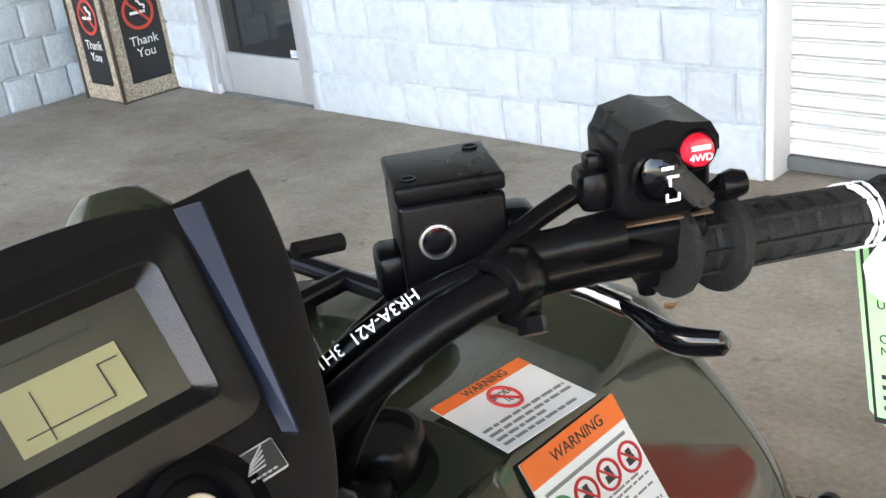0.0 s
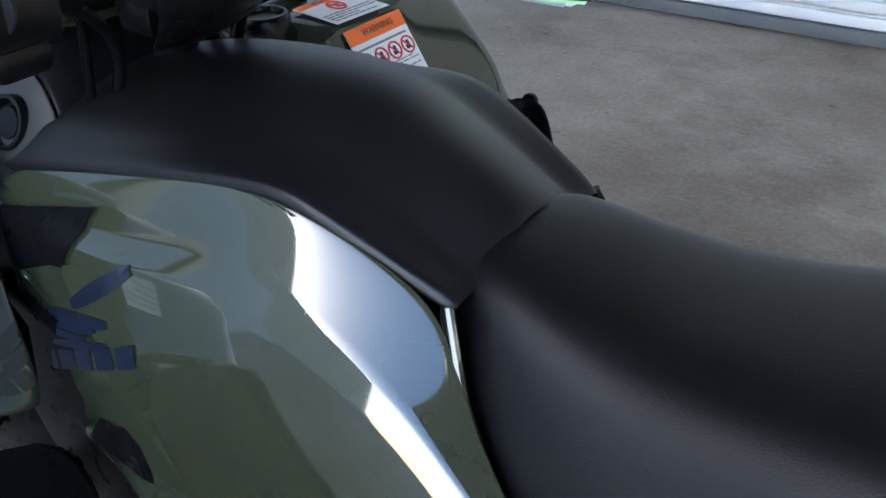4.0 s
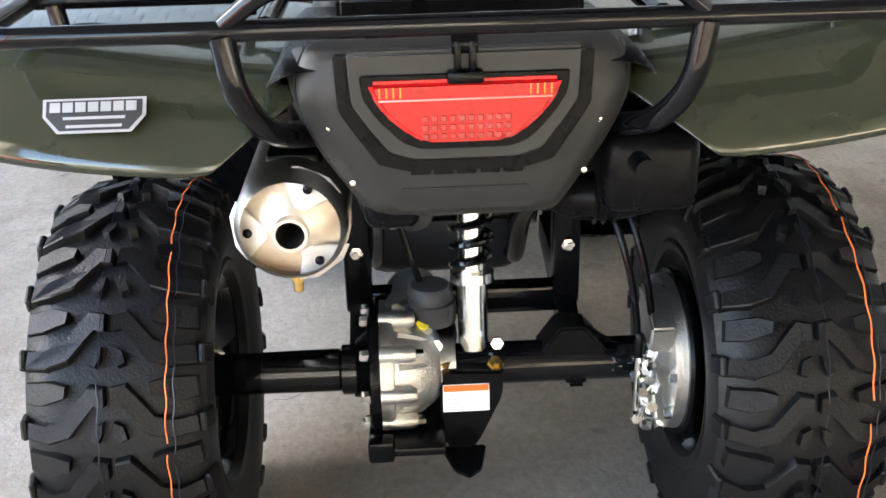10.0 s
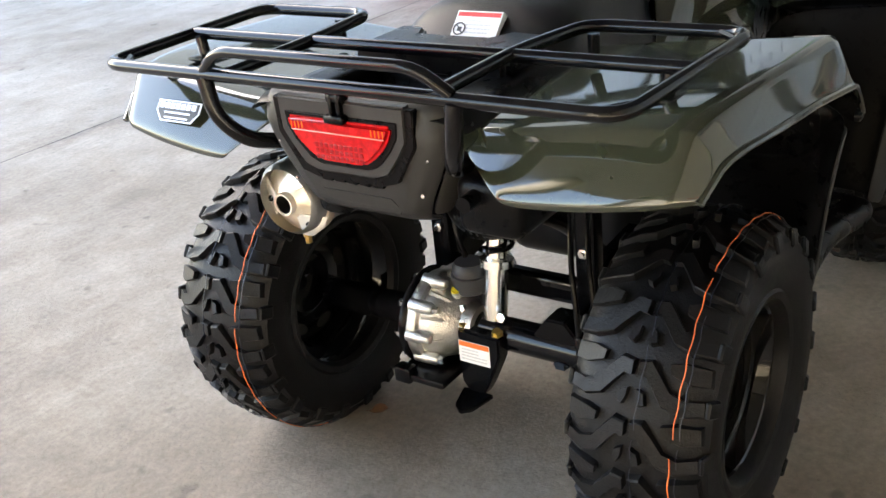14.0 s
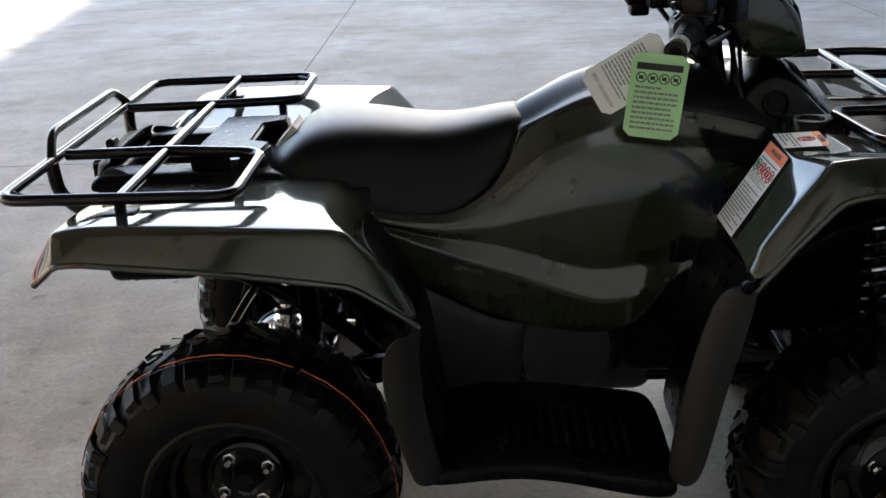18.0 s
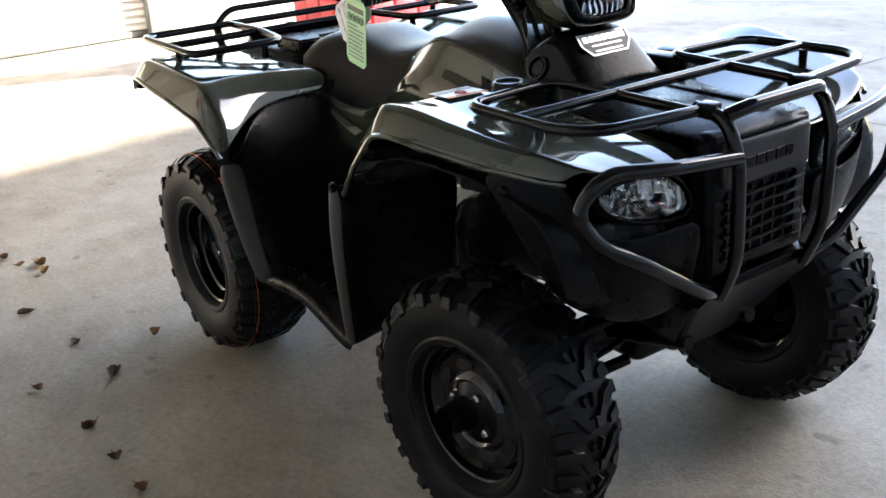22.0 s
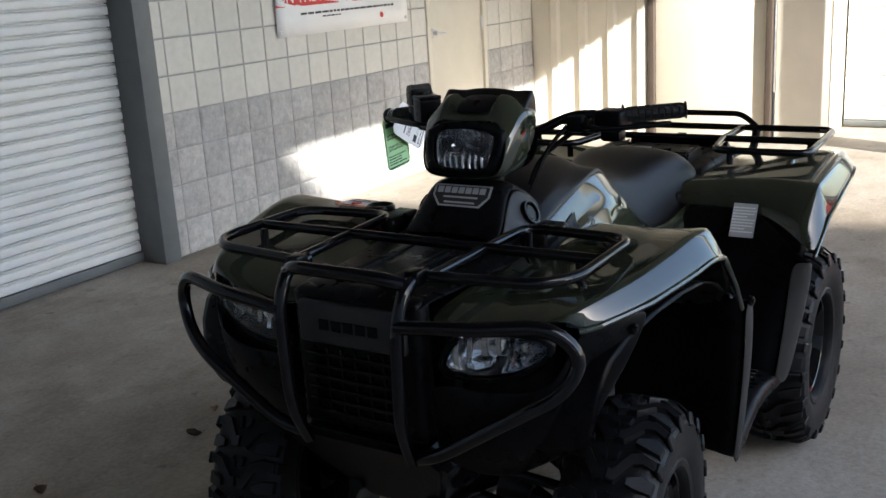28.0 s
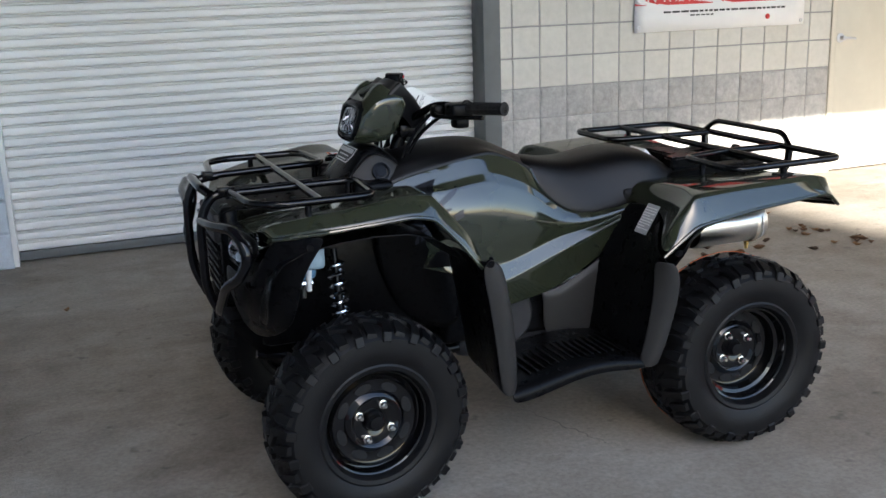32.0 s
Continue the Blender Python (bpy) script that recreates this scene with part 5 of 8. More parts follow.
# headlamp pod with the instrument face
def pod_ring(x, w, z0, z1, lean=0.0, groove=0.016, cut=None):
    """One section of the pod: sunken top between two ridges, a broad shoulder facet, flat sides.
    cut: x of the shoulder, the side and the underside, where the shell ends along a slanted line."""
    half = [(0.046, z1 - groove), (0.058, z1), (0.080, z1 - 0.002), (w * 0.985, z1 - 0.040), (w, z1 - 0.068), (w * 0.93, z0 + 0.012), (w * 0.6, z0)]
    xs = [x - lean * (z - z0) for y, z in half]
    if cut:
        xs[3:] = [cut[0], cut[1], cut[2], cut[2] + 0.006]
    half = [(a, y, z) for a, (y, z) in zip(xs, half)]
    return [(xs[0], 0.0, z1 - groove)] + half + [(a, -y, z) for a, y, z in reversed(half)]


pod = panel("headlamp_pod", [pod_ring(0.602, 0.108, 1.046, 1.170, 0.35, 0.002), pod_ring(0.590, 0.116, 1.040, 1.184, 0.35, 0.006), pod_ring(0.545, 0.122, 1.036, 1.209, 0.12), pod_ring(0.470, 0.121, 1.042, 1.222, -0.15), pod_ring(0.420, 0.116, 1.050, 1.219, -0.45, 0.010, cut=(0.445, 0.455, 0.485)), pod_ring(0.395, 0.113, 1.054, 1.212, -0.60, 0.006, cut=(0.425, 0.432, 0.468))],
            green, quad, "olive headlamp pod with black trim", 0.004, 2, closed=True, ribs=(1, 2, 3, 4, 11, 12, 13, 14))
panel("pod_brow", [
    [(0.546, -0.044, 1.186), (0.548, 0.0, 1.187), (0.546, 0.044, 1.186)],
    [(0.52, -0.043, 1.201), (0.52, 0.0, 1.202), (0.52, 0.043, 1.201)],
    [(0.495, -0.043, 1.211), (0.495, 0.0, 1.212), (0.495, 0.043, 1.211)],
    [(0.462, -0.043, 1.214), (0.462, 0.0, 1.215), (0.462, 0.043, 1.214)],
], black_matt, pod, "", 0.006, 2)
for s in (1, -1):
    knob_at("pod_screw", (0.445, s * 0.104, 1.212), [(0.008, -0.002), (0.008, 0.002), (0.005, 0.003), (0.0, 0.001)], frame_black, pod, (0, s * 0.8, 0.6), 14)
o = [(-0.076, 1.152), (0.076, 1.152), (0.078, 1.125), (0.068, 1.074), (0.055, 1.064), (-0.055, 1.064), (-0.068, 1.074), (-0.078, 1.125)]
tilt = lambda z: 0.584 - (z - 1.10) * 0.35
hl = panel("headlamp", [[(tilt(z) + dx, y * k, 1.108 + (z - 1.108) * k) for y, z in o] for k, dx in ((1.06, -0.025), (1.0, 0.004), (0.8, 0.010), (0.03, 0.012))], lens_clear, pod, "clear rounded-square headlamp", 0, 1, closed=True)
hl.visible_shadow = False
panel("lamp_bezel", [[(tilt(z) + dx, y * k, 1.108 + (z - 1.108) * k) for y, z in o] for k, dx in ((1.02, 0.004), (1.28, 0.003), (1.36, -0.006), (1.36, -0.03))], black_matt, pod, "", 0.006, 1, closed=True)
panel("reflector", [[(tilt(z) + dx, y * k, 1.108 + (z - 1.108) * k) for y, z in o] for k, dx in ((0.99, -0.004), (0.8, -0.04), (0.3, -0.06), (0.03, -0.06))], mirror_bowl, pod, "", 0, 1, closed=True)
bm = bmesh.new()
for i in range(9):
    y = -0.060 + i * 0.015
    box(bm, (0.571, y - 0.004, 1.068), (0.578, y + 0.004, 1.098 - abs(i - 4) * 0.002), 0.002, 1)
    box(bm, (0.561, y - 0.003, 1.115), (0.566, y + 0.003, 1.14), 0.001, 1)
part("lens_flute", bm, mirror_bowl, pod)

# instrument face: a plate tilted towards the rider
fu, fn = Vector((0.66, 0, 0.75)), Vector((-0.75, 0, 0.66))
fr = Vector((0, -1, 0))
F0 = Vector((0.372, 0.0, 1.138))


def face(u, v, h=0.0):
    """A point of the instrument face: u to the rider's right, v up, h out of it."""
    return F0 + fr * u + fu * v + fn * h


def face_box(bm, u0, u1, v0, v1, h0, h1, bevel=0.0):
    vs = box(bm, (u0, v0, h0), (u1, v1, h1), bevel)
    m = Matrix((fr, fu, fn)).transposed().to_4x4()
    m.translation = F0
    bmesh.ops.transform(bm, matrix=m, verts=vs)


half_ol = [(0.035, 0.121), (0.068, 0.112), (0.114, 0.116), (0.106, 0.068), (0.088, 0.020), (0.069, -0.023), (0.045, -0.056)]
ol = [(-u, v) for u, v in reversed(half_ol)] + half_ol
dash = panel("instrument_panel", [[tuple(face(u * k, (v - 0.03) * k + 0.03, h)) for u, v in ol] for k, h in ((1.0, -0.060), (1.005, -0.004), (0.985, 0.003), (0.95, 0.0035), (0.60, 0.0035), (0.02, 0.0035))], tank_plastic, pod, "matt black instrument panel", 0, 2, closed=True, folds=(1, 2), ribs=(4, 5, 8, 9))


def round_rect(u0, u1, v0, v1, r, lean=0.0, n=4):
    """Outline of a window with rounded corners; lean draws its right foot in."""
    out = []
    for cu, cv, a0 in ((u1 - r, v1 - r, 0), (u0 + r, v1 - r, 90), (u0 + r, v0 + r, 180), (u1 - r, v0 + r, 270)):
        for k in range(n + 1):
            a = radians(a0 + 90 * k / n)
            u, v = cu + r * math.cos(a), cv + r * math.sin(a)
            out.append((u - (lean * (v1 - v) / (v1 - v0) if cu > 0 else 0), v))
    return out


# raised hood round the display: flat border, then walls falling to the glass
bm = bmesh.new()
grid(bm, [[face(u, v, h) for u, v in o] for o, h in (
    (round_rect(-0.078, 0.0625, 0.011, 0.103, 0.010, 0.010), 0.0030), (round_rect(-0.0770, 0.0615, 0.012, 0.102, 0.010, 0.010), 0.0062), (round_rect(-0.0760, 0.0600, 0.0135, 0.1005, 0.010, 0.010), 0.0070),
    (round_rect(-0.0620, 0.0430, 0.0250, 0.0895, 0.006, 0.006), 0.0125), (round_rect(-0.0612, 0.0418, 0.0262, 0.0885, 0.005, 0.006), 0.0123), (round_rect(-0.0550, 0.0320, 0.0350, 0.0830, 0.002, 0.002), 0.0042))], True)
bmesh.ops.recalc_face_normals(bm, faces=bm.faces)
part("display_hood", bm, tank_plastic, dash, angle=28)
bm = bmesh.new()
face_box(bm, -0.055, 0.034, 0.034, 0.086, 0.002, 0.0042, 0.001)
part("display_glass", bm, lcd_glass, dash)
bm = bmesh.new()
face_box(bm, -0.039, 0.012, 0.040, 0.066, 0.004, 0.0050, 0.0)
part("display", bm, lcd, dash, "blank grey-green digital display", smooth=False)
bm = bmesh.new()
for u0, u1, v0, v1 in ((-0.035, 0.001, 0.0455, 0.0461), (-0.026, -0.0255, 0.041, 0.062), (0.001, 0.0016, 0.0455, 0.060), (0.001, 0.010, 0.0598, 0.0604), (-0.052, 0.006, 0.0745, 0.0750), (0.006, 0.0065, 0.0745, 0.083)):
    face_box(bm, u0, u1, v0, v1, 0.0051, 0.0053)
part("display_line", bm, black_ink, dash, smooth=False)
# glossy wedge down the right side of the face: low on its inner side, rising outwards
bm = bmesh.new()
a0, a1, b0, b1 = (0.0665, 0.1085), (0.0765, 0.1045), (0.0525, 0.001), (0.0560, -0.003)
ring = lambda p, q: [face(p[0], p[1], 0.0), face(p[0], p[1], 0.0036), face((q[0] - 0.001), q[1], 0.0105), face(q[0], q[1], 0.0105), face((q[0] + 0.002), q[1], 0.0)]
vs = grid(bm, [ring(a0, a1), ring(b0, b1)], True)
bm.faces.new(vs[0])
bm.faces.new(list(reversed(vs[1])))
bmesh.ops.recalc_face_normals(bm, faces=bm.faces)
part("panel_rib", bm, sky_sheen_black, dash, "glossy dark strip, its blue standing for sky sheen")


def face_knob(name, u, v, prof, mat, parent, label="", seg=28):
    return knob_at(name, face(u, v, 0.0), prof, mat, parent, fn, seg, label)


face_knob("key_switch", 0.002, -0.012, [(0.034, -0.002), (0.031, 0.006), (0.024, 0.006), (0.022, 0.012), (0.017, 0.013), (0.016, 0.008)], frame_black, dash, "round ignition switch")
face_knob("key_cap", 0.002, -0.012, [(0.0095, 0.004), (0.0095, 0.012), (0.0085, 0.013), (0.0, 0.013)], material("pale_key_cap", (0.50, 0.41, 0.30), 0.4, vary=0.05), dash, "pale round key cover")
face_knob("button", -0.038, 0.022, [(0.010, 0.0), (0.010, 0.005), (0.007, 0.007), (0.0, 0.007)], frame_black, dash)
bm = bmesh.new()
face_box(bm, 0.0225, 0.0465, -0.0125, 0.0015, 0.003, 0.0058, 0.001)
part("maker_plate", bm, silver_ink, dash, "small silver plate with a wing mark")
bm = bmesh.new()
face_box(bm, 0.0234, 0.0456, -0.0117, 0.0007, 0.0056, 0.0060)
part("plate_field", bm, black_ink, dash, smooth=False)
bm = bmesh.new()
for k in range(5):
    a = face(0.0285 + k * 0.0008, -0.0075 + k * 0.0008, 0.0062)
    tube(bm, [a, face(0.0375 + k * 0.0006, -0.0072 + k * 0.0019, 0.0062)], 0.0004, 0, 5)
for k in range(5):
    tube(bm, [face(0.0285 + k * 0.0027, -0.0102, 0.0062), face(0.0303 + k * 0.0027, -0.0102, 0.0062)], 0.0005, 0, 5)
part("wing_mark", bm, silver_ink, dash, smooth=False)
panel("pod_chin", [
    [tuple(face(-0.082, -0.012, 0.004)), tuple(face(0, -0.052, 0.006)), tuple(face(0.082, -0.012, 0.004))],
    [(0.345, 0.075, 1.065), (0.325, 0, 1.055), (0.345, -0.075, 1.065)],
    [(0.40, 0.07, 1.03), (0.40, 0, 1.02), (0.40, -0.07, 1.03)],
], black_matt, pod, "", 0.006, 2)
bm = bmesh.new()
tube(bm, [(0.405, -0.100, 1.196), (0.402, -0.124, 1.192)], 0.0045, 0, 8)
part("pod_peg", bm, frame_black, pod)
# round cap and tray on the right of the tank
bm = bmesh.new()
lathe(bm, [(0.036, -0.03), (0.036, 0.006), (0.032, 0.012), (0.028, 0.012), (0.026, 0.006), (0.0, 0.006)], "z", 28, (0.565, -0.255, 0.945))
part("filler_cap", bm, frame_black, quad, "round black cap")

# ---- wheels ----
def crown(r, half, y):
    """The height of the tread at y across it: a rounded crown that falls away at the shoulders."""
    u = min(abs(y) / half, 1.0)
    return r * (0.957 - 0.035 * u ** 2 - 0.075 * u ** 6)


def make_tyre(r, half, rim_r, front):
    bm = bmesh.new()
    side = [(rim_r, half * 0.78), (rim_r + 0.008, half * 0.90), (rim_r + 0.020, half * 0.93), (rim_r + 0.026, half * 0.90), (r * 0.66, half * 0.99), (r * 0.74, half * 1.02), (r * 0.80, half * 1.01)]
    top = [(crown(r, half, half * u / 8), half * u / 8) for u in range(8, -1, -1)]
    prof = [(a, -y) for a, y in side] + [(a, -y) for a, y in top] + [(a, y) for a, y in reversed(top[:-1])] + [(a, y) for a, y in reversed(side)] + [(rim_r - 0.004, half * 0.5)]
    lathe(bm, prof, "y", 72)
    return mesh_of("tyre", bm, rubber, True, 35)


def make_lugs(r, half, ys, cs):
    """Tread blocks as they lie at the top of the tyre: the long hooked one, the shoulder one and the small side one.
    ys: the side of the tread; cs: the way that the tread points."""
    out = []
    for shape, h in (([(0.03, 0.026), (0.20, 0.030), (0.33, 0.012), (0.50, -0.014), (0.70, -0.022), (0.93, -0.018), (0.95, -0.040), (0.66, -0.046), (0.42, -0.038), (0.24, -0.010), (0.14, 0.004), (0.03, 0.002)], 0.012),
                     ([(0.46, 0.014), (0.44, 0.030), (0.62, 0.036), (0.93, 0.034), (0.95, 0.006), (0.72, 0.004)], 0.011),
                     ([(0.07, -0.034), (0.06, -0.018), (0.16, -0.024), (0.20, -0.042), (0.12, -0.046)], 0.010)):
        bm = bmesh.new()
        k = len(shape)
        cy, cc = sum(q[0] for q in shape) / k, sum(q[1] for q in shape) / k
        rings = []
        for grow, up in ((1.03, -0.006), (0.97, h * 0.82), (0.90, h)):
            rings.append([bm.verts.new((cs * (cc + (c - cc) * grow), ys * (cy + (y - cy) * (grow * 0.3 + 0.7)) * half, crown(r, half, y * half) + up)) for y, c in shape])
        for a, b in zip(rings, rings[1:]):
            for j in range(k):
                bm.faces.new((a[j], a[(j + 1) % k], b[(j + 1) % k], b[j]))
        bm.faces.new(rings[-1])
        bmesh.ops.recalc_face_normals(bm, faces=bm.faces)
        out.append(mesh_of("tread_lug", bm, rubber, True, 30))
    bm = bmesh.new()
    vs = box(bm, (-0.014, -0.018, -0.006), (0.014, 0.014, 0.004), 0.003, 1)
    bmesh.ops.transform(bm, matrix=Matrix.Translation((cs * 0.018, ys * half * 1.0, r * 0.865)) @ Matrix.Rotation(-1.35 * ys, 4, "X"), verts=vs)
    out.append(mesh_of("tread_lug", bm, rubber, True, 30))
    return out


def make_rim(rim_r, half, dish):
    """Pressed steel rim: rolled lip, stepped barrel, dished disc with a raised centre."""
    bm = bmesh.new()
    lathe(bm, [(rim_r + 0.008, half * 0.78), (rim_r + 0.013, half * 0.80), (rim_r + 0.014, half * 0.74), (rim_r + 0.004, half * 0.70), (rim_r - 0.003, half * 0.66), (rim_r - 0.008, half * 0.5), (rim_r - 0.010, half * 0.42), (rim_r - 0.020, half * 0.38), (rim_r - 0.022, dish + 0.014), (rim_r - 0.028, dish + 0.004), (rim_r - 0.040, dish),
               (0.094, dish + 0.002), (0.084, dish + 0.012), (0.078, dish + 0.015), (0.072, dish + 0.012), (0.066, dish + 0.006), (0.040, dish + 0.006), (0.034, dish + 0.002), (0.0, dish + 0.001)], "y", 56)
    lathe(bm, [(rim_r - 0.022, dish), (rim_r - 0.022, -half * 0.5), (rim_r - 0.004, -half * 0.72), (rim_r + 0.010, -half * 0.80)], "y", 48)
    return mesh_of("wheel", bm, rim_black, True, 35)


TYRES = {"front": (make_tyre(0.306, 0.098, 0.158, True), make_rim(0.155, 0.098, 0.045), 0.098), "rear": (make_tyre(0.314, 0.118, 0.158, False), make_rim(0.155, 0.118, 0.005), 0.118)}
LUGS = {(which, ys, cs): make_lugs(r, half, ys, cs) for which, r, half in (("front", 0.306, 0.098), ("rear", 0.314, 0.118)) for ys in (1, -1) for cs in (1, -1)}
STEER = radians(5.5)
bm = bmesh.new()
lathe(bm, [(0.0, 0.024), (0.020, 0.022), (0.026, 0.014), (0.030, 0.0)], "y", 20)
HUB = mesh_of("hub_cap", bm, rim_black, True)
bm = bmesh.new()
lathe(bm, [(0.0, 0.018), (0.006, 0.018), (0.0100, 0.014), (0.0108, 0.0), (0.014, -0.001), (0.014, -0.005)], "y", 6)
NUT = mesh_of("wheel_nut", bm, chrome, True, 20)
bm = bmesh.new()
ringp = []
for j in range(28):
    a = 2 * math.pi * j / 28
    ringp.append((0.026 * math.cos(a), 0, 0.0135 * math.sin(a)))
prism(bm, [(p[0], p[2]) for p in ringp], "y", -0.002, 0.0012)
# dark oval plates on the disc stand for the shade in its slots
SLOT = mesh_of("slot_shade", bm, material("slot_shadow_paint", (0.004, 0.004, 0.004), 0.9), True, 30)
WHEELS = [("front", 0.705, 0.448, 1), ("front", 0.705, -0.448, -1), ("rear", -0.565, 0.458, 1), ("rear", -0.565, -0.458, -1)]
for which, x, y, s in WHEELS:
    tyre_me, rim_me, half = TYRES[which]
    dish = 0.045 if which == "front" else 0.005
    w = new("wheel", rim_me)
    w.parent = quad
    w.location = (x, y, 0.304 if which == "front" else 0.311)
    w.rotation_euler = (0, 0.4 * x, (0 if s > 0 else math.pi) + (STEER if which == "front" else 0))
    tagged(w, "black pressed-steel %s wheel" % which)
    t = new("tyre", tyre_me)
    t.parent = w
    tagged(t, "black knobbly off-road tyre")
    for i in range(20):
        for side in (1, -1):
            for k, me in enumerate(LUGS[which, side, s]):
                l = new("tread_lug", me)
                l.parent = w
                l.rotation_euler = (0, 2 * math.pi * (i + (0.5 if k == 3 else 0)) / 20, 0)
    h = new("hub_cap", HUB)
    h.parent, h.location = w, (0, dish + 0.004, 0)
    for k in range(4):
        a = math.pi / 4 + k * math.pi / 2
        nut = new("wheel_nut", NUT)
        nut.parent, nut.location = w, (0.055 * math.cos(a), dish + 0.012, 0.055 * math.sin(a))
    for k in range(8):
        a = k * math.pi / 4
        sl = new("slot_shade", SLOT)
        sl.parent, sl.location, sl.rotation_euler = w, (0.106 * math.cos(a), dish + 0.002, 0.106 * math.sin(a)), (0, -a + math.pi / 2, 0)
    if which == "rear":
        # thin painted lines round the tread, rubbed away between the lugs
        for off, mat, rr, gap in ((-0.62 if s > 0 else 0.62, orange_line, 0.0011, 17), (-0.70 if s > 0 else 0.70, blue_ink, 0.0010, 13), (0.10, blue_ink, 0.0008, 9)):
            bm = bmesh.new()
            rad = crown(0.314, half, half * off) + 0.0145
            for j in range(120):
                if j % gap == 0:
                    continue
                two = [2 * math.pi * (j + k) / 120 for k in (0.0, 0.55, 1.08)]
                tube(bm, [(rad * math.cos(a), half * off + 0.0022 * math.sin(5 * a) + 0.0012 * math.sin(37 * a), rad * math.sin(a)) for a in two], rr, 0, 4)
            part("tyre_line", bm, mat, w, "thin broken painted line round the tread")

# ---- frame, engine, suspension ----
bm = bmesh.new()
for s in (1, -1):
    tube(bm, [(0.95, s * 0.10, 0.42), (0.60, s * 0.12, 0.34), (-0.25, s * 0.13, 0.34), (-0.42, s * 0.12, 0.50), (-0.80, s * 0.12, 0.72)], 0.017, 0.08)
    tube(bm, [(0.95, s * 0.11, 0.55), (0.62, s * 0.11, 0.84), (0.20, s * 0.11, 0.86), (-0.30, s * 0.13, 0.76), (-0.84, s * 0.13, 0.80)], 0.016, 0.08)
    tube(bm, [(-0.30, s * 0.12, 0.76), (-0.36, s * 0.12, 0.46)], 0.014)
    tube(bm, [(0.62, s * 0.12, 0.84), (0.70, s * 0.12, 0.40)], 0.014)
for x, z in ((-0.40, 0.50), (-0.62, 0.66), (0.62, 0.35), (0.9, 0.45), (-0.82, 0.72)):
    tube(bm, [(x, -0.12, z), (x, 0.12, z)], 0.013)
part("frame", bm, frame_black, quad, "black tubular steel frame")
bm = bmesh.new()
box(bm, (-0.22, -0.15, 0.30), (0.30, 0.15, 0.56), 0.04, 3)
box(bm, (-0.05, -0.10, 0.50), (0.22, 0.10, 0.80), 0.03, 3)
lathe(bm, [(0.0, 0.02), (0.10, 0.02), (0.12, 0.0), (0.12, -0.06)], "y", 28, (0.14, 0.155, 0.44))
lathe(bm, [(0.12, 0.06), (0.12, 0.0), (0.10, -0.02), (0.0, -0.02)], "y", 28, (0.10, -0.15, 0.43))
engine = part("engine", bm, material("engine_casting", (0.03, 0.03, 0.032), 0.45, 0.0, vary=0.2, scale=20, spec=0.3), quad, "dark cast engine block")
bm = bmesh.new()
lathe(bm, [(0.0, 0.03), (0.02, 0.03), (0.035, 0.02), (0.04, 0.0)], "y", 20, (0.235, 0.165, 0.47))
box(bm, (0.20, 0.155, 0.50), (0.26, 0.185, 0.54), 0.01, 2)
part("engine_fitting", bm, cast, engine)
bm = bmesh.new()
box(bm, (-0.52, -0.12, 0.62), (-0.12, 0.12, 0.80), 0.04, 3)
part("air_box", bm, black_matt, quad, "black air box")
bm = bmesh.new()
box(bm, (-0.85, -0.285, 0.665), (-0.66, -0.165, 0.765), 0.022, 3)
duct = part("air_duct", bm, black_matt, quad, "black moulded air duct")
bar("duct_neck", [(-0.80, -0.25, 0.690), (-0.795, -0.20, 0.672), (-0.78, -0.14, 0.668), (-0.74, -0.10, 0.690)], 0.031, 0.04, black_matt, duct, seg=16)
bar("duct_nozzle", [(-0.83, -0.205, 0.735), (-0.885, -0.208, 0.735)], 0.013, 0, black_matt, duct, seg=14)
for dy in (0.0, -0.012, -0.024):
    bm = bmesh.new()
    lathe(bm, [(0.031, -0.003), (0.035, 0.0), (0.031, 0.003)], "y", 20, (-0.792, -0.165 + dy, 0.670))
    part("duct_ring", bm, black_matt, duct)
bm = bmesh.new()
box(bm, (-0.86, 0.05, 0.66), (-0.60, 0.12, 0.80), 0.02, 3)
part("battery_box", bm, black_matt, quad)
bm = bmesh.new()
box(bm, (-0.65, -0.20, 0.70), (-0.30, 0.20, 0.83), 0.02, 2)
part("inner_guard", bm, black_matt, quad)
bm = bmesh.new()
box(bm, (0.40, -0.18, 0.45), (0.95, 0.18, 0.86), 0.04, 2)
part("inner_guard", bm, black_matt, quad)

# rear axle and swingarm
bm = bmesh.new()
lathe(bm, [(0.0, -0.33), (0.030, -0.33), (0.034, -0.30), (0.034, -0.02), (0.034, 0.15), (0.040, 0.152), (0.040, 0.178), (0.034, 0.182), (0.032, 0.40), (0.0, 0.40)], "y", 24, (-0.565, 0, 0.308))
axle = part("rear_axle", bm, black_tube, quad, "glossy black rear axle tube")
for s in (1, -1):
    y = 0.150 if s > 0 else -0.190
    bm = bmesh.new()
    prism(bm, [(-0.60, 0.275), (-0.56, 0.34), (-0.46, 0.385), (-0.40, 0.43), (-0.25, 0.44), (-0.25, 0.39), (-0.42, 0.345), (-0.54, 0.265)], "y", y - 0.016, y + 0.016)
    bmesh.ops.bevel(bm, geom=bm.edges[:], offset=0.006, segments=2, affect="EDGES")
    part("swingarm", bm, frame_black, quad, "black box-section swingarm")
    bm = bmesh.new()
    box(bm, (-0.475, y - 0.022, 0.36), (-0.435, y + 0.022, 0.72), 0.006)
    part("frame_plate", bm, frame_black, quad)
bm = bmesh.new()
box(bm, (-0.47, -0.185, 0.345), (-0.43, 0.150, 0.392), 0.006)
part("swingarm_brace", bm, black_tube, quad)
bm = bmesh.new()
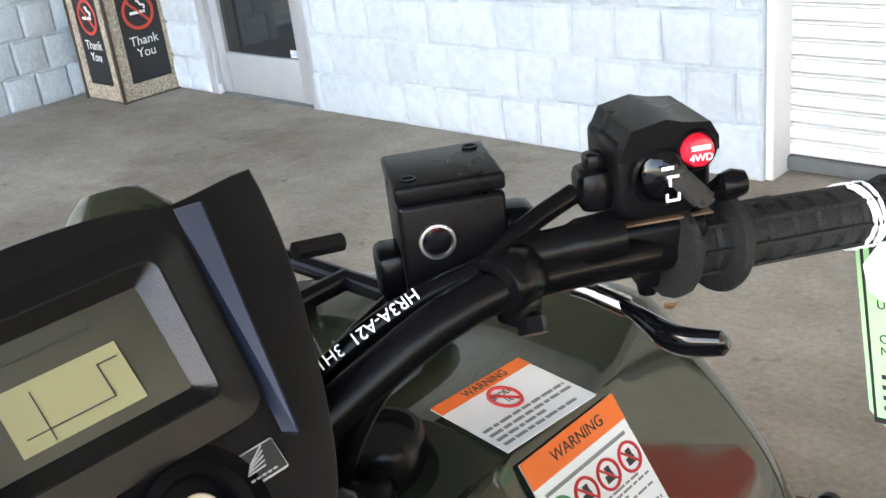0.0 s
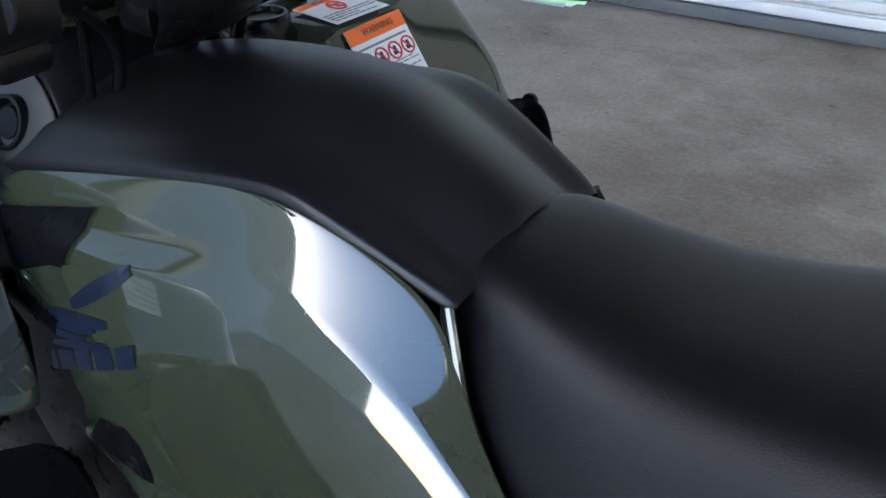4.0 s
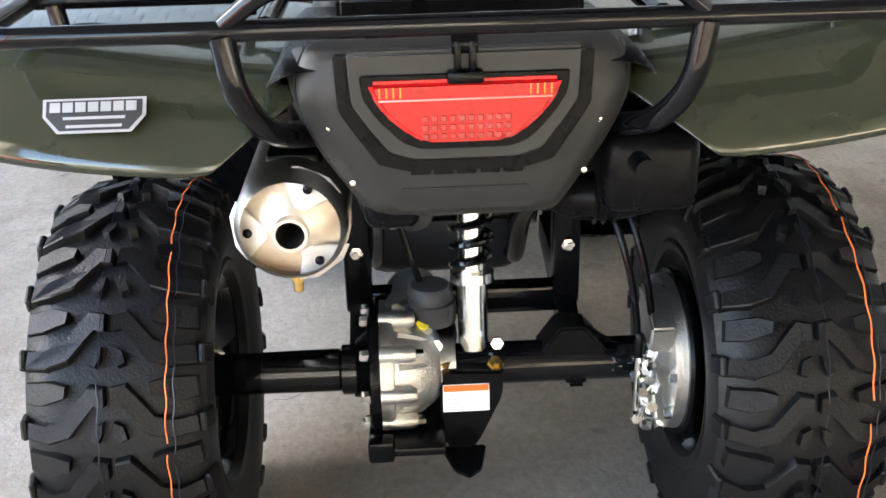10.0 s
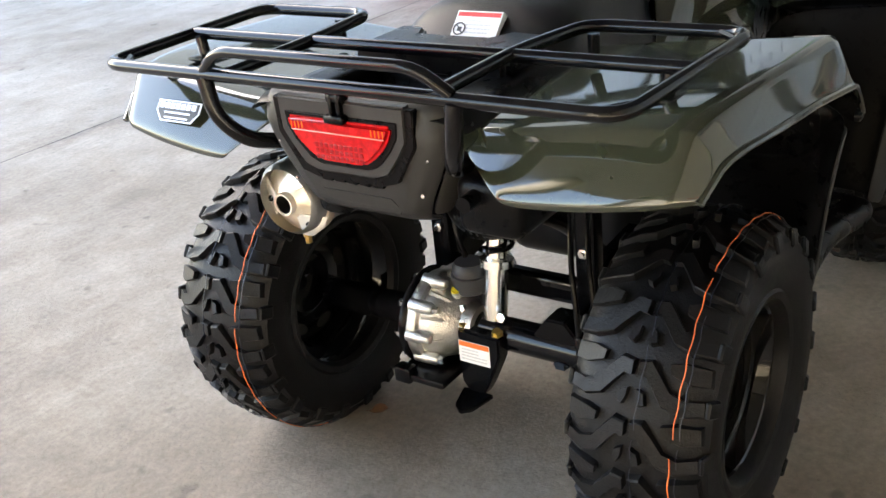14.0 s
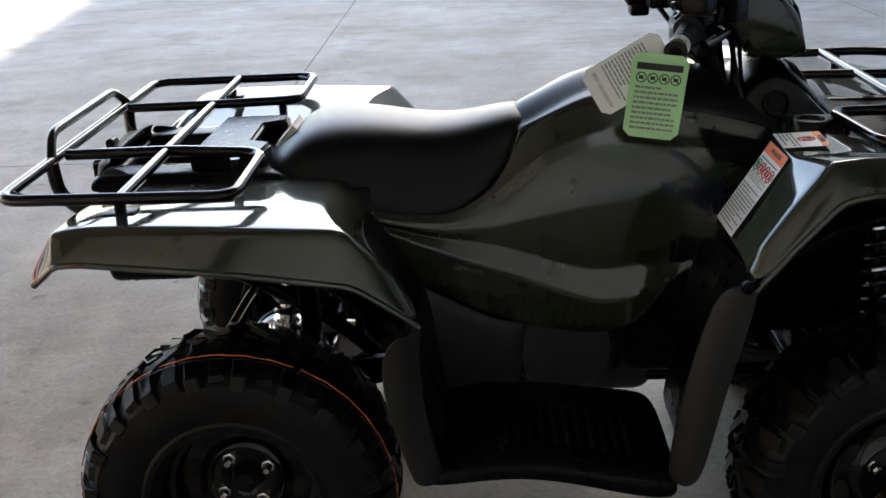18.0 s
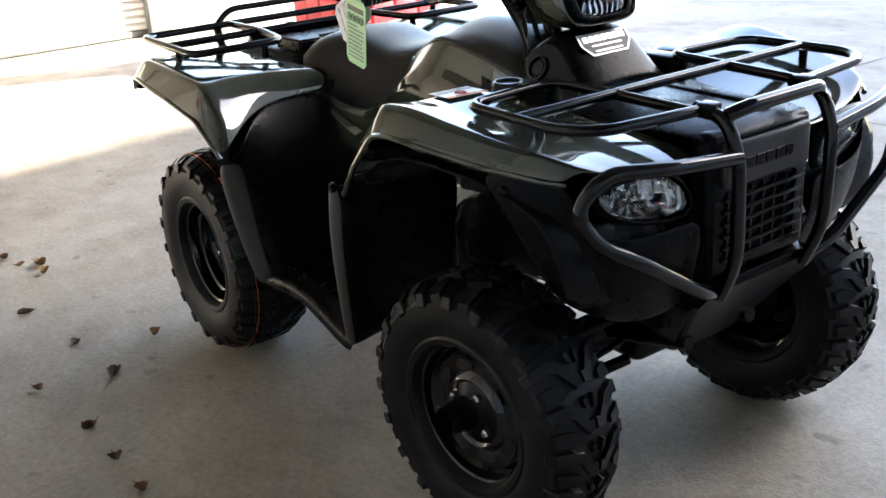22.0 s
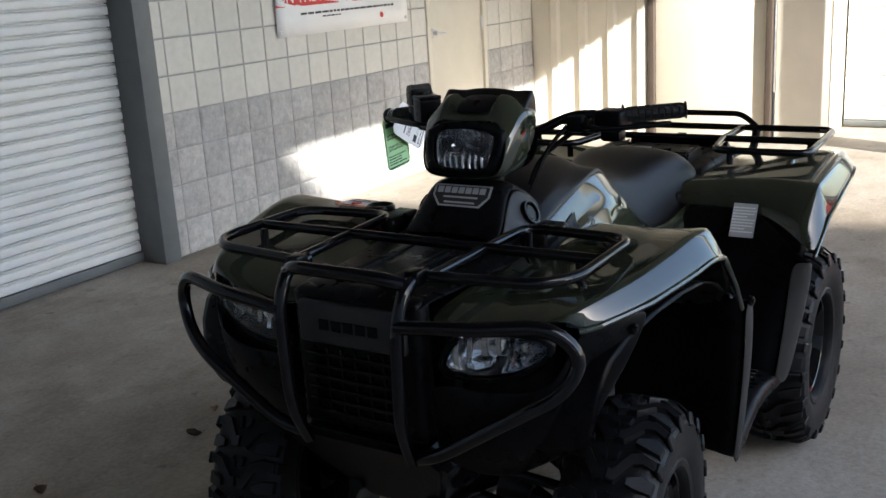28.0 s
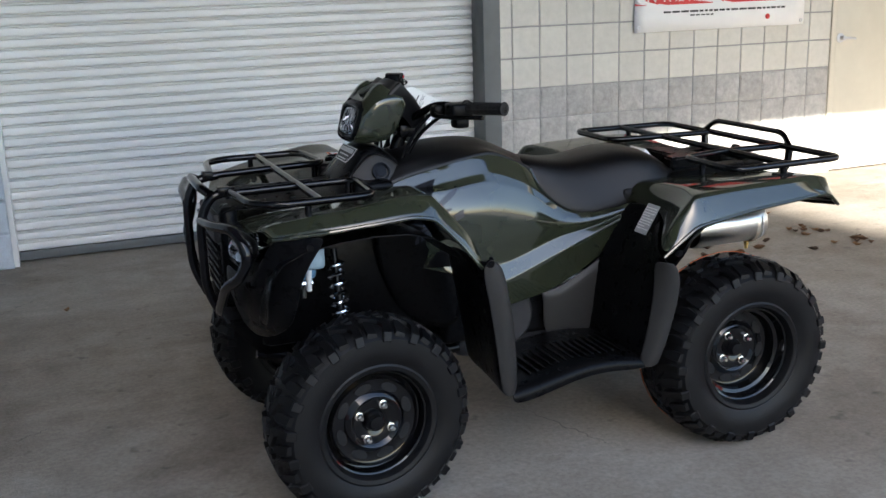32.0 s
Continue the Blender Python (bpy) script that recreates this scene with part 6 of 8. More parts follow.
prism(bm, [(-0.130, 0.330), (-0.162, 0.376), (-0.202, 0.376), (-0.242, 0.328)], "x", -0.59, -0.53)
bmesh.ops.bevel(bm, geom=bm.edges[:], offset=0.004, segments=2, affect="EDGES")
part("axle_gusset", bm, frame_black, quad)
for y, z in ((0.15, 0.47), (0.15, 0.60), (-0.19, 0.47), (-0.19, 0.62), (0.09, 0.52), (-0.11, 0.55)):
    knob_at("bolt", (-0.476, y, z), [(0.011, 0.0), (0.011, 0.007), (0.006, 0.008), (0.006, 0.014), (0.0, 0.014)], chrome, quad, (-1, 0, 0), 6)
bm = bmesh.new()
lathe(bm, [(0.0, -0.03), (0.028, -0.03), (0.032, -0.02), (0.032, 0.03), (0.026, 0.035)], "x", 22, (-0.42, 0.055, 0.52))
part("clutch_cap", bm, engine.data.materials[0], quad)
bm = bmesh.new()
box(bm, (-0.42, -0.15, 0.56), (-0.33, -0.02, 0.63), 0.018, 3)
part("engine_cover", bm, cast, quad)
bar("fuel_pipe", [(-0.44, -0.02, 0.63), (-0.44, -0.08, 0.60), (-0.43, -0.15, 0.62), (-0.40, -0.22, 0.60)], 0.006, 0.04, cast, quad, seg=8)

# final drive: domed casting bolted to a black flange
DX, DY0, DZ = -0.570, -0.005, 0.314
bm = bmesh.new()
lathe(bm, [(0.0, 0.006), (0.042, 0.006), (0.046, 0.030), (0.060, 0.040), (0.074, 0.062), (0.082, 0.084), (0.084, 0.100), (0.094, 0.102), (0.097, 0.108), (0.097, 0.122), (0.0, 0.124)], "y", 40, (DX, DY0, DZ))
drive = part("final_drive", bm, cast, quad, "cast aluminium final drive housing")
bm = bmesh.new()
lathe(bm, [(0.0, 0.122), (0.100, 0.122), (0.103, 0.126), (0.103, 0.136), (0.098, 0.140), (0.060, 0.142), (0.044, 0.16), (0.0, 0.16)], "y", 36, (DX, DY0, DZ))
part("flange", bm, frame_black, drive, "black flange plate")
for k in range(9):
    a = 2 * math.pi * k / 9 + 0.35
    c = (DX + 0.090 * math.cos(a), DZ + 0.090 * math.sin(a))
    bm = bmesh.new()
    lathe(bm, [(0.0, 0.066), (0.009, 0.068), (0.013, 0.076), (0.014, 0.122), (0.0, 0.122)], "y", 14, (c[0], DY0, c[1]))
    part("boss", bm, cast, drive)
    bm = bmesh.new()
    lathe(bm, [(0.0, 0.152), (0.0075, 0.152), (0.009, 0.148), (0.009, 0.140), (0.012, 0.140), (0.012, 0.136)], "y", 6, (c[0], DY0, c[1]))
    part("bolt", bm, chrome, drive)
    if k % 2:
        bm = bmesh.new()
        lathe(bm, [(0.0, 0.056), (0.007, 0.056), (0.008, 0.060), (0.008, 0.068)], "y", 6, (c[0], DY0, c[1]))
        part("bolt", bm, chrome, drive)
for k in range(7):
    a = math.pi * (0.45 + 0.2 * k)
    bm = bmesh.new()
    tube(bm, [(DX + 0.045 * math.cos(a), 0.030, DZ + 0.045 * math.sin(a)), (DX + 0.070 * math.cos(a), 0.056, DZ + 0.070 * math.sin(a)), (DX + 0.083 * math.cos(a), 0.090, DZ + 0.083 * math.sin(a))], 0.0055, 0, 6)
    part("rib", bm, cast, drive)
bm = bmesh.new()
lathe(bm, [(0.066, 0.0), (0.064, 0.04), (0.050, 0.07), (0.046, 0.16), (0.036, 0.18)], "x", 28, (DX + 0.01, 0.062, DZ + 0.045))
part("input_neck", bm, cast, drive)
bm = bmesh.new()
lathe(bm, [(0.0, 0.030), (0.030, 0.030), (0.036, 0.022), (0.036, 0.006), (0.040, 0.004), (0.040, -0.03)], "z", 26, (DX + 0.03, 0.036, DZ + 0.095))
part("breather_cap", bm, engine.data.materials[0], drive, "dark round breather cap")
knob_at("filler_plug", (DX - 0.004, 0.050, DZ + 0.066), [(0.017, -0.012), (0.017, 0.003), (0.012, 0.007), (0.0, 0.007)], cast, drive, (-0.35, -0.2, 0.9), 16)
knob_at("plug_dot", (DX - 0.006, 0.0495, DZ + 0.0725), [(0.010, -0.002), (0.010, 0.004), (0.0, 0.0045)], yellow_dot, drive, (-0.35, -0.2, 0.9), 10)
bm = bmesh.new()
box(bm, (-0.69, 0.022, 0.222), (-0.54, 0.140, 0.238), 0.006)
box(bm, (-0.695, 0.100, 0.216), (-0.665, 0.140, 0.252), 0.006)
part("drive_guard", bm, frame_black, quad, "black plate under the final drive")

before = set(bpy.data.objects)
# tow bracket
bm = bmesh.new()
vs = prism(bm, [(0.014, 0.318), (-0.086, 0.314), (-0.084, 0.268), (-0.052, 0.196), (-0.034, 0.166), (-0.006, 0.168), (0.012, 0.196)], "x", -0.668, -0.628)
bmesh.ops.bevel(bm, geom=bm.edges[:], offset=0.005, segments=2, affect="EDGES")
hitch = part("tow_bracket", bm, frame_black, quad, "black steel tow bracket")
bm = bmesh.new()
prism(bm, [(-0.66, 0.014), (-0.66, -0.058), (-0.72, -0.046), (-0.738, -0.026), (-0.72, -0.004)], "z", 0.166, 0.178)
bmesh.ops.bevel(bm, geom=bm.edges[:], offset=0.003, segments=2, affect="EDGES")
part("tow_tongue", bm, frame_black, hitch)
for y in (0.004, -0.074):
    knob_at("bolt", (-0.652, y, 0.316), [(0.013, 0), (0.013, 0.003), (0.009, 0.003), (0.009, 0.011), (0.0, 0.012)], brass, hitch, (-0.25, 0, 0.97), 6)
    knob_at("bolt", (-0.632, y + (0.012 if y > 0 else -0.004), 0.345), [(0.010, 0), (0.010, 0.012), (0.0, 0.013)], chrome, hitch, (-0.95, 0, 0.3), 6)
bar("breather_hose", [(-0.575, 0.038, 0.43), (-0.58, 0.050, 0.47), (-0.56, 0.080, 0.58), (-0.55, 0.08, 0.68)], 0.0055, 0.05, frame_black, seg=8)
bar("brake_pipe", [(-0.60, -0.20, 0.37), (-0.615, -0.25, 0.335), (-0.63, -0.29, 0.32), (-0.64, -0.33, 0.30)], 0.0035, 0.05, frame_black, seg=6)

for ob in set(bpy.data.objects) - before:
    if ob.parent == quad:
        ob.location += Vector((0.048, 0.014, 0.010))
before = set(bpy.data.objects)
# drum brake: bright ribbed plate, linkage and cables
bm = bmesh.new()
lathe(bm, [(0.0, 0.006), (0.040, 0.006), (0.046, 0.0), (0.112, -0.004), (0.122, -0.010), (0.124, -0.03), (0.0, -0.03)], "y", 44, (-0.595, -0.340, 0.292))
brake = part("drum_brake", bm, cast, quad, "cast drum brake plate with exposed linkage")
bm = bmesh.new()
lathe(bm, [(0.0, -0.028), (0.132, -0.028), (0.134, -0.034), (0.128, -0.044), (0.0, -0.044)], "y", 44, (-0.595, -0.340, 0.292))
part("drum_cover", bm, frame_black, brake)
for k in range(7):
    a = math.pi * (0.35 + 0.2 * k)
    knob_at("bolt", (-0.595 + 0.116 * math.cos(a), -0.346, 0.292 + 0.116 * math.sin(a)), [(0.009, -0.004), (0.009, 0.006), (0.0, 0.008)], chrome, brake, (0, 1, 0), 6)
    bm = bmesh.new()
    tube(bm, [(-0.595 + 0.042 * math.cos(a), -0.340, 0.292 + 0.042 * math.sin(a)), (-0.595 + 0.108 * math.cos(a), -0.344, 0.292 + 0.108 * math.sin(a))], 0.005, 0, 6)
    part("rib", bm, cast, brake)
bm = bmesh.new()
prism(bm, [(-0.700, 0.385), (-0.640, 0.420), (-0.600, 0.415), (-0.640, 0.36), (-0.690, 0.34)], "y", -0.350, -0.312)
bmesh.ops.bevel(bm, geom=bm.edges[:], offset=0.004, segments=2, affect="EDGES")
part("cable_bracket", bm, cast, brake)
for k, (x, y) in enumerate(((-0.690, -0.296), (-0.672, -0.322))):
    bar("brake_cable", [(x, y, 0.345), (x + 0.004, y + 0.006, 0.42), (x + 0.02, y + 0.022, 0.50), (x + 0.10, y + 0.06, 0.62), (x + 0.22, y + 0.09, 0.70)], 0.0055, 0.08, frame_black, brake, seg=8)
    bar("cable_end", [(x, y, 0.245), (x, y, 0.345)], 0.0042, 0, chrome, brake, seg=8)
    knob_at("cable_sleeve", (x, y, 0.350), [(0.008, -0.012), (0.008, 0.022), (0.006, 0.026), (0.0, 0.026)], frame_black, brake, (0, 0, 1), 12)
rnd_k = random.Random(9)
for k in range(12):
    z = 0.215 + 0.011 * k
    x, y = -0.683 + rnd_k.uniform(-0.012, 0.012), -0.312 + rnd_k.uniform(-0.016, 0.016)
    knob_at("link_nut", (x, y, z), [(0.0, -0.009), (0.0085, -0.009), (0.0095, 0.0), (0.0085, 0.009), (0.0, 0.009)], chrome, brake, (rnd_k.uniform(-1, 1), rnd_k.uniform(-0.4, 0.4), rnd_k.uniform(-0.5, 0.5)), 6)
for k, (za, zb) in enumerate(((0.235, 0.300), (0.262, 0.286), (0.215, 0.238))):
    bm = bmesh.new()
    tube(bm, [(-0.700, -0.300 - 0.008 * k, za), (-0.676, -0.320, (za + zb) / 2), (-0.640, -0.330, zb)], 0.0065, 0, 8, flat=0.5)
    part("brake_arm", bm, chrome, brake)
for ob in set(bpy.data.objects) - before:
    if ob.parent == quad:
        ob.location += Vector((0.035, 0.026, 0.022))
# shocks
spring_steel = material("bright_spring_steel", (0.62, 0.64, 0.68), 0.16, metal=1.0, vary=0.1, scale=30)


def shock(name, lo, hi, r=0.030, body=chrome, turns=7):
    lo, hi = Vector(lo), Vector(hi)
    d = (hi - lo).normalized()
    side = d.orthogonal().normalized()
    up = d.cross(side)
    bm = bmesh.new()
    tube(bm, [lo, lo + d * 0.12], r * 0.78, 0, 18)
    tube(bm, [lo + d * 0.11, lo + d * 0.125], r + 0.004, 0, 18)
    tube(bm, [lo + d * 0.12, hi], r * (0.68 if body is chrome else 0.42), 0, 16)
    ob = part(name, bm, body, quad, "shock absorber with a coil spring")
    bm = bmesh.new()
    n = turns * 14
    L = (hi - lo).length - 0.16
    tube(bm, [lo + d * (0.135 + L * i / n) + (side * math.cos(2 * math.pi * i / 14) + up * math.sin(2 * math.pi * i / 14)) * r for i in range(n + 1)], 0.0055, 0, 7)
    part("spring", bm, black_tube if body is chrome else spring_steel, ob, "coil spring")
    return ob


shock("rear_shock", (-0.560, -0.030, 0.335), (-0.49, -0.030, 0.745), 0.031, chrome, 9)
before = set(bpy.data.objects)
for s in (1, -1):
    shock("front_shock", (0.66, s * 0.33, 0.36), (0.66, s * 0.235, 0.76), 0.027, frame_black, 9)
    bm = bmesh.new()
    for x in (0.56, 0.74):
        tube(bm, [(x, s * 0.13, 0.335), (0.645, s * 0.40, 0.265)], 0.014, 0, 10)
        tube(bm, [(x + 0.01, s * 0.14, 0.46), (0.645, s * 0.385, 0.38)], 0.012, 0, 10)
    part("control_arm", bm, frame_black, quad, "black tubular control arm")
    bm = bmesh.new()
    box(bm, (0.60, s * 0.40 - 0.03, 0.23), (0.69, s * 0.40 + 0.03, 0.41), 0.02, 2)
    lathe(bm, [(0.03, -0.12), (0.04, -0.06), (0.09, -0.04), (0.09, 0.03), (0.04, 0.04)], "y", 24, (0.6425, s * 0.455, 0.306))
    part("steering_knuckle", bm, frame_black, quad)
    bar("drive_shaft", [(0.645, s * 0.12, 0.37), (0.6425, s * 0.42, 0.306)], [0.013, 0.013], 0, frame_black)
    bm = bmesh.new()
    tube(bm, [(0.645, s * 0.14, 0.366), (0.644, s * 0.17, 0.36), (0.644, s * 0.21, 0.351)], [0.042, 0.034, 0.018], 0, 16)
    part("shaft_boot", bm, rubber, quad)
    bar("tie_rod", [(0.70, s * 0.08, 0.36), (0.70, s * 0.40, 0.32)], 0.008, 0, frame_black)
bm = bmesh.new()
box(bm, (0.56, -0.10, 0.30), (0.74, 0.10, 0.44), 0.03, 3)
part("front_drive", bm, frame_black, quad)
for ob in set(bpy.data.objects) - before:
    if ob.type == "MESH" and ob.parent == quad:
        ob.location.x += 0.062
# coolant bottle by the left front wheel
bm = bmesh.new()
box(bm, (0.80, 0.27, 0.70), (0.87, 0.34, 0.80), 0.018, 3)
lathe(bm, [(0.018, 0), (0.018, 0.02), (0.0, 0.022)], "z", 14, (0.835, 0.305, 0.80))
part("coolant_bottle", bm, coolant, quad, "pale blue translucent fluid bottle")
bm = bmesh.new()
tube(bm, [(0.835, 0.30, 0.70), (0.835, 0.30, 0.64)], 0.008, 0, 8)
tube(bm, [(0.86, 0.31, 0.685), (0.81, 0.31, 0.685)], 0.010, 0, 8)
part("bottle_fitting", bm, chrome, quad)
# exhaust
bm = bmesh.new()
lathe(bm, [(0.060, -0.26), (0.068, -0.25), (0.070, -0.22), (0.070, 0.02), (0.068, 0.026)], "x", 36, (-0.585, 0.208, 0.664))
muffler = part("muffler", bm, material("brushed_stainless", (0.62, 0.60, 0.56), 0.3, 1.0, vary=0.08, scale=30), quad, "stainless muffler with a heat-tinted end cap")
bm = bmesh.new()
lathe(bm, [(0.0175, -0.012), (0.0175, -0.030), (0.021, -0.030), (0.022, -0.018), (0.028, -0.014), (0.042, -0.004), (0.060, 0.006), (0.071, 0.014), (0.072, 0.03)], "x", 36, (-0.822, 0.208, 0.659))
part("end_cap", bm, steel_warm, muffler, "dished heat-tinted end cap")
# bore in one even near-black
bm = bmesh.new()
lathe(bm, [(0.0175, -0.028), (0.0165, 0.03), (0.0, 0.032)], "x", 20, (-0.822, 0.208, 0.659))
part("tailpipe_bore", bm, material("bore_black", (0.006, 0.005, 0.005), 0.95), muffler)
pale_plate = material("pale_cap_plate", (0.80, 0.78, 0.75), 0.38, 0.35, vary=0.08, scale=40)
for ang in (25, 145, -95):
    turn = Matrix.Translation((-0.822, 0.208, 0.659)) @ Matrix.Rotation(radians(ang), 4, "X")
    bm = bmesh.new()
    vs = prism(bm, [(-0.040, 0.062), (-0.020, 0.074), (0.020, 0.074), (0.040, 0.062), (0.007, 0.030), (-0.007, 0.030)], "x", 0.0, 0.004)
    for v in vs:
        v.co.x += -0.014 + max(0.0, math.hypot(v.co.y, v.co.z) - 0.03) * 0.42
    bmesh.ops.bevel(bm, geom=bm.edges[:], offset=0.0015, segments=1, affect="EDGES")
    bmesh.ops.transform(bm, matrix=turn, verts=bm.verts)
    part("cap_plate", bm, pale_plate, muffler, "bright triangular cap plate")
    at = turn @ Vector((-0.004, 0.0, 0.054))
    knob_at("rivet", at, [(0.006, -0.004), (0.006, 0.002), (0.0, 0.004)], frame_black, muffler, (-1, 0, 0.2), 10)
knob_at("drain_plug", (-0.802, 0.208, 0.586), [(0.009, -0.01), (0.009, 0.008), (0.0065, 0.010), (0.0065, 0.022), (0.0, 0.024)], brass, muffler, (0, 0, -1), 8)
bar("exhaust_pipe", [(-0.56, 0.205, 0.65), (-0.40, 0.21, 0.62), (-0.20, 0.17, 0.55), (0.10, 0.16, 0.50)], 0.022, 0.08, muffler.data.materials[0])
bm = bmesh.new()
box(bm, (-0.62, 0.19, 0.71), (-0.58, 0.225, 0.80), 0.006)
part("muffler_bracket", bm, frame_black, quad)
bm = bmesh.new()
box(bm, (-0.78, 0.17, 0.712), (-0.66, 0.240, 0.738), 0.010)
part("heat_shield", bm, frame_black, quad)

# ---- labels fixed to the quad bike ----
def sheet(w, h, at, right, up, bend=None):
    """A frame for a flat label: its centre, its right and its up."""
    r, u = Vector(right).normalized(), Vector(up).normalized()
    n = r.cross(u).normalized()
    u = n.cross(r)
    m = Matrix((r, u, n)).transposed().to_4x4()
    m.translation = Vector(at)
    return m


def slab(m, u0, u1, v0, v1, h0, h1, mat, name, parent, label="", bevel=0.0):
    bm = bmesh.new()
    box(bm, (u0, v0, h0), (u1, v1, h1), bevel, 2)
    bmesh.ops.transform(bm, matrix=m, verts=bm.verts)
    return part(name, bm, mat, parent, label, smooth=False)


def lines(m, rects, h0, h1, mat, name, parent):
    bm = bmesh.new()
    for u0, u1, v0, v1 in rects:
        box(bm, (u0, v0, h0), (u1, v1, h1))
    bmesh.ops.transform(bm, matrix=m, verts=bm.verts)
    return part(name, bm, mat, parent, smooth=False)


def words(m, text, u, v, size, mat, name, parent, h=0.0016, align="CENTER", turn=0):
    cu = bpy.data.curves.new(name, "FONT")
    cu.body, cu.size, cu.align_x, cu.align_y, cu.extrude = text, size, align, "CENTER", 0.0002
    ob = new(name, cu)
    dg = bpy.context.evaluated_depsgraph_get()
    me = bpy.data.meshes.new_from_object(ob.evaluated_get(dg))
    bpy.data.objects.remove(ob)
    me.transform(m @ pose(u, v, h, 0, 0, turn))
    me.materials.clear()
    me.materials.append(mat)
    o = new(name, me)
    o.parent = parent
    return o


def ban_ring(m, u, v, r, h, parent, mat):
    bm = bmesh.new()
    pts = [(u + r * math.cos(2 * math.pi * j / 20), v + r * math.sin(2 * math.pi * j / 20), h) for j in range(20)]
    tube(bm, pts, r * 0.12, 0, 5, True)
    tube(bm, [(u - r * 0.7, v + r * 0.7, h), (u + r * 0.7, v - r * 0.7, h)], r * 0.10, 0, 5)
    bmesh.ops.transform(bm, matrix=m, verts=bm.verts)
    return part("sign_ring", bm, mat, parent)


def text_rows(w, v0, v1, n, seed, left=-0.45, right=0.45, fill=0.55):
    """Bars where small print stands."""
    rnd = random.Random(seed)
    out = []
    step = (v1 - v0) / n
    for i in range(n):
        u = left * w
        end = (left + (right - left) * rnd.choice((1.0, 1.0, 0.9, 0.6))) * w
        while u < end:
            k = rnd.uniform(0.04, 0.13) * w
            out.append((u, min(u + k, right * w), v1 - (i + fill) * step, v1 - i * step - step * 0.12))
            u += k + 0.018 * w
    return out


# upper age label and the long warning label on the right front fender
m = sheet(0, 0, (0.519, -0.355, 0.9425), (-0.0075, -0.098, 0), (0.083, -0.02, 0.004)) @ Matrix.Diagonal((0.875, 1.16, 1, 1))
lab = slab(m, -0.056, 0.056, -0.036, 0.036, 0.0, 0.0012, white_card, "warning_label", quad, "white age warning label with an orange heading", 0.0005)
slab(m, -0.056, 0.056, 0.024, 0.036, 0.0012, 0.0015, orange_ink, "label_heading", lab)
words(m, "WARNING", 0.004, 0.030, 0.011, black_ink, "heading_text", lab, 0.0017)
ban_ring(m, 0, 0.008, 0.013, 0.0016, lab, red_ink)
words(m, "UNDER\n16", 0, 0.008, 0.008, black_ink, "sign_text", lab, 0.0016)
lines(m, text_rows(0.112, -0.033, -0.008, 4, 3), 0.0012, 0.0015, grey_ink, "label_text", lab)
m = sheet(0, 0, (0.436, -0.366, 0.851), (0, -1, 0), (0.535, 0, 0.845))
lab = slab(m, -0.058, 0.058, -0.088, 0.088, 0.006, 0.0072, white_card, "warning_label", quad, "white warning label with orange heading and red pictograms", 0.0005)
slab(m, -0.058, 0.058, 0.066, 0.088, 0.0072, 0.0075, orange_ink, "label_heading", lab)
words(m, "WARNING", 0.004, 0.077, 0.013, black_ink, "heading_text", lab, 0.0077)
lines(m, [(-0.05, 0.05, 0.056, 0.059)], 0.0072, 0.0075, grey_ink, "label_text", lab)
for k in range(4):
    u = -0.042 + k * 0.028
    ban_ring(m, u, 0.040, 0.0115, 0.0077, lab, red_ink if k else material("green_ink", (0.05, 0.25, 0.10), 0.5))
    bm = bmesh.new()
    box(bm, (u - 0.005, 0.034, 0.0072), (u + 0.005, 0.040, 0.0076), 0.0015, 1)
    box(bm, (u - 0.002, 0.040, 0.0072), (u + 0.004, 0.046, 0.0076), 0.0015, 1)
    bmesh.ops.transform(bm, matrix=m, verts=bm.verts)
    part("pictogram", bm, black_ink, lab, smooth=False)
lines(m, text_rows(0.116, 0.010, 0.027, 4, 5) + text_rows(0.116, -0.082, 0.002, 13, 6), 0.0072, 0.0075, grey_ink, "label_text", lab)
# label at the back of the seat
m = sheet(0, 0, (-0.499, -0.003, 0.9045), (0, -1, 0), (0.69, 0, 0.72))
lab = slab(m, -0.049, 0.049, -0.030, 0.030, -0.012, 0.003, white_card, "passenger_label", quad, "white no-passenger label with a red heading", 0.0005)
slab(m, -0.046, 0.046, 0.018, 0.027, 0.003, 0.0033, red_ink, "label_heading", lab)
ban_ring(m, -0.034, -0.008, 0.012, 0.0033, lab, black_ink)
bm = bmesh.new()
box(bm, (-0.038, -0.013, 0.003), (-0.029, -0.004, 0.0034), 0.002, 1)
bmesh.ops.transform(bm, matrix=m, verts=bm.verts)
part("pictogram", bm, black_ink, lab, smooth=False)
lines(m, text_rows(0.07, -0.02, 0.012, 4, 9), 0.003, 0.0032, material("faint_ink", (0.6, 0.6, 0.6), 0.5), "label_text", lab)
# label on the right rear fender, tow label, load label
m = sheet(0, 0, (-0.655, -0.395, 0.8665), (0, -1, 0), (1, 0, 0))
lab = slab(m, -0.045, 0.045, -0.022, 0.022, 0.0, 0.0012, white_card, "load_label", quad, "white load label with an orange edge", 0.0004)
slab(m, -0.045, -0.030, -0.022, 0.022, 0.0012, 0.0015, orange_ink, "label_heading", lab)
lines(m, text_rows(0.06, -0.018, 0.018, 6, 11, -0.4, 0.66), 0.0012, 0.0014, grey_ink, "label_text", lab)
m = sheet(0, 0, (-0.6205, -0.013, 0.280), (0, -1, 0), (0.02, 0, 1))
lab = slab(m, -0.036, 0.036, -0.024, 0.024, 0.0, 0.0014, white_card, "tow_label", quad, "white towing label with an orange heading", 0.0004)
slab(m, -0.035, 0.035, 0.012, 0.023, 0.0014, 0.0017, orange_ink, "label_heading", lab)
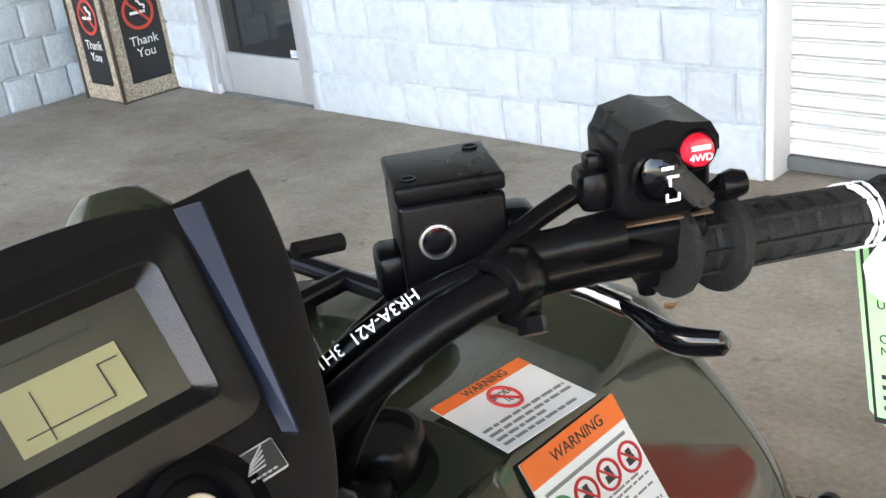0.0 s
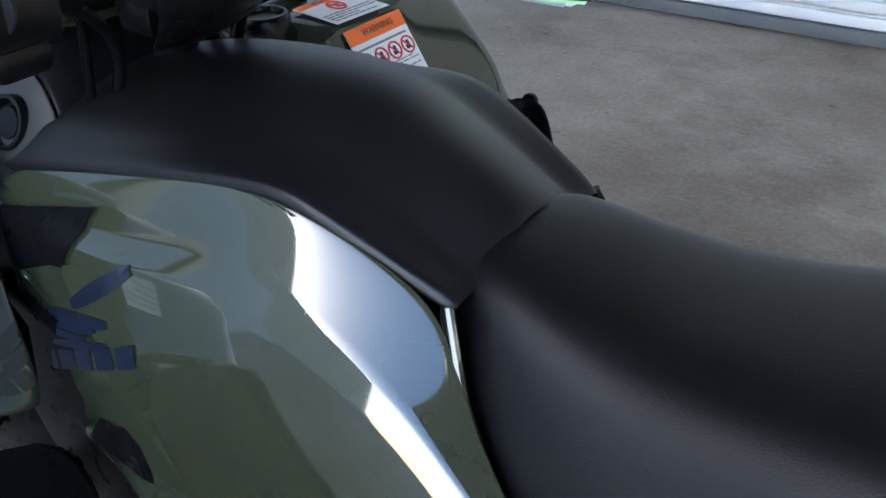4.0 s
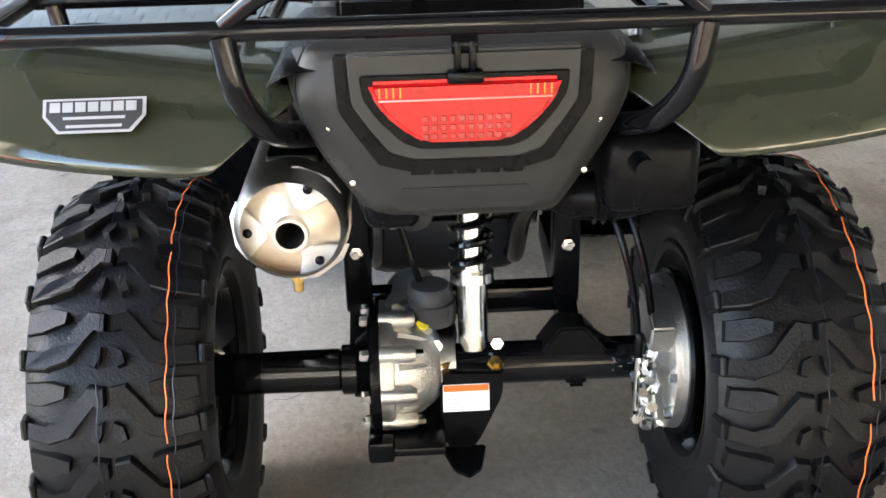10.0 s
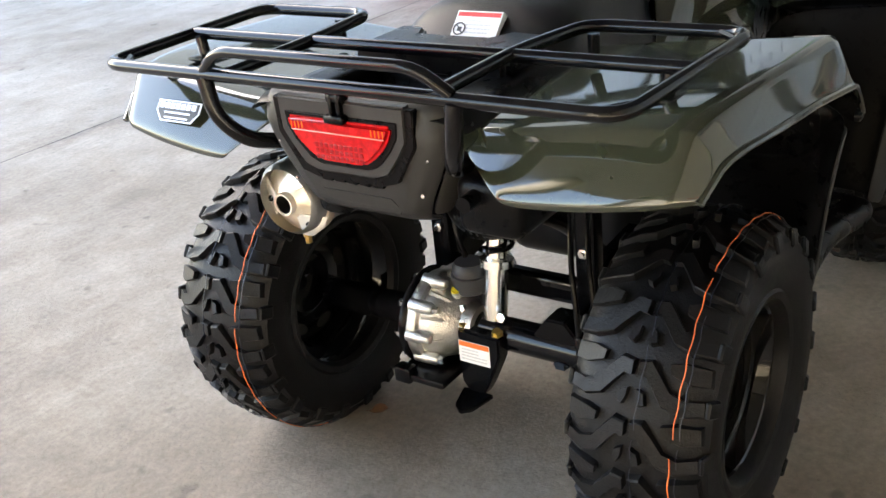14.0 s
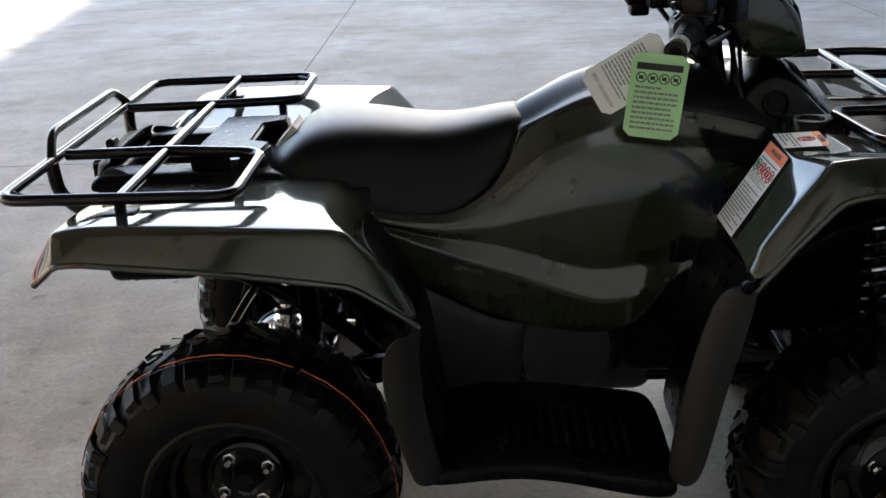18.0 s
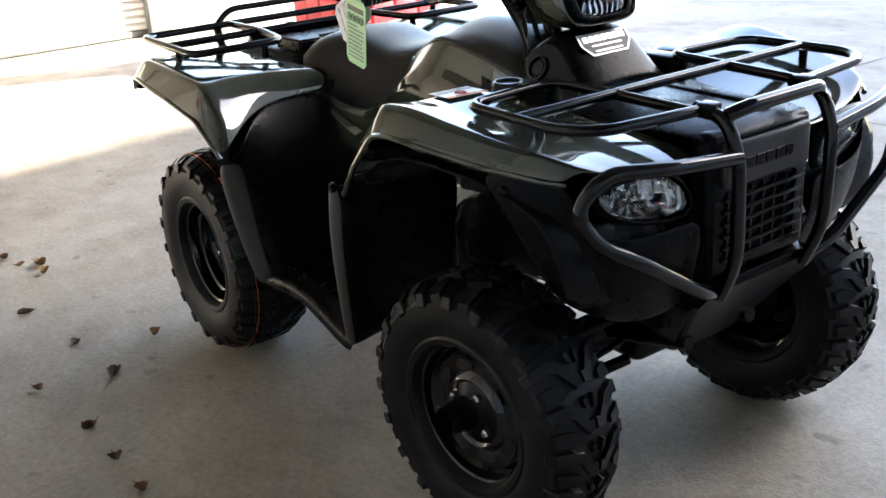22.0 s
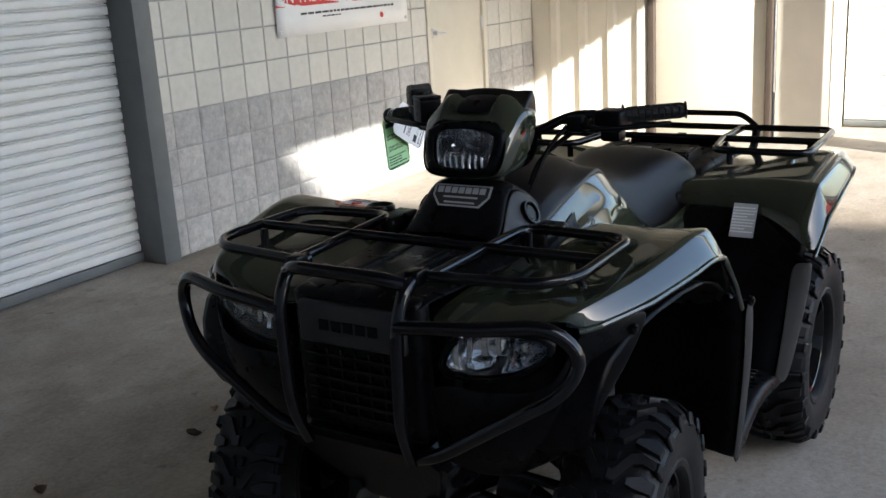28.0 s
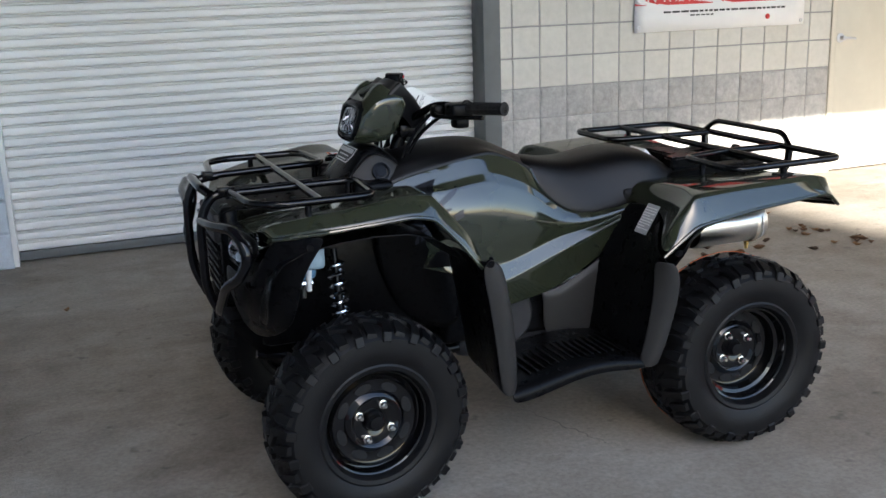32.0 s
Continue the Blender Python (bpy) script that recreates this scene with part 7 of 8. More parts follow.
lines(m, text_rows(0.066, -0.021, 0.008, 4, 12), 0.0014, 0.0016, material("pale_ink", (0.55, 0.55, 0.55), 0.5), "label_text", lab)
m = sheet(0, 0, (-0.268, 0.400, 0.768), (0, 1, 0), (-0.52, 0, 0.85))
lab = slab(m, -0.034, 0.034, -0.050, 0.050, 0.004, 0.0055, material("silver_label", (0.45, 0.45, 0.46), 0.35, 0.3, vary=0.05), "spec_label", quad, "silver-grey specification label", 0.0004)
lines(m, text_rows(0.072, -0.04, 0.04, 9, 13), 0.0055, 0.0058, white_card, "label_text", lab)
# tall tyre label inside the left front fender
m = sheet(0, 0, (0.437, 0.34, 0.849), (0, -1, 0), (0.535, 0, 0.845))
lab = slab(m, -0.032, 0.032, -0.02, 0.05, 0.006, 0.0072, white_card, "tyre_label", quad, "white tyre pressure label", 0.0004)
lines(m, text_rows(0.064, -0.016, 0.046, 6, 15), 0.0072, 0.0074, material("pale_ink_2", (0.5, 0.5, 0.5), 0.5), "label_text", lab)


# wing-shaped mark with a bar below, laid on each side panel
def wing_mark(s):
    shell = side_panels[s].evaluated_get(bpy.context.evaluated_depsgraph_get())

    def lay_on(bm, lift=0.0016):
        for v in bm.verts:
            hit, place, normal, _ = shell.ray_cast(Vector((v.co.x, s * 0.5, v.co.z)), Vector((0, -s, 0)))
            v.co = place + normal * (lift if normal.y * s > 0 else -lift) if hit else Vector((v.co.x, s * 0.22, v.co.z))
        return bm

    # one long upper feather over shorter ones, and a row of bars
    for a, b, w in (((0.385, 0.832), (0.300, 0.892), 0.017), ((0.432, 0.808), (0.328, 0.832), 0.013), ((0.456, 0.790), (0.350, 0.818), 0.011), ((0.452, 0.779), (0.369, 0.802), 0.009), ((0.436, 0.770), (0.331, 0.809), 0.009)):
        bm = bmesh.new()
        a, b = Vector((a[0], 0, a[1])), Vector((b[0], 0, b[1]))
        side = Vector((0, 1, 0)).cross(b - a).normalized() * w
        grid(bm, [[a.lerp(b, u / 8) + side * v * math.sin(math.pi * (0.12 + 0.76 * u / 8)) ** 0.6 for u in range(9)] for v in (-0.5, 0.0, 0.5)])
        part("mark_feather", lay_on(bm), blue_ink, quad, smooth=False)
    for k in range(5):
        bm = bmesh.new()
        x0, z0 = 0.468 - k * 0.0375, 0.733 + k * 0.0172
        grid(bm, [[(x0 - u, 0, z0 + u * 0.46 + v) for u in (0.0, 0.010, 0.020, 0.030)] for v in (-0.012, 0.0, 0.012)])
        part("mark_bar", lay_on(bm), blue_ink, quad, smooth=False)
    # dark sheet at the panel's front end, standing for the shaded intake hollow
    bm = bmesh.new()
    grid(bm, [[Vector((0.515, 0, 0.889)).lerp(Vector((0.366, 0, 0.925)), u / 8).lerp(Vector((0.485, 0, 0.832)).lerp(Vector((0.405 if u < 8 else 0.393, 0, 0.867)), u / 8), v / 6) for u in range(9)] for v in range(7)])
    part("intake_shade", lay_on(bm, 0.004), black_matt, quad, "dark sheet standing for the shaded intake hollow", smooth=True)


wing_mark(1)
wing_mark(-1)


# ---- tags hanging from the right grip ----
def hang_tag(name, m, w, h, mat, label):
    root = thing(name, label, "hang tag")
    bm = bmesh.new()
    c = 0.012
    prism(bm, [(-w / 2 + c, h / 2), (w / 2 - c, h / 2), (w / 2, h / 2 - c), (w / 2, -h / 2 + c), (w / 2 - c, -h / 2), (-w / 2 + c, -h / 2), (-w / 2, -h / 2 + c), (-w / 2, h / 2 - c)], "z", -0.0008, 0.0008)
    bmesh.ops.transform(bm, matrix=m, verts=bm.verts)
    part("card", bm, mat, root, smooth=False)
    return root


# white specification tag, swung towards the seat; green warning tag hanging straight
m_white = sheet(0, 0, (0.193, -0.402, 1.0875), (-0.045, 0.006, 0.08), (0.13, 0.0, 0.075))
tag = hang_tag("price_tag", m_white, 0.092, 0.152, white_card, "white printed specification tag hanging from the grip")
for flip_ in (0, 180):
    mm = m_white @ pose(0, 0, 0, 0, flip_, 0)
    words(mm, "BEST ON EARTH", 0, -0.055, 0.0095, black_ink, "tag_text", tag, 0.0012)
    if not flip_:
        words(mm, "FOUR STROKE WITH SFI\nNORMALIZED EMISSION\nRATE (NER) = 3.7", -0.030, 0.002, 0.0062, blue_ink, "tag_text", tag, 0.0012, "LEFT")
        lines(mm, [(-0.030, 0.028, 0.021, 0.0255)], 0.0008, 0.0011, blue_ink, "tag_bar", tag)
        lines(mm, [(-0.036, -0.016, -0.042, -0.026)], 0.0008, 0.0012, black_ink, "tag_square", tag)
        lines(mm, [(-0.014, 0.040, -0.0345, -0.0338), (-0.014, 0.040, -0.042, -0.0413), (-0.042, 0.042, -0.067, -0.0645)], 0.0008, 0.0011, blue_ink, "tag_rule", tag)
        bm = bmesh.new()
        for k in range(6):
            prism(bm, [(-0.014 + k * 0.0012, 0.036 + k * 0.0016), (-0.012 + k * 0.0012, 0.0355 + k * 0.0016), (0.008 + k * 0.0006, 0.041 + k * 0.0048), (0.006 + k * 0.0006, 0.0435 + k * 0.0048)], "z", 0.0008, 0.0012)
        bmesh.ops.transform(bm, matrix=mm, verts=bm.verts)
        part("tag_mark", bm, blue_ink, tag, smooth=False)
    else:
        lines(mm, text_rows(0.085, -0.040, 0.045, 13, 21), 0.0008, 0.0011, grey_ink, "tag_bar", tag)
m_green = sheet(0, 0, (0.236, -0.424, 1.050), (0.98, -0.10, -0.12), (0.037, 0.0, 0.145))
tag = hang_tag("warning_tag", m_green, 0.098, 0.150, green_card, "pale green warning tag hanging from the grip")
for flip_ in (0, 180):
    mm = m_green @ pose(0, 0, 0, 0, flip_, 0)
    lines(mm, [(-0.040, 0.040, 0.046, 0.058)], 0.0008, 0.0011, black_ink, "tag_heading", tag)
    if flip_:
        words(mm, "NO ONE\nUNDER 16", -0.038, 0.018, 0.0085, black_ink, "tag_text", tag, 0.0012, "LEFT")
        words(mm, "OPERATOR ONLY\nNO PASSENGERS", -0.038, -0.014, 0.0085, black_ink, "tag_text", tag, 0.0012, "LEFT")
        lines(mm, text_rows(0.086, -0.064, -0.034, 4, 23) + [(-0.046, -0.044, -0.07, 0.058), (0.044, 0.046, -0.07, 0.058), (-0.046, 0.046, -0.071, -0.067)], 0.0008, 0.0010, black_ink, "tag_bar", tag)
    else:
        for k in range(4):
            ban_ring(mm, -0.030 + k * 0.020, 0.032, 0.0085, 0.0011, tag, black_ink)
            lines(mm, [(-0.034 + k * 0.020, -0.026 + k * 0.020, 0.029, 0.035)], 0.0008, 0.0010, black_ink, "pictogram", tag)
        lines(mm, text_rows(0.086, -0.064, 0.018, 9, 24), 0.0008, 0.0010, grey_ink, "tag_bar", tag)
print_r, print_n = Vector((0.018, 0.040, -0.019)).normalized(), Vector((-0.337, 0.27, 0.217)).normalized()
words(sheet(0, 0, Vector((0.3955, -0.1255, 1.148)) + print_n * 0.0092, print_r, print_n.cross(print_r)), "HR3A-A21  3H1", 0, 0, 0.0085, white_card, "cable_print", quad, 0.001)
words(DRIVE_TEXT[0], "4WD", 0.013, 0.0112, 0.0060, white_card, "button_text", DRIVE_TEXT[1], 0.0112)
tie = thing("cable_tie", "white plastic ties looped round the grip", "cable tie")
d = (Vector(BAR[8]) - Vector(BAR[7])).normalized()
for k in range(3):
    bm = bmesh.new()
    c = Vector(BAR[8]) - d * (0.022 + 0.007 * k)
    side = d.orthogonal().normalized()
    up2 = d.cross(side)
    tube(bm, [c + (side * math.cos(2 * math.pi * j / 18) + up2 * math.sin(2 * math.pi * j / 18)) * 0.0185 + d * 0.004 * math.sin(2 * math.pi * j / 18 + k) for j in range(18)], 0.0013, 0, 5, True)
    part("loop", bm, white_card, tie)


# ---- glass door ----
DY = -3.15
root = thing("door_1", "closed aluminium glass door with a metal kick panel", "door", (4.22, DY, 0), kind="structure")
bm = bmesh.new()
for lo, hi in (((0.0, -0.06, 0.0), (0.05, 0.045, 2.12)), ((0.90, -0.06, 0.0), (0.98, 0.045, 2.12)), ((0.05, -0.06, 2.06), (0.90, 0.045, 2.12))):
    box(bm, lo, hi, 0.004)
part("door_frame", bm, alu, root, "pale aluminium frame")
bm = bmesh.new()
box(bm, (0.055, -0.03, 0.012), (0.155, 0.015, 2.055), 0.003)
box(bm, (0.81, -0.03, 0.012), (0.895, 0.015, 2.055), 0.003)
box(bm, (0.155, -0.03, 1.95), (0.81, 0.015, 2.055), 0.003)
part("door_stile", bm, alu, root)
bm = bmesh.new()
box(bm, (0.155, -0.03, 0.012), (0.81, 0.010, 0.245), 0.004)
part("kick_panel", bm, alu, root, "blue-grey metal kick panel")
bm = bmesh.new()
box(bm, (0.157, -0.015, 0.247), (0.808, -0.008, 1.948))
part("door_glass", bm, dark_glass, root, "dark reflecting glass", smooth=False)
bm = bmesh.new()
box(bm, (0.050, -0.02, 0.0), (0.90, 0.03, 0.010), 0.002)
part("threshold", bm, steel_grey, root)
bm = bmesh.new()
box(bm, (0.165, -0.007, 0.252), (0.235, -0.004, 0.292))
tagged(part("sticker", bm, white_card, root, smooth=False), "small white sticker on the glass")
bm = bmesh.new()
for k in range(3):
    box(bm, (0.172, -0.004, 0.262 + k * 0.009), (0.228 - 0.012 * k, -0.003, 0.266 + k * 0.009))
part("sticker_print", bm, material("pale_blue_ink", (0.25, 0.42, 0.62), 0.5), root, smooth=False)
bm = bmesh.new()
lathe(bm, [(0.0, 0.0), (0.02, 0.0), (0.02, 0.05), (0.0, 0.055)], "z", 14, (0.895, 0.035, 0.012))
part("hinge", bm, alu, root)
bm = bmesh.new()
tube(bm, [(0.11, 0.015, 0.92), (0.11, 0.06, 0.95), (0.11, 0.06, 1.20), (0.11, 0.015, 1.23)], 0.011, 0.03)
part("pull_handle", bm, alu, root)

# ---- steel door in the cream wall ----
root = thing("door_2", "closed cream steel door with a round lever lock", "door", (-5.0, -3.13, 0), kind="structure")
bm = bmesh.new()
box(bm, (0.05, -0.03, 0.012), (0.85, 0.012, 2.05), 0.004)
part("door_leaf", bm, cream_paint, root)
bm = bmesh.new()
for lo, hi in (((0.0, -0.1, 0.0), (0.05, 0.035, 2.10)), ((0.85, -0.1, 0.0), (0.90, 0.035, 2.10)), ((0.05, -0.1, 2.05), (0.85, 0.035, 2.10))):
    box(bm, lo, hi, 0.004)
part("door_frame", bm, cream_paint, root)
for z in (0.25, 1.05, 1.85):
    bm = bmesh.new()
    lathe(bm, [(0.0, -0.05), (0.009, -0.05), (0.009, 0.05), (0.0, 0.05)], "z", 10, (0.05, 0.02, z))
    part("hinge", bm, alu, root)
knob_at("lock_rose", (0.795, 0.012, 1.02), [(0.036, 0.0), (0.034, 0.008), (0.018, 0.012), (0.016, 0.05), (0.0, 0.052)], alu, root, (0, 1, 0), 24)
bm = bmesh.new()
tube(bm, [(0.795, 0.055, 1.02), (0.77, 0.062, 1.02), (0.69, 0.06, 1.012)], [0.011, 0.010, 0.008], 0)
part("lever", bm, alu, root)

# ---- banner on the wall ----
banner = thing("banner", "white and red printed vinyl banner hung on the block wall", "banner", (-3.82, -3.092, 1.14))
banner_white = material("white_vinyl", (0.78, 0.78, 0.77), 0.45, vary=0.03, scale=6)
banner_red = material("red_vinyl", (0.55, 0.02, 0.02), 0.4, vary=0.05, scale=6)
bm = bmesh.new()
grid(bm, [[(1.44 * i / 16, 0.006 + 0.004 * math.sin(i * 1.1) + 0.002 * math.sin(j * 2.0 + i), 0.62 * j / 6) for i in range(17)] for j in range(7)])
panel_sheet = part("sheet", bm, banner_white, banner)
panel_sheet.modifiers.new("thickness", "SOLIDIFY").thickness = 0.002
bm = bmesh.new()
grid(bm, [[(1.44 * i / 16, 0.0085 + 0.004 * math.sin(i * 1.1) + 0.002 * math.sin(j * 2.0 + i), 0.62 * j / 6) for i in range(17)] for j in (1.75, 3, 4, 5, 5.7)])
part("red_band", bm, banner_red, banner, "red printed band")
BM = Matrix(((-1, 0, 0, 0), (0, 0, 1, 0.0), (0, 1, 0, 0), (0, 0, 0, 1)))
BM.translation = Vector((-3.82, -3.092, 1.14))
BW = Matrix(((-1, 0, 0, 1.44), (0, 0, 1, 0.017), (0, 1, 0, 0), (0, 0, 0, 1)))
words(BW, "ON THE ROAD", 0.36, 0.235, 0.105, banner_white, "lettering", banner)
bm = bmesh.new()
for x, w in ((0.04, 0.05), (0.115, 0.08), (0.21, 0.16), (0.40, 0.20), (0.64, 0.05)):
    box(bm, (x, 0.015, 0.205), (x + w, 0.017, 0.268))
part("lettering_bar", bm, banner_white, banner, smooth=False)
bm = bmesh.new()
random.seed(4)
x = 0.18
while x < 1.20:
    w = random.uniform(0.02, 0.07)
    box(bm, (x, 0.0135, 0.125), (x + w, 0.0148, 0.138))
    x += w + 0.012
x = 0.80
while x < 0.98:
    w = random.uniform(0.02, 0.04)
    box(bm, (x, 0.0135, 0.100), (x + w, 0.0148, 0.109))
    x += w + 0.010
part("small_print", bm, black_ink, banner, smooth=False)
bm = bmesh.new()
lathe(bm, [(0.0, 0.0), (0.02, 0.0), (0.018, 0.002), (0.0, 0.002)], "y", 14, (0.33, 0.0135, 0.07))
part("red_mark", bm, banner_red, banner)
for x in (0.03, 1.41):
    for z in (0.03, 0.59):
        knob_at("grommet", (x, 0.012, z), [(0.006, 0.0), (0.007, 0.003), (0.013, 0.003), (0.014, 0.0)], alu, banner, (0, 1, 0), 16)

# ---- waste bin in the corner ----
bin_thing = thing("waste_bin", "square pebble-finish waste bin with dark no-smoking panels", "waste bin", (5.75, -2.935, 0))
sign_black = material("sign_black", (0.012, 0.012, 0.013), 0.45, vary=0.1)
sign_red = material("sign_red", (0.50, 0.05, 0.03), 0.45)
hw = 0.215
bm = bmesh.new()
box(bm, (-hw + 0.012, -hw + 0.012, 0.01), (hw - 0.012, hw - 0.012, 0.92))
part("body", bm, sign_black, bin_thing, smooth=False)
for sx in (1, -1):
    for sy in (1, -1):
        bm = bmesh.new()
        box(bm, (sx * hw - 0.010, sy * hw - 0.010, 0.0), (sx * hw + 0.010, sy * hw + 0.010, 0.94), 0.003)
        part("corner_post", bm, bronze, bin_thing, "dark bronze corner edge")
bm = bmesh.new()
box(bm, (-hw, -hw, 0.0), (hw, hw, 0.012), 0.002)
part("base", bm, bronze, bin_thing)
bm = bmesh.new()
box(bm, (-hw - 0.02, -hw - 0.02, 0.94), (hw + 0.02, hw + 0.02, 0.97), 0.008)
box(bm, (-hw + 0.04, -hw + 0.04, 0.97), (hw - 0.04, hw - 0.04, 1.0), 0.01)
part("lid", bm, bronze, bin_thing)
for k in range(4):
    m = Matrix.Rotation(k * math.pi / 2, 4, "Z")
    bm = bmesh.new()
    for lo, hi in (((-hw + 0.01, hw - 0.012, 0.012), (-0.135, hw, 0.94)), ((0.135, hw - 0.012, 0.012), (hw - 0.01, hw, 0.94)), ((-0.135, hw - 0.012, 0.012), (0.135, hw, 0.10)), ((-0.135, hw - 0.012, 0.88), (0.135, hw, 0.94))):
        box(bm, lo, hi)
    bmesh.ops.transform(bm, matrix=m, verts=bm.verts)
    part("pebble_panel", bm, pebble, bin_thing, "tan pebble aggregate surround", smooth=False)
    if k > 1:
        continue
    bm = bmesh.new()
    box(bm, (-0.134, hw - 0.012, 0.101), (0.134, hw - 0.004, 0.879))
    bmesh.ops.transform(bm, matrix=m, verts=bm.verts)
    sign = part("sign_panel", bm, sign_black, bin_thing, "dark sign panel with white words", smooth=False)
    pm = m @ Matrix(((-1, 0, 0, 0), (0, 0, 1, hw - 0.004), (0, 1, 0, 0), (0, 0, 0, 1)))
    words(pm, "Thank", 0, 0.335, 0.075, white_card, "lettering", bin_thing, 0.001)
    words(pm, "You", 0, 0.265, 0.075, white_card, "lettering", bin_thing, 0.001)
    bm = bmesh.new()
    pts = [(0.095 * math.cos(2 * math.pi * j / 28), 0.50 + 0.095 * math.sin(2 * math.pi * j / 28), 0.0) for j in range(28)]
    tube(bm, pts, 0.010, 0, 6, True, flat=1.0)
    tube(bm, [(-0.066, 0.566, 0.0), (0.066, 0.434, 0.0)], 0.009, 0, 6)
    bmesh.ops.transform(bm, matrix=pm @ Matrix.Diagonal((1, 1, 0.3, 1)), verts=bm.verts)
    part("sign_ring", bm, sign_red, bin_thing, "red no-smoking ring")
    bm = bmesh.new()
    box(bm, (-0.055, 0.487, 0.0), (0.03, 0.503, 0.002))
    box(bm, (0.035, 0.487, 0.0), (0.045, 0.503, 0.002))
    tube(bm, [(0.04, 0.51, 0.001), (0.05, 0.53, 0.001), (0.02, 0.535, 0.001), (0.015, 0.555, 0.001), (0.0, 0.56, 0.001)], 0.006, 0.02, 6)
    bmesh.ops.transform(bm, matrix=pm, verts=bm.verts)
    part("cigarette", bm, white_card, bin_thing, smooth=False)

# ---- slab joints ----
joint_dark = material("slab_joint", (0.07, 0.065, 0.06), 0.95, vary=0.3, scale=20)
for a, b, w in (((-12.0, 2.96), (6.1, 2.99), 0.009), ((3.38, 2.99), (3.37, 12.0), 0.010), ((-1.33, 2.98), (-1.5, 30.0), 0.010), ((-6.2, 2.97), (-6.4, 30.0), 0.010)):
    d = Vector((b[0] - a[0], b[1] - a[1]))
    nrm = Vector((-d.y, d.x)).normalized() * w / 2
    bm = bmesh.new()
    rnd = random.Random(int(a[0] * 100))
    n = int(d.length / 0.12)
    rows = []
    for i in range(n + 1):
        p = Vector(a) + d * i / n
        k, o = rnd.uniform(0.6, 1.25), rnd.uniform(-0.002, 0.002)
        rows.append([(p.x - nrm.x * k + o, p.y - nrm.y * k + o, 0.002), (p.x + nrm.x * k + o, p.y + nrm.y * k + o, 0.002)])
    grid(bm, rows)
    tagged(part("slab_joint", bm, joint_dark, smooth=False), "thin dark joint in the concrete slab", "joint", kind="structure")
crack_grey = material("crack_grey", (0.10, 0.095, 0.085), 0.95)
for a, b in (((1.74, -0.50), (1.60, -0.62)), ((-0.02, -0.02), (-0.17, 0.40)), ((-1.0, 1.6), (-1.9, 2.3)), ((2.2, -1.7), (1.6, -2.4))):
    bm = bmesh.new()
    rnd = random.Random(int(a[0] * 77))
    d = Vector((b[0] - a[0], b[1] - a[1]))
    nrm = Vector((-d.y, d.x)).normalized()
    rows = []
    for i in range(19):
        p = Vector(a) + d * i / 18 + nrm * rnd.uniform(-0.012, 0.012)
        k = 0.0016 * (1 - abs(i / 9 - 1)) + 0.0004
        rows.append([(p.x - nrm.x * k, p.y - nrm.y * k, 0.002), (p.x + nrm.x * k, p.y + nrm.y * k, 0.002)])
    grid(bm, rows)
    tagged(part("crack", bm, crack_grey, smooth=False), "fine hairline crack in the concrete", "crack", kind="structure")

# ---- fallen leaves ----
leaf_mats = [material("dry_leaf_brown", (0.13, 0.062, 0.025), 0.75, vary=0.3, scale=60), material("dry_leaf_tan", (0.24, 0.13, 0.055), 0.75, vary=0.3, scale=60), material("dry_leaf_dark", (0.065, 0.038, 0.02), 0.8, vary=0.3, scale=60)]
LEAVES = [(-1.93, -1.91), (-1.45, -1.79), (-1.57, -1.73), (-1.22, -1.48), (-1.22, -1.35), (-2.34, -1.57), (-2.21, -1.47), (-1.93, -1.40), (-1.85, -1.48), (-1.95, -1.60), (-1.84, -1.28), (-1.59, -1.15), (-1.86, -1.09), (-1.55, -1.01), (-1.43, -1.18), (-1.11, -1.14), (-1.26, -0.96), (-1.88, -0.88), (-1.75, -0.85), (-1.60, -0.80), (-0.90, -0.90), (-0.67, -1.09), (-0.60, -0.88), (-0.78, -0.68),
          (-0.35, -1.36), (-0.34, -1.04), (-0.14, -1.04), (0.04, -1.04), (0.11, -1.40), (0.30, -1.31), (0.81, -1.47), (1.48, -2.09), (-0.56, 0.32), (-1.05, -0.25)]


def leaf_mesh(seed, mat):
    rnd = random.Random(seed)
    length, wide, curl = rnd.uniform(0.045, 0.075), rnd.uniform(0.013, 0.020), rnd.uniform(0.010, 0.022)
    bm = bmesh.new()
    rows = []
    for i in range(8):
        u = i / 7
        w = wide * (math.sin(math.pi * min(u * 1.05 + 0.04, 1)) ** 0.7) * rnd.uniform(0.75, 1.15)
        z = 0.006 + curl * (2 * u - 1) ** 2 * rnd.uniform(0.8, 1.1)
        rows.append([((u - 0.5) * length, k * w, z + abs(k) ** 1.5 * w * 0.9) for k in (-1.2, -0.6, 0.0, 0.6, 1.2)])
    grid(bm, rows)
    tube(bm, [(length * 0.5, 0, 0.006 + curl), (length * 0.62, 0.004, 0.010 + curl)], 0.0011, 0, 5)
    low = min(v.co.z for v in bm.verts)
    bmesh.ops.translate(bm, vec=(0, 0, 0.0006 - low), verts=bm.verts)
    return mesh_of("dry_leaf", bm, mat, True, 60)


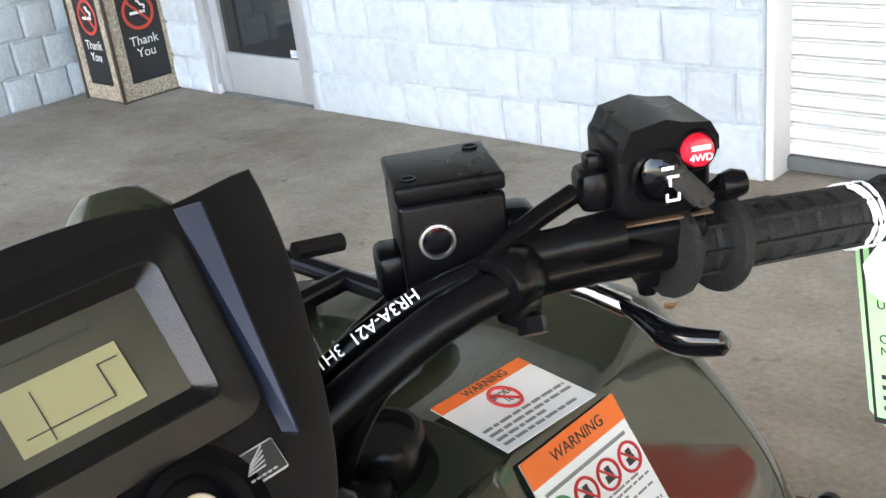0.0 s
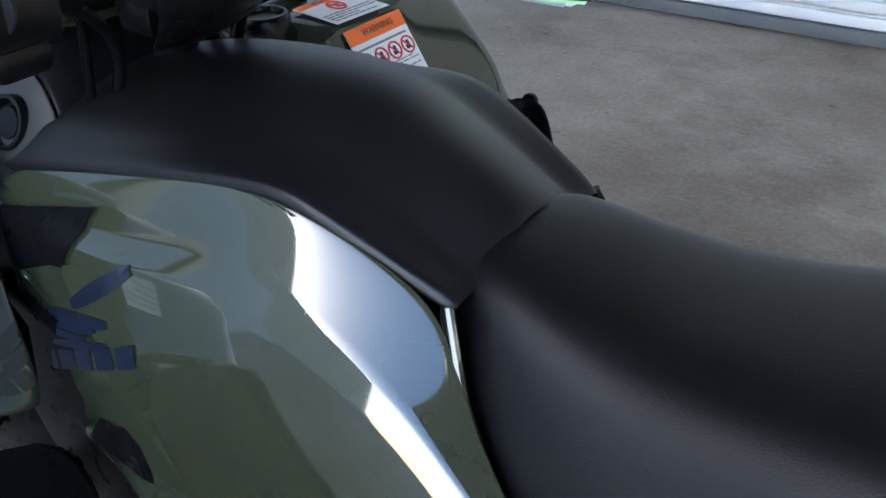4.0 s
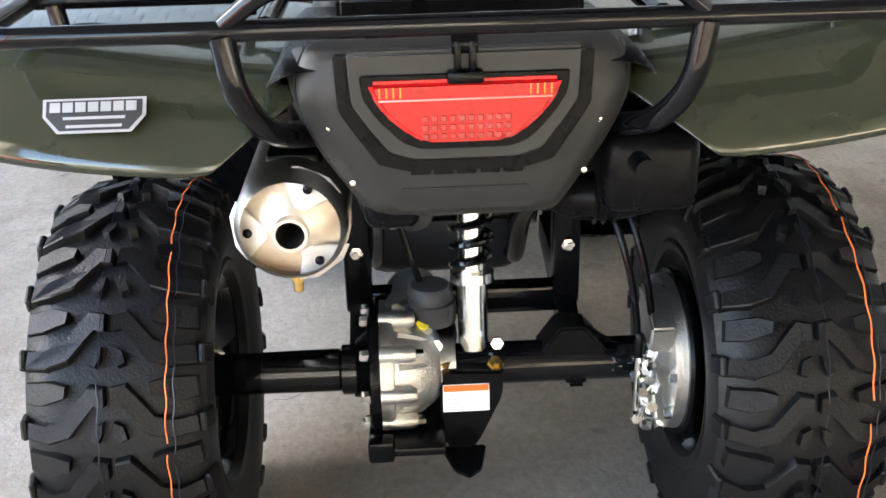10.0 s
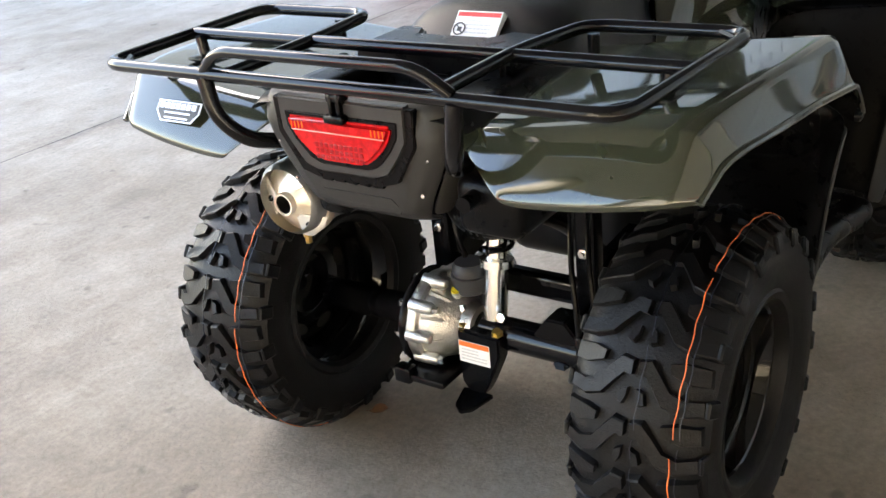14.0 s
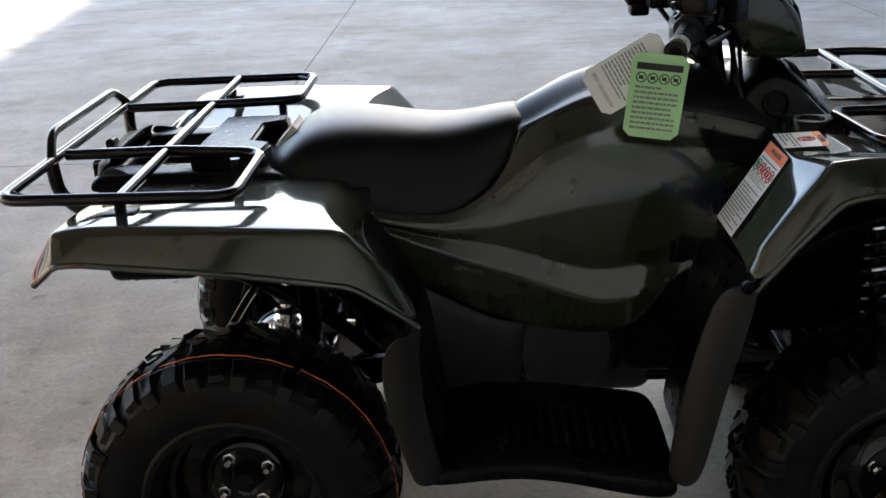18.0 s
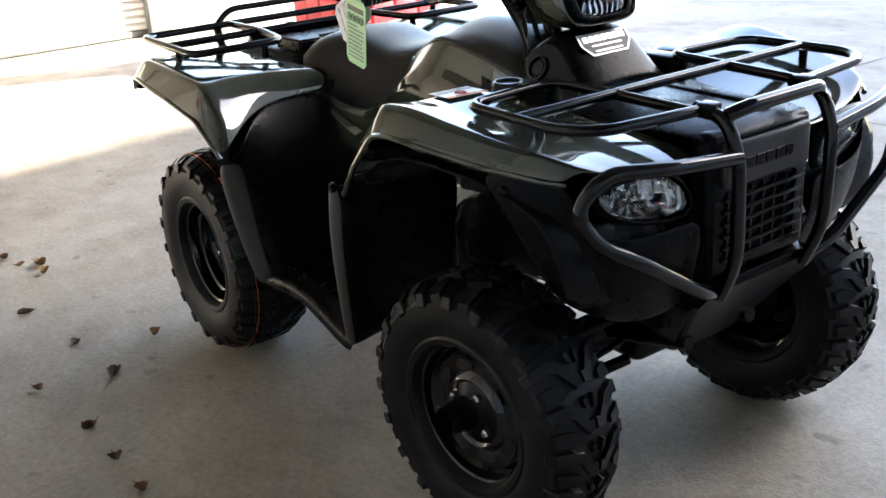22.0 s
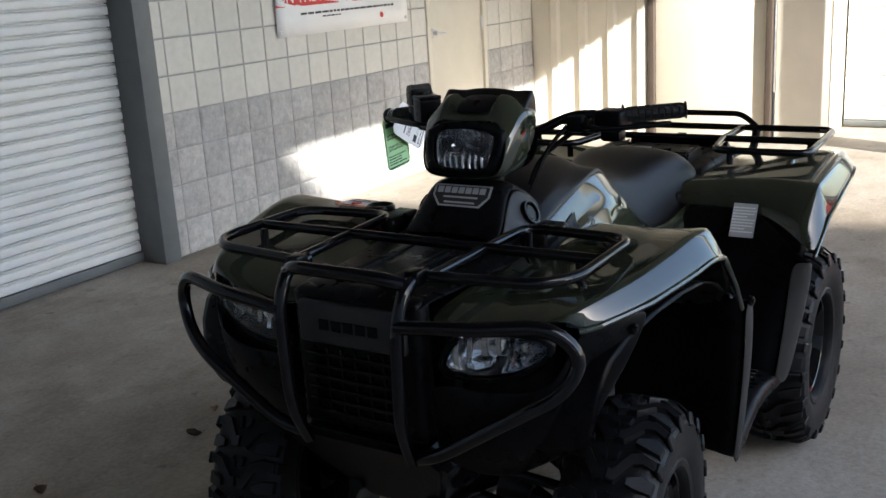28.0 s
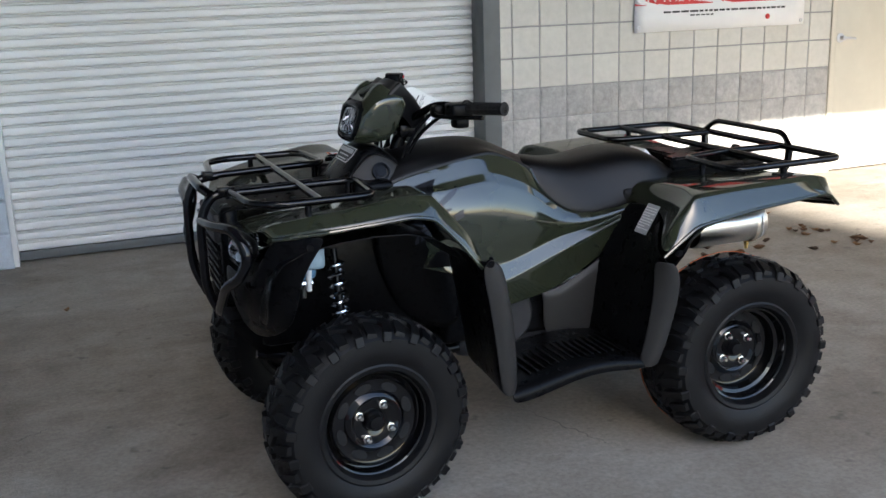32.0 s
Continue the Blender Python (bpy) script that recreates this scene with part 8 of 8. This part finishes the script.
leaf_kinds = [leaf_mesh(k, leaf_mats[k % 3]) for k in range(9)]
rnd = random.Random(12)
spots = list(LEAVES)
for i in range(26):  # drift along the sun's edge
    y = rnd.uniform(-1.75, -0.75)
    spots.append((-3.29 - 0.14 * y + rnd.gauss(0.33, 0.07), y))
for i in range(16):
    spots.append((rnd.uniform(-2.9, -0.4), rnd.uniform(-2.7, -0.7)))
for x, y in spots:
    k = rnd.randrange(9)
    ob = new("dry_leaf", leaf_kinds[k])
    ob.location = (x, y, 0)
    ob.rotation_euler = (0, 0, rnd.uniform(0, 6.28))
    s = rnd.uniform(0.65, 1.05)
    ob.scale = (s, s, s)
    tagged(ob, ("curled brown dry leaf lying on the concrete", "curled tan dry leaf lying on the concrete", "dark shrivelled dry leaf lying on the concrete")[k % 3], "leaf", group="fallen leaves")

# ---- parked car far off in the sun ----
car = thing("parked_car", "purple-blue parked car in the sunlit yard", "car", (-13.0, 7.6, 0))
car_paint = material("purple_blue_paint", (0.07, 0.05, 0.28), 0.25, coat=1.0, vary=0.05)
car_tyre = material("car_tyre", (0.02, 0.02, 0.02), 0.85, vary=0.2)
heading = math.atan2(1.1, -0.5)
CM = Matrix.Rotation(heading, 4, "Z")


def on_car(bm):
    bmesh.ops.transform(bm, matrix=CM, verts=bm.verts)
    return bm


bm = bmesh.new()
prism(bm, [(-2.2, 0.35), (-2.25, 0.75), (-2.1, 0.95), (-1.3, 1.02), (1.2, 1.02), (2.1, 0.85), (2.25, 0.6), (2.2, 0.32)], "y", -0.87, 0.87)
bmesh.ops.bevel(bm, geom=bm.edges[:], offset=0.09, segments=3, affect="EDGES")
part("body", on_car(bm), car_paint, car)
bm = bmesh.new()
prism(bm, [(-1.8, 0.98), (-1.2, 1.42), (0.1, 1.46), (1.1, 1.0)], "y", -0.76, 0.76)
bmesh.ops.bevel(bm, geom=bm.edges[:], offset=0.10, segments=3, affect="EDGES")
part("cabin", on_car(bm), dark_glass, car, "dark glazed cabin")
for x in (-1.35, 1.4):
    for s in (1, -1):
        bm = bmesh.new()
        lathe(bm, [(0.20, -0.10), (0.30, -0.11), (0.325, -0.07), (0.325, 0.07), (0.30, 0.11), (0.20, 0.10)], "y", 28, (x, s * 0.80, 0.325))
        wheel_part = part("wheel", on_car(bm), car_tyre, car)
        bm = bmesh.new()
        lathe(bm, [(0.21, s * 0.09), (0.16, s * 0.06), (0.05, s * 0.09), (0.0, s * 0.09)], "y", 28, (x, s * 0.80, 0.325))
        part("rim", on_car(bm), alu, wheel_part)


# ---- masonry blocks, last in the file ----
PITCH = 0.2032


def rough_block(seed, mat, w=PITCH, lump=0.018):
    """A split-face block: u across, y outwards, z up, its face uneven and its edges worn back into the joint."""
    rnd = random.Random(seed)
    bm = bmesh.new()
    g = 0.0035
    steps = (0.0, 0.06, 0.34, 0.66, 0.94, 1.0)
    n = len(steps) - 1
    lean_u, lean_w = rnd.uniform(-0.25, 0.25), rnd.uniform(-0.25, 0.25)
    rows = []
    for j, v in enumerate(steps):
        row = []
        for i, u in enumerate(steps):
            edge = min(i, n - i, j, n - j)
            d = 0.0 if edge == 0 else lump * ((0.55 + rnd.uniform(-0.16, 0.16)) if edge == 1 else rnd.uniform(0.75, 1.15)) + lump * (lean_u * (u - 0.5) + lean_w * (v - 0.5))
            du, dv = (rnd.uniform(-0.05, 0.05), rnd.uniform(-0.05, 0.05)) if edge == 2 else (0.0, 0.0)
            row.append((g + (w - 2 * g) * (u + du), d, g + (PITCH - 2 * g) * (v + dv)))
        rows.append(row)
    vs = grid(bm, rows)
    rim = [vs[0][i] for i in range(n + 1)] + [vs[j][n] for j in range(1, n + 1)] + [vs[n][i] for i in range(n - 1, -1, -1)] + [vs[j][0] for j in range(n - 1, 0, -1)]
    back = [bm.verts.new((v.co.x, -0.014, v.co.z)) for v in rim]
    k = len(rim)
    for i in range(k):
        bm.faces.new((rim[i], rim[(i + 1) % k], back[(i + 1) % k], back[i]))
    bmesh.ops.recalc_face_normals(bm, faces=bm.faces)
    if sum(f.normal.y for f in bm.faces) < 0:
        bmesh.ops.reverse_faces(bm, faces=bm.faces)
    return mesh_of("block", bm, mat, True, 28)


def smooth_block(mat, w=PITCH):
    bm = bmesh.new()
    g, c = 0.005, 0.004
    rows = [(g, -0.014), (g, 0.0), (g + c, 0.003)]
    rings = []
    for e, d in rows:
        rings.append([bm.verts.new(p) for p in ((e, d, e), (w - e, d, e), (w - e, d, PITCH - e), (e, d, PITCH - e))])
    for a, b in zip(rings, rings[1:]):
        for i in range(4):
            bm.faces.new((a[i], a[(i + 1) % 4], b[(i + 1) % 4], b[i]))
    bm.faces.new(rings[-1])
    bmesh.ops.recalc_face_normals(bm, faces=bm.faces)
    return mesh_of("block", bm, mat, False)


def lay(owner, origin, turn, length, courses, kind_of, offset, part_courses, max_parts=300, from_u=0.0, to_u=99.0):
    """Lays blocks over a face. turn: degrees about z; parts up to part_courses, the rest joined as one mesh."""
    base = pose(*origin, 0, 0, turn)
    verts, faces, joined_mat, count = [], [], None, 0
    mats, slots = [], []
    for c in range(courses):
        u = -PITCH / 2 if offset and c % 2 else 0.0
        while u < length - 0.01:
            lo, hi = max(u, 0.0), min(u + PITCH, length)
            me = kind_of(c)
            m = base @ Matrix.Translation((lo, 0, c * PITCH)) @ Matrix.Diagonal(((hi - lo) / PITCH, 1, 1, 1))
            if hi - lo > 0.02:
                if c < part_courses and count < max_parts and from_u <= u <= to_u:
                    ob = new("block", me)
                    ob.parent = owner
                    ob.matrix_world = m
                    count += 1
                else:
                    k = len(verts)
                    verts += [m @ v.co for v in me.vertices]
                    faces += [[k + i for i in p.vertices] for p in me.polygons]
                    if me.materials[0] not in mats:
                        mats.append(me.materials[0])
                    slots += [mats.index(me.materials[0])] * len(me.polygons)
            u += PITCH
    if verts:
        me = bpy.data.meshes.new("far_block")
        me.from_pydata([tuple(v) for v in verts], [], faces)
        for k in mats:
            me.materials.append(k)
        me.polygons.foreach_set("material_index", slots)
        ob = new("upper_block", me)
        ob.parent = owner
        tagged(ob, kind="stuff")


rnd_b = random.Random(31)
painted = [rough_block(k, block_paint, lump=0.022) for k in range(9)]
split = [rough_block(40 + k, block_grey, lump=0.013) for k in range(9)]
red = [rough_block(80 + k, block_red, lump=0.030) for k in range(9)]
plain = smooth_block(block_cream)


def painted_kind(c):
    return rnd_b.choice(painted)


def back_kind(c):
    return rnd_b.choice(split) if c < 4 else plain


lay(wall_side_front, (1.73, WALL_Y - 0.008, 0), 0, 2.49, 19, painted_kind, True, 8)
lay(wall_side_end, (5.2, WALL_Y - 0.008, 0), 0, 0.9, 19, painted_kind, True, 7)
lay(wall_front_end, (6.108, -3.1, 0), 90, 1.1, 19, painted_kind, True, 7)
lay(wall_front, (6.108, 0.4, 0), 90, 8.0, 19, painted_kind, True, 5, 200)
lay(wall_side_back, (-4.1, WALL_Y - 0.008, 0), 0, 2.74, 19, back_kind, False, 12)
lay(wall_side_far, (-5.85, WALL_Y - 0.008, 0), 0, 0.85, 19, back_kind, False, 10)

# ---- red pedestals of the canopy posts ----
red_body = material("red_joint", (0.30, 0.02, 0.025), 0.7, vary=0.1, scale=20)
for x0, y0, label in ((3.55, 2.67, "red painted split-face block pedestal of a canopy post"), (-4.94, 2.13, "red painted split-face block pedestal half in the sun")):
    ped = thing("pedestal", label, "pedestal", (x0 + 0.405, y0 + 0.405, 0), kind="structure")
    e, L = 0.016, 4 * PITCH - 0.004
    bm = bmesh.new()
    box(bm, (-0.405 + e, -0.405 + e, 0), (0.405 - e, 0.405 - e, 0.812))
    part("core", bm, red_body, ped, smooth=False)
    bm = bmesh.new()
    a, b = [(-0.40, -0.40), (0.40, -0.40), (0.40, 0.40), (-0.40, 0.40)], 0.55
    lo = [bm.verts.new((u, v, 0.812)) for u, v in a]
    hi = [bm.verts.new((u * b, v * b, 0.93)) for u, v in a]
    for i in range(4):
        bm.faces.new((lo[i], lo[(i + 1) % 4], hi[(i + 1) % 4], hi[i]))
    bm.faces.new(hi)
    part("cap", bm, block_cream, ped, "sloping cream mortar cap", smooth=False)
    bm = bmesh.new()
    box(bm, (-0.15, -0.15, 0.93), (0.15, 0.15, 4.0), 0.008)
    part("column", bm, cream_paint, ped, "square cream steel column")
    for turn, ox, oy in ((0, -0.405, 0.405 - e), (90, -0.405 + e, -0.405), (180, 0.405, -0.405 + e), (270, 0.405 - e, 0.405)):
        base = pose(ox, oy, 0, 0, 0, turn)
        for c in range(4):
            for i in range(4):
                ob = new("block", rnd_b.choice(red))
                ob.parent = ped
                ob.matrix_local = base @ Matrix.Translation((i * 0.2025, 0, c * PITCH))
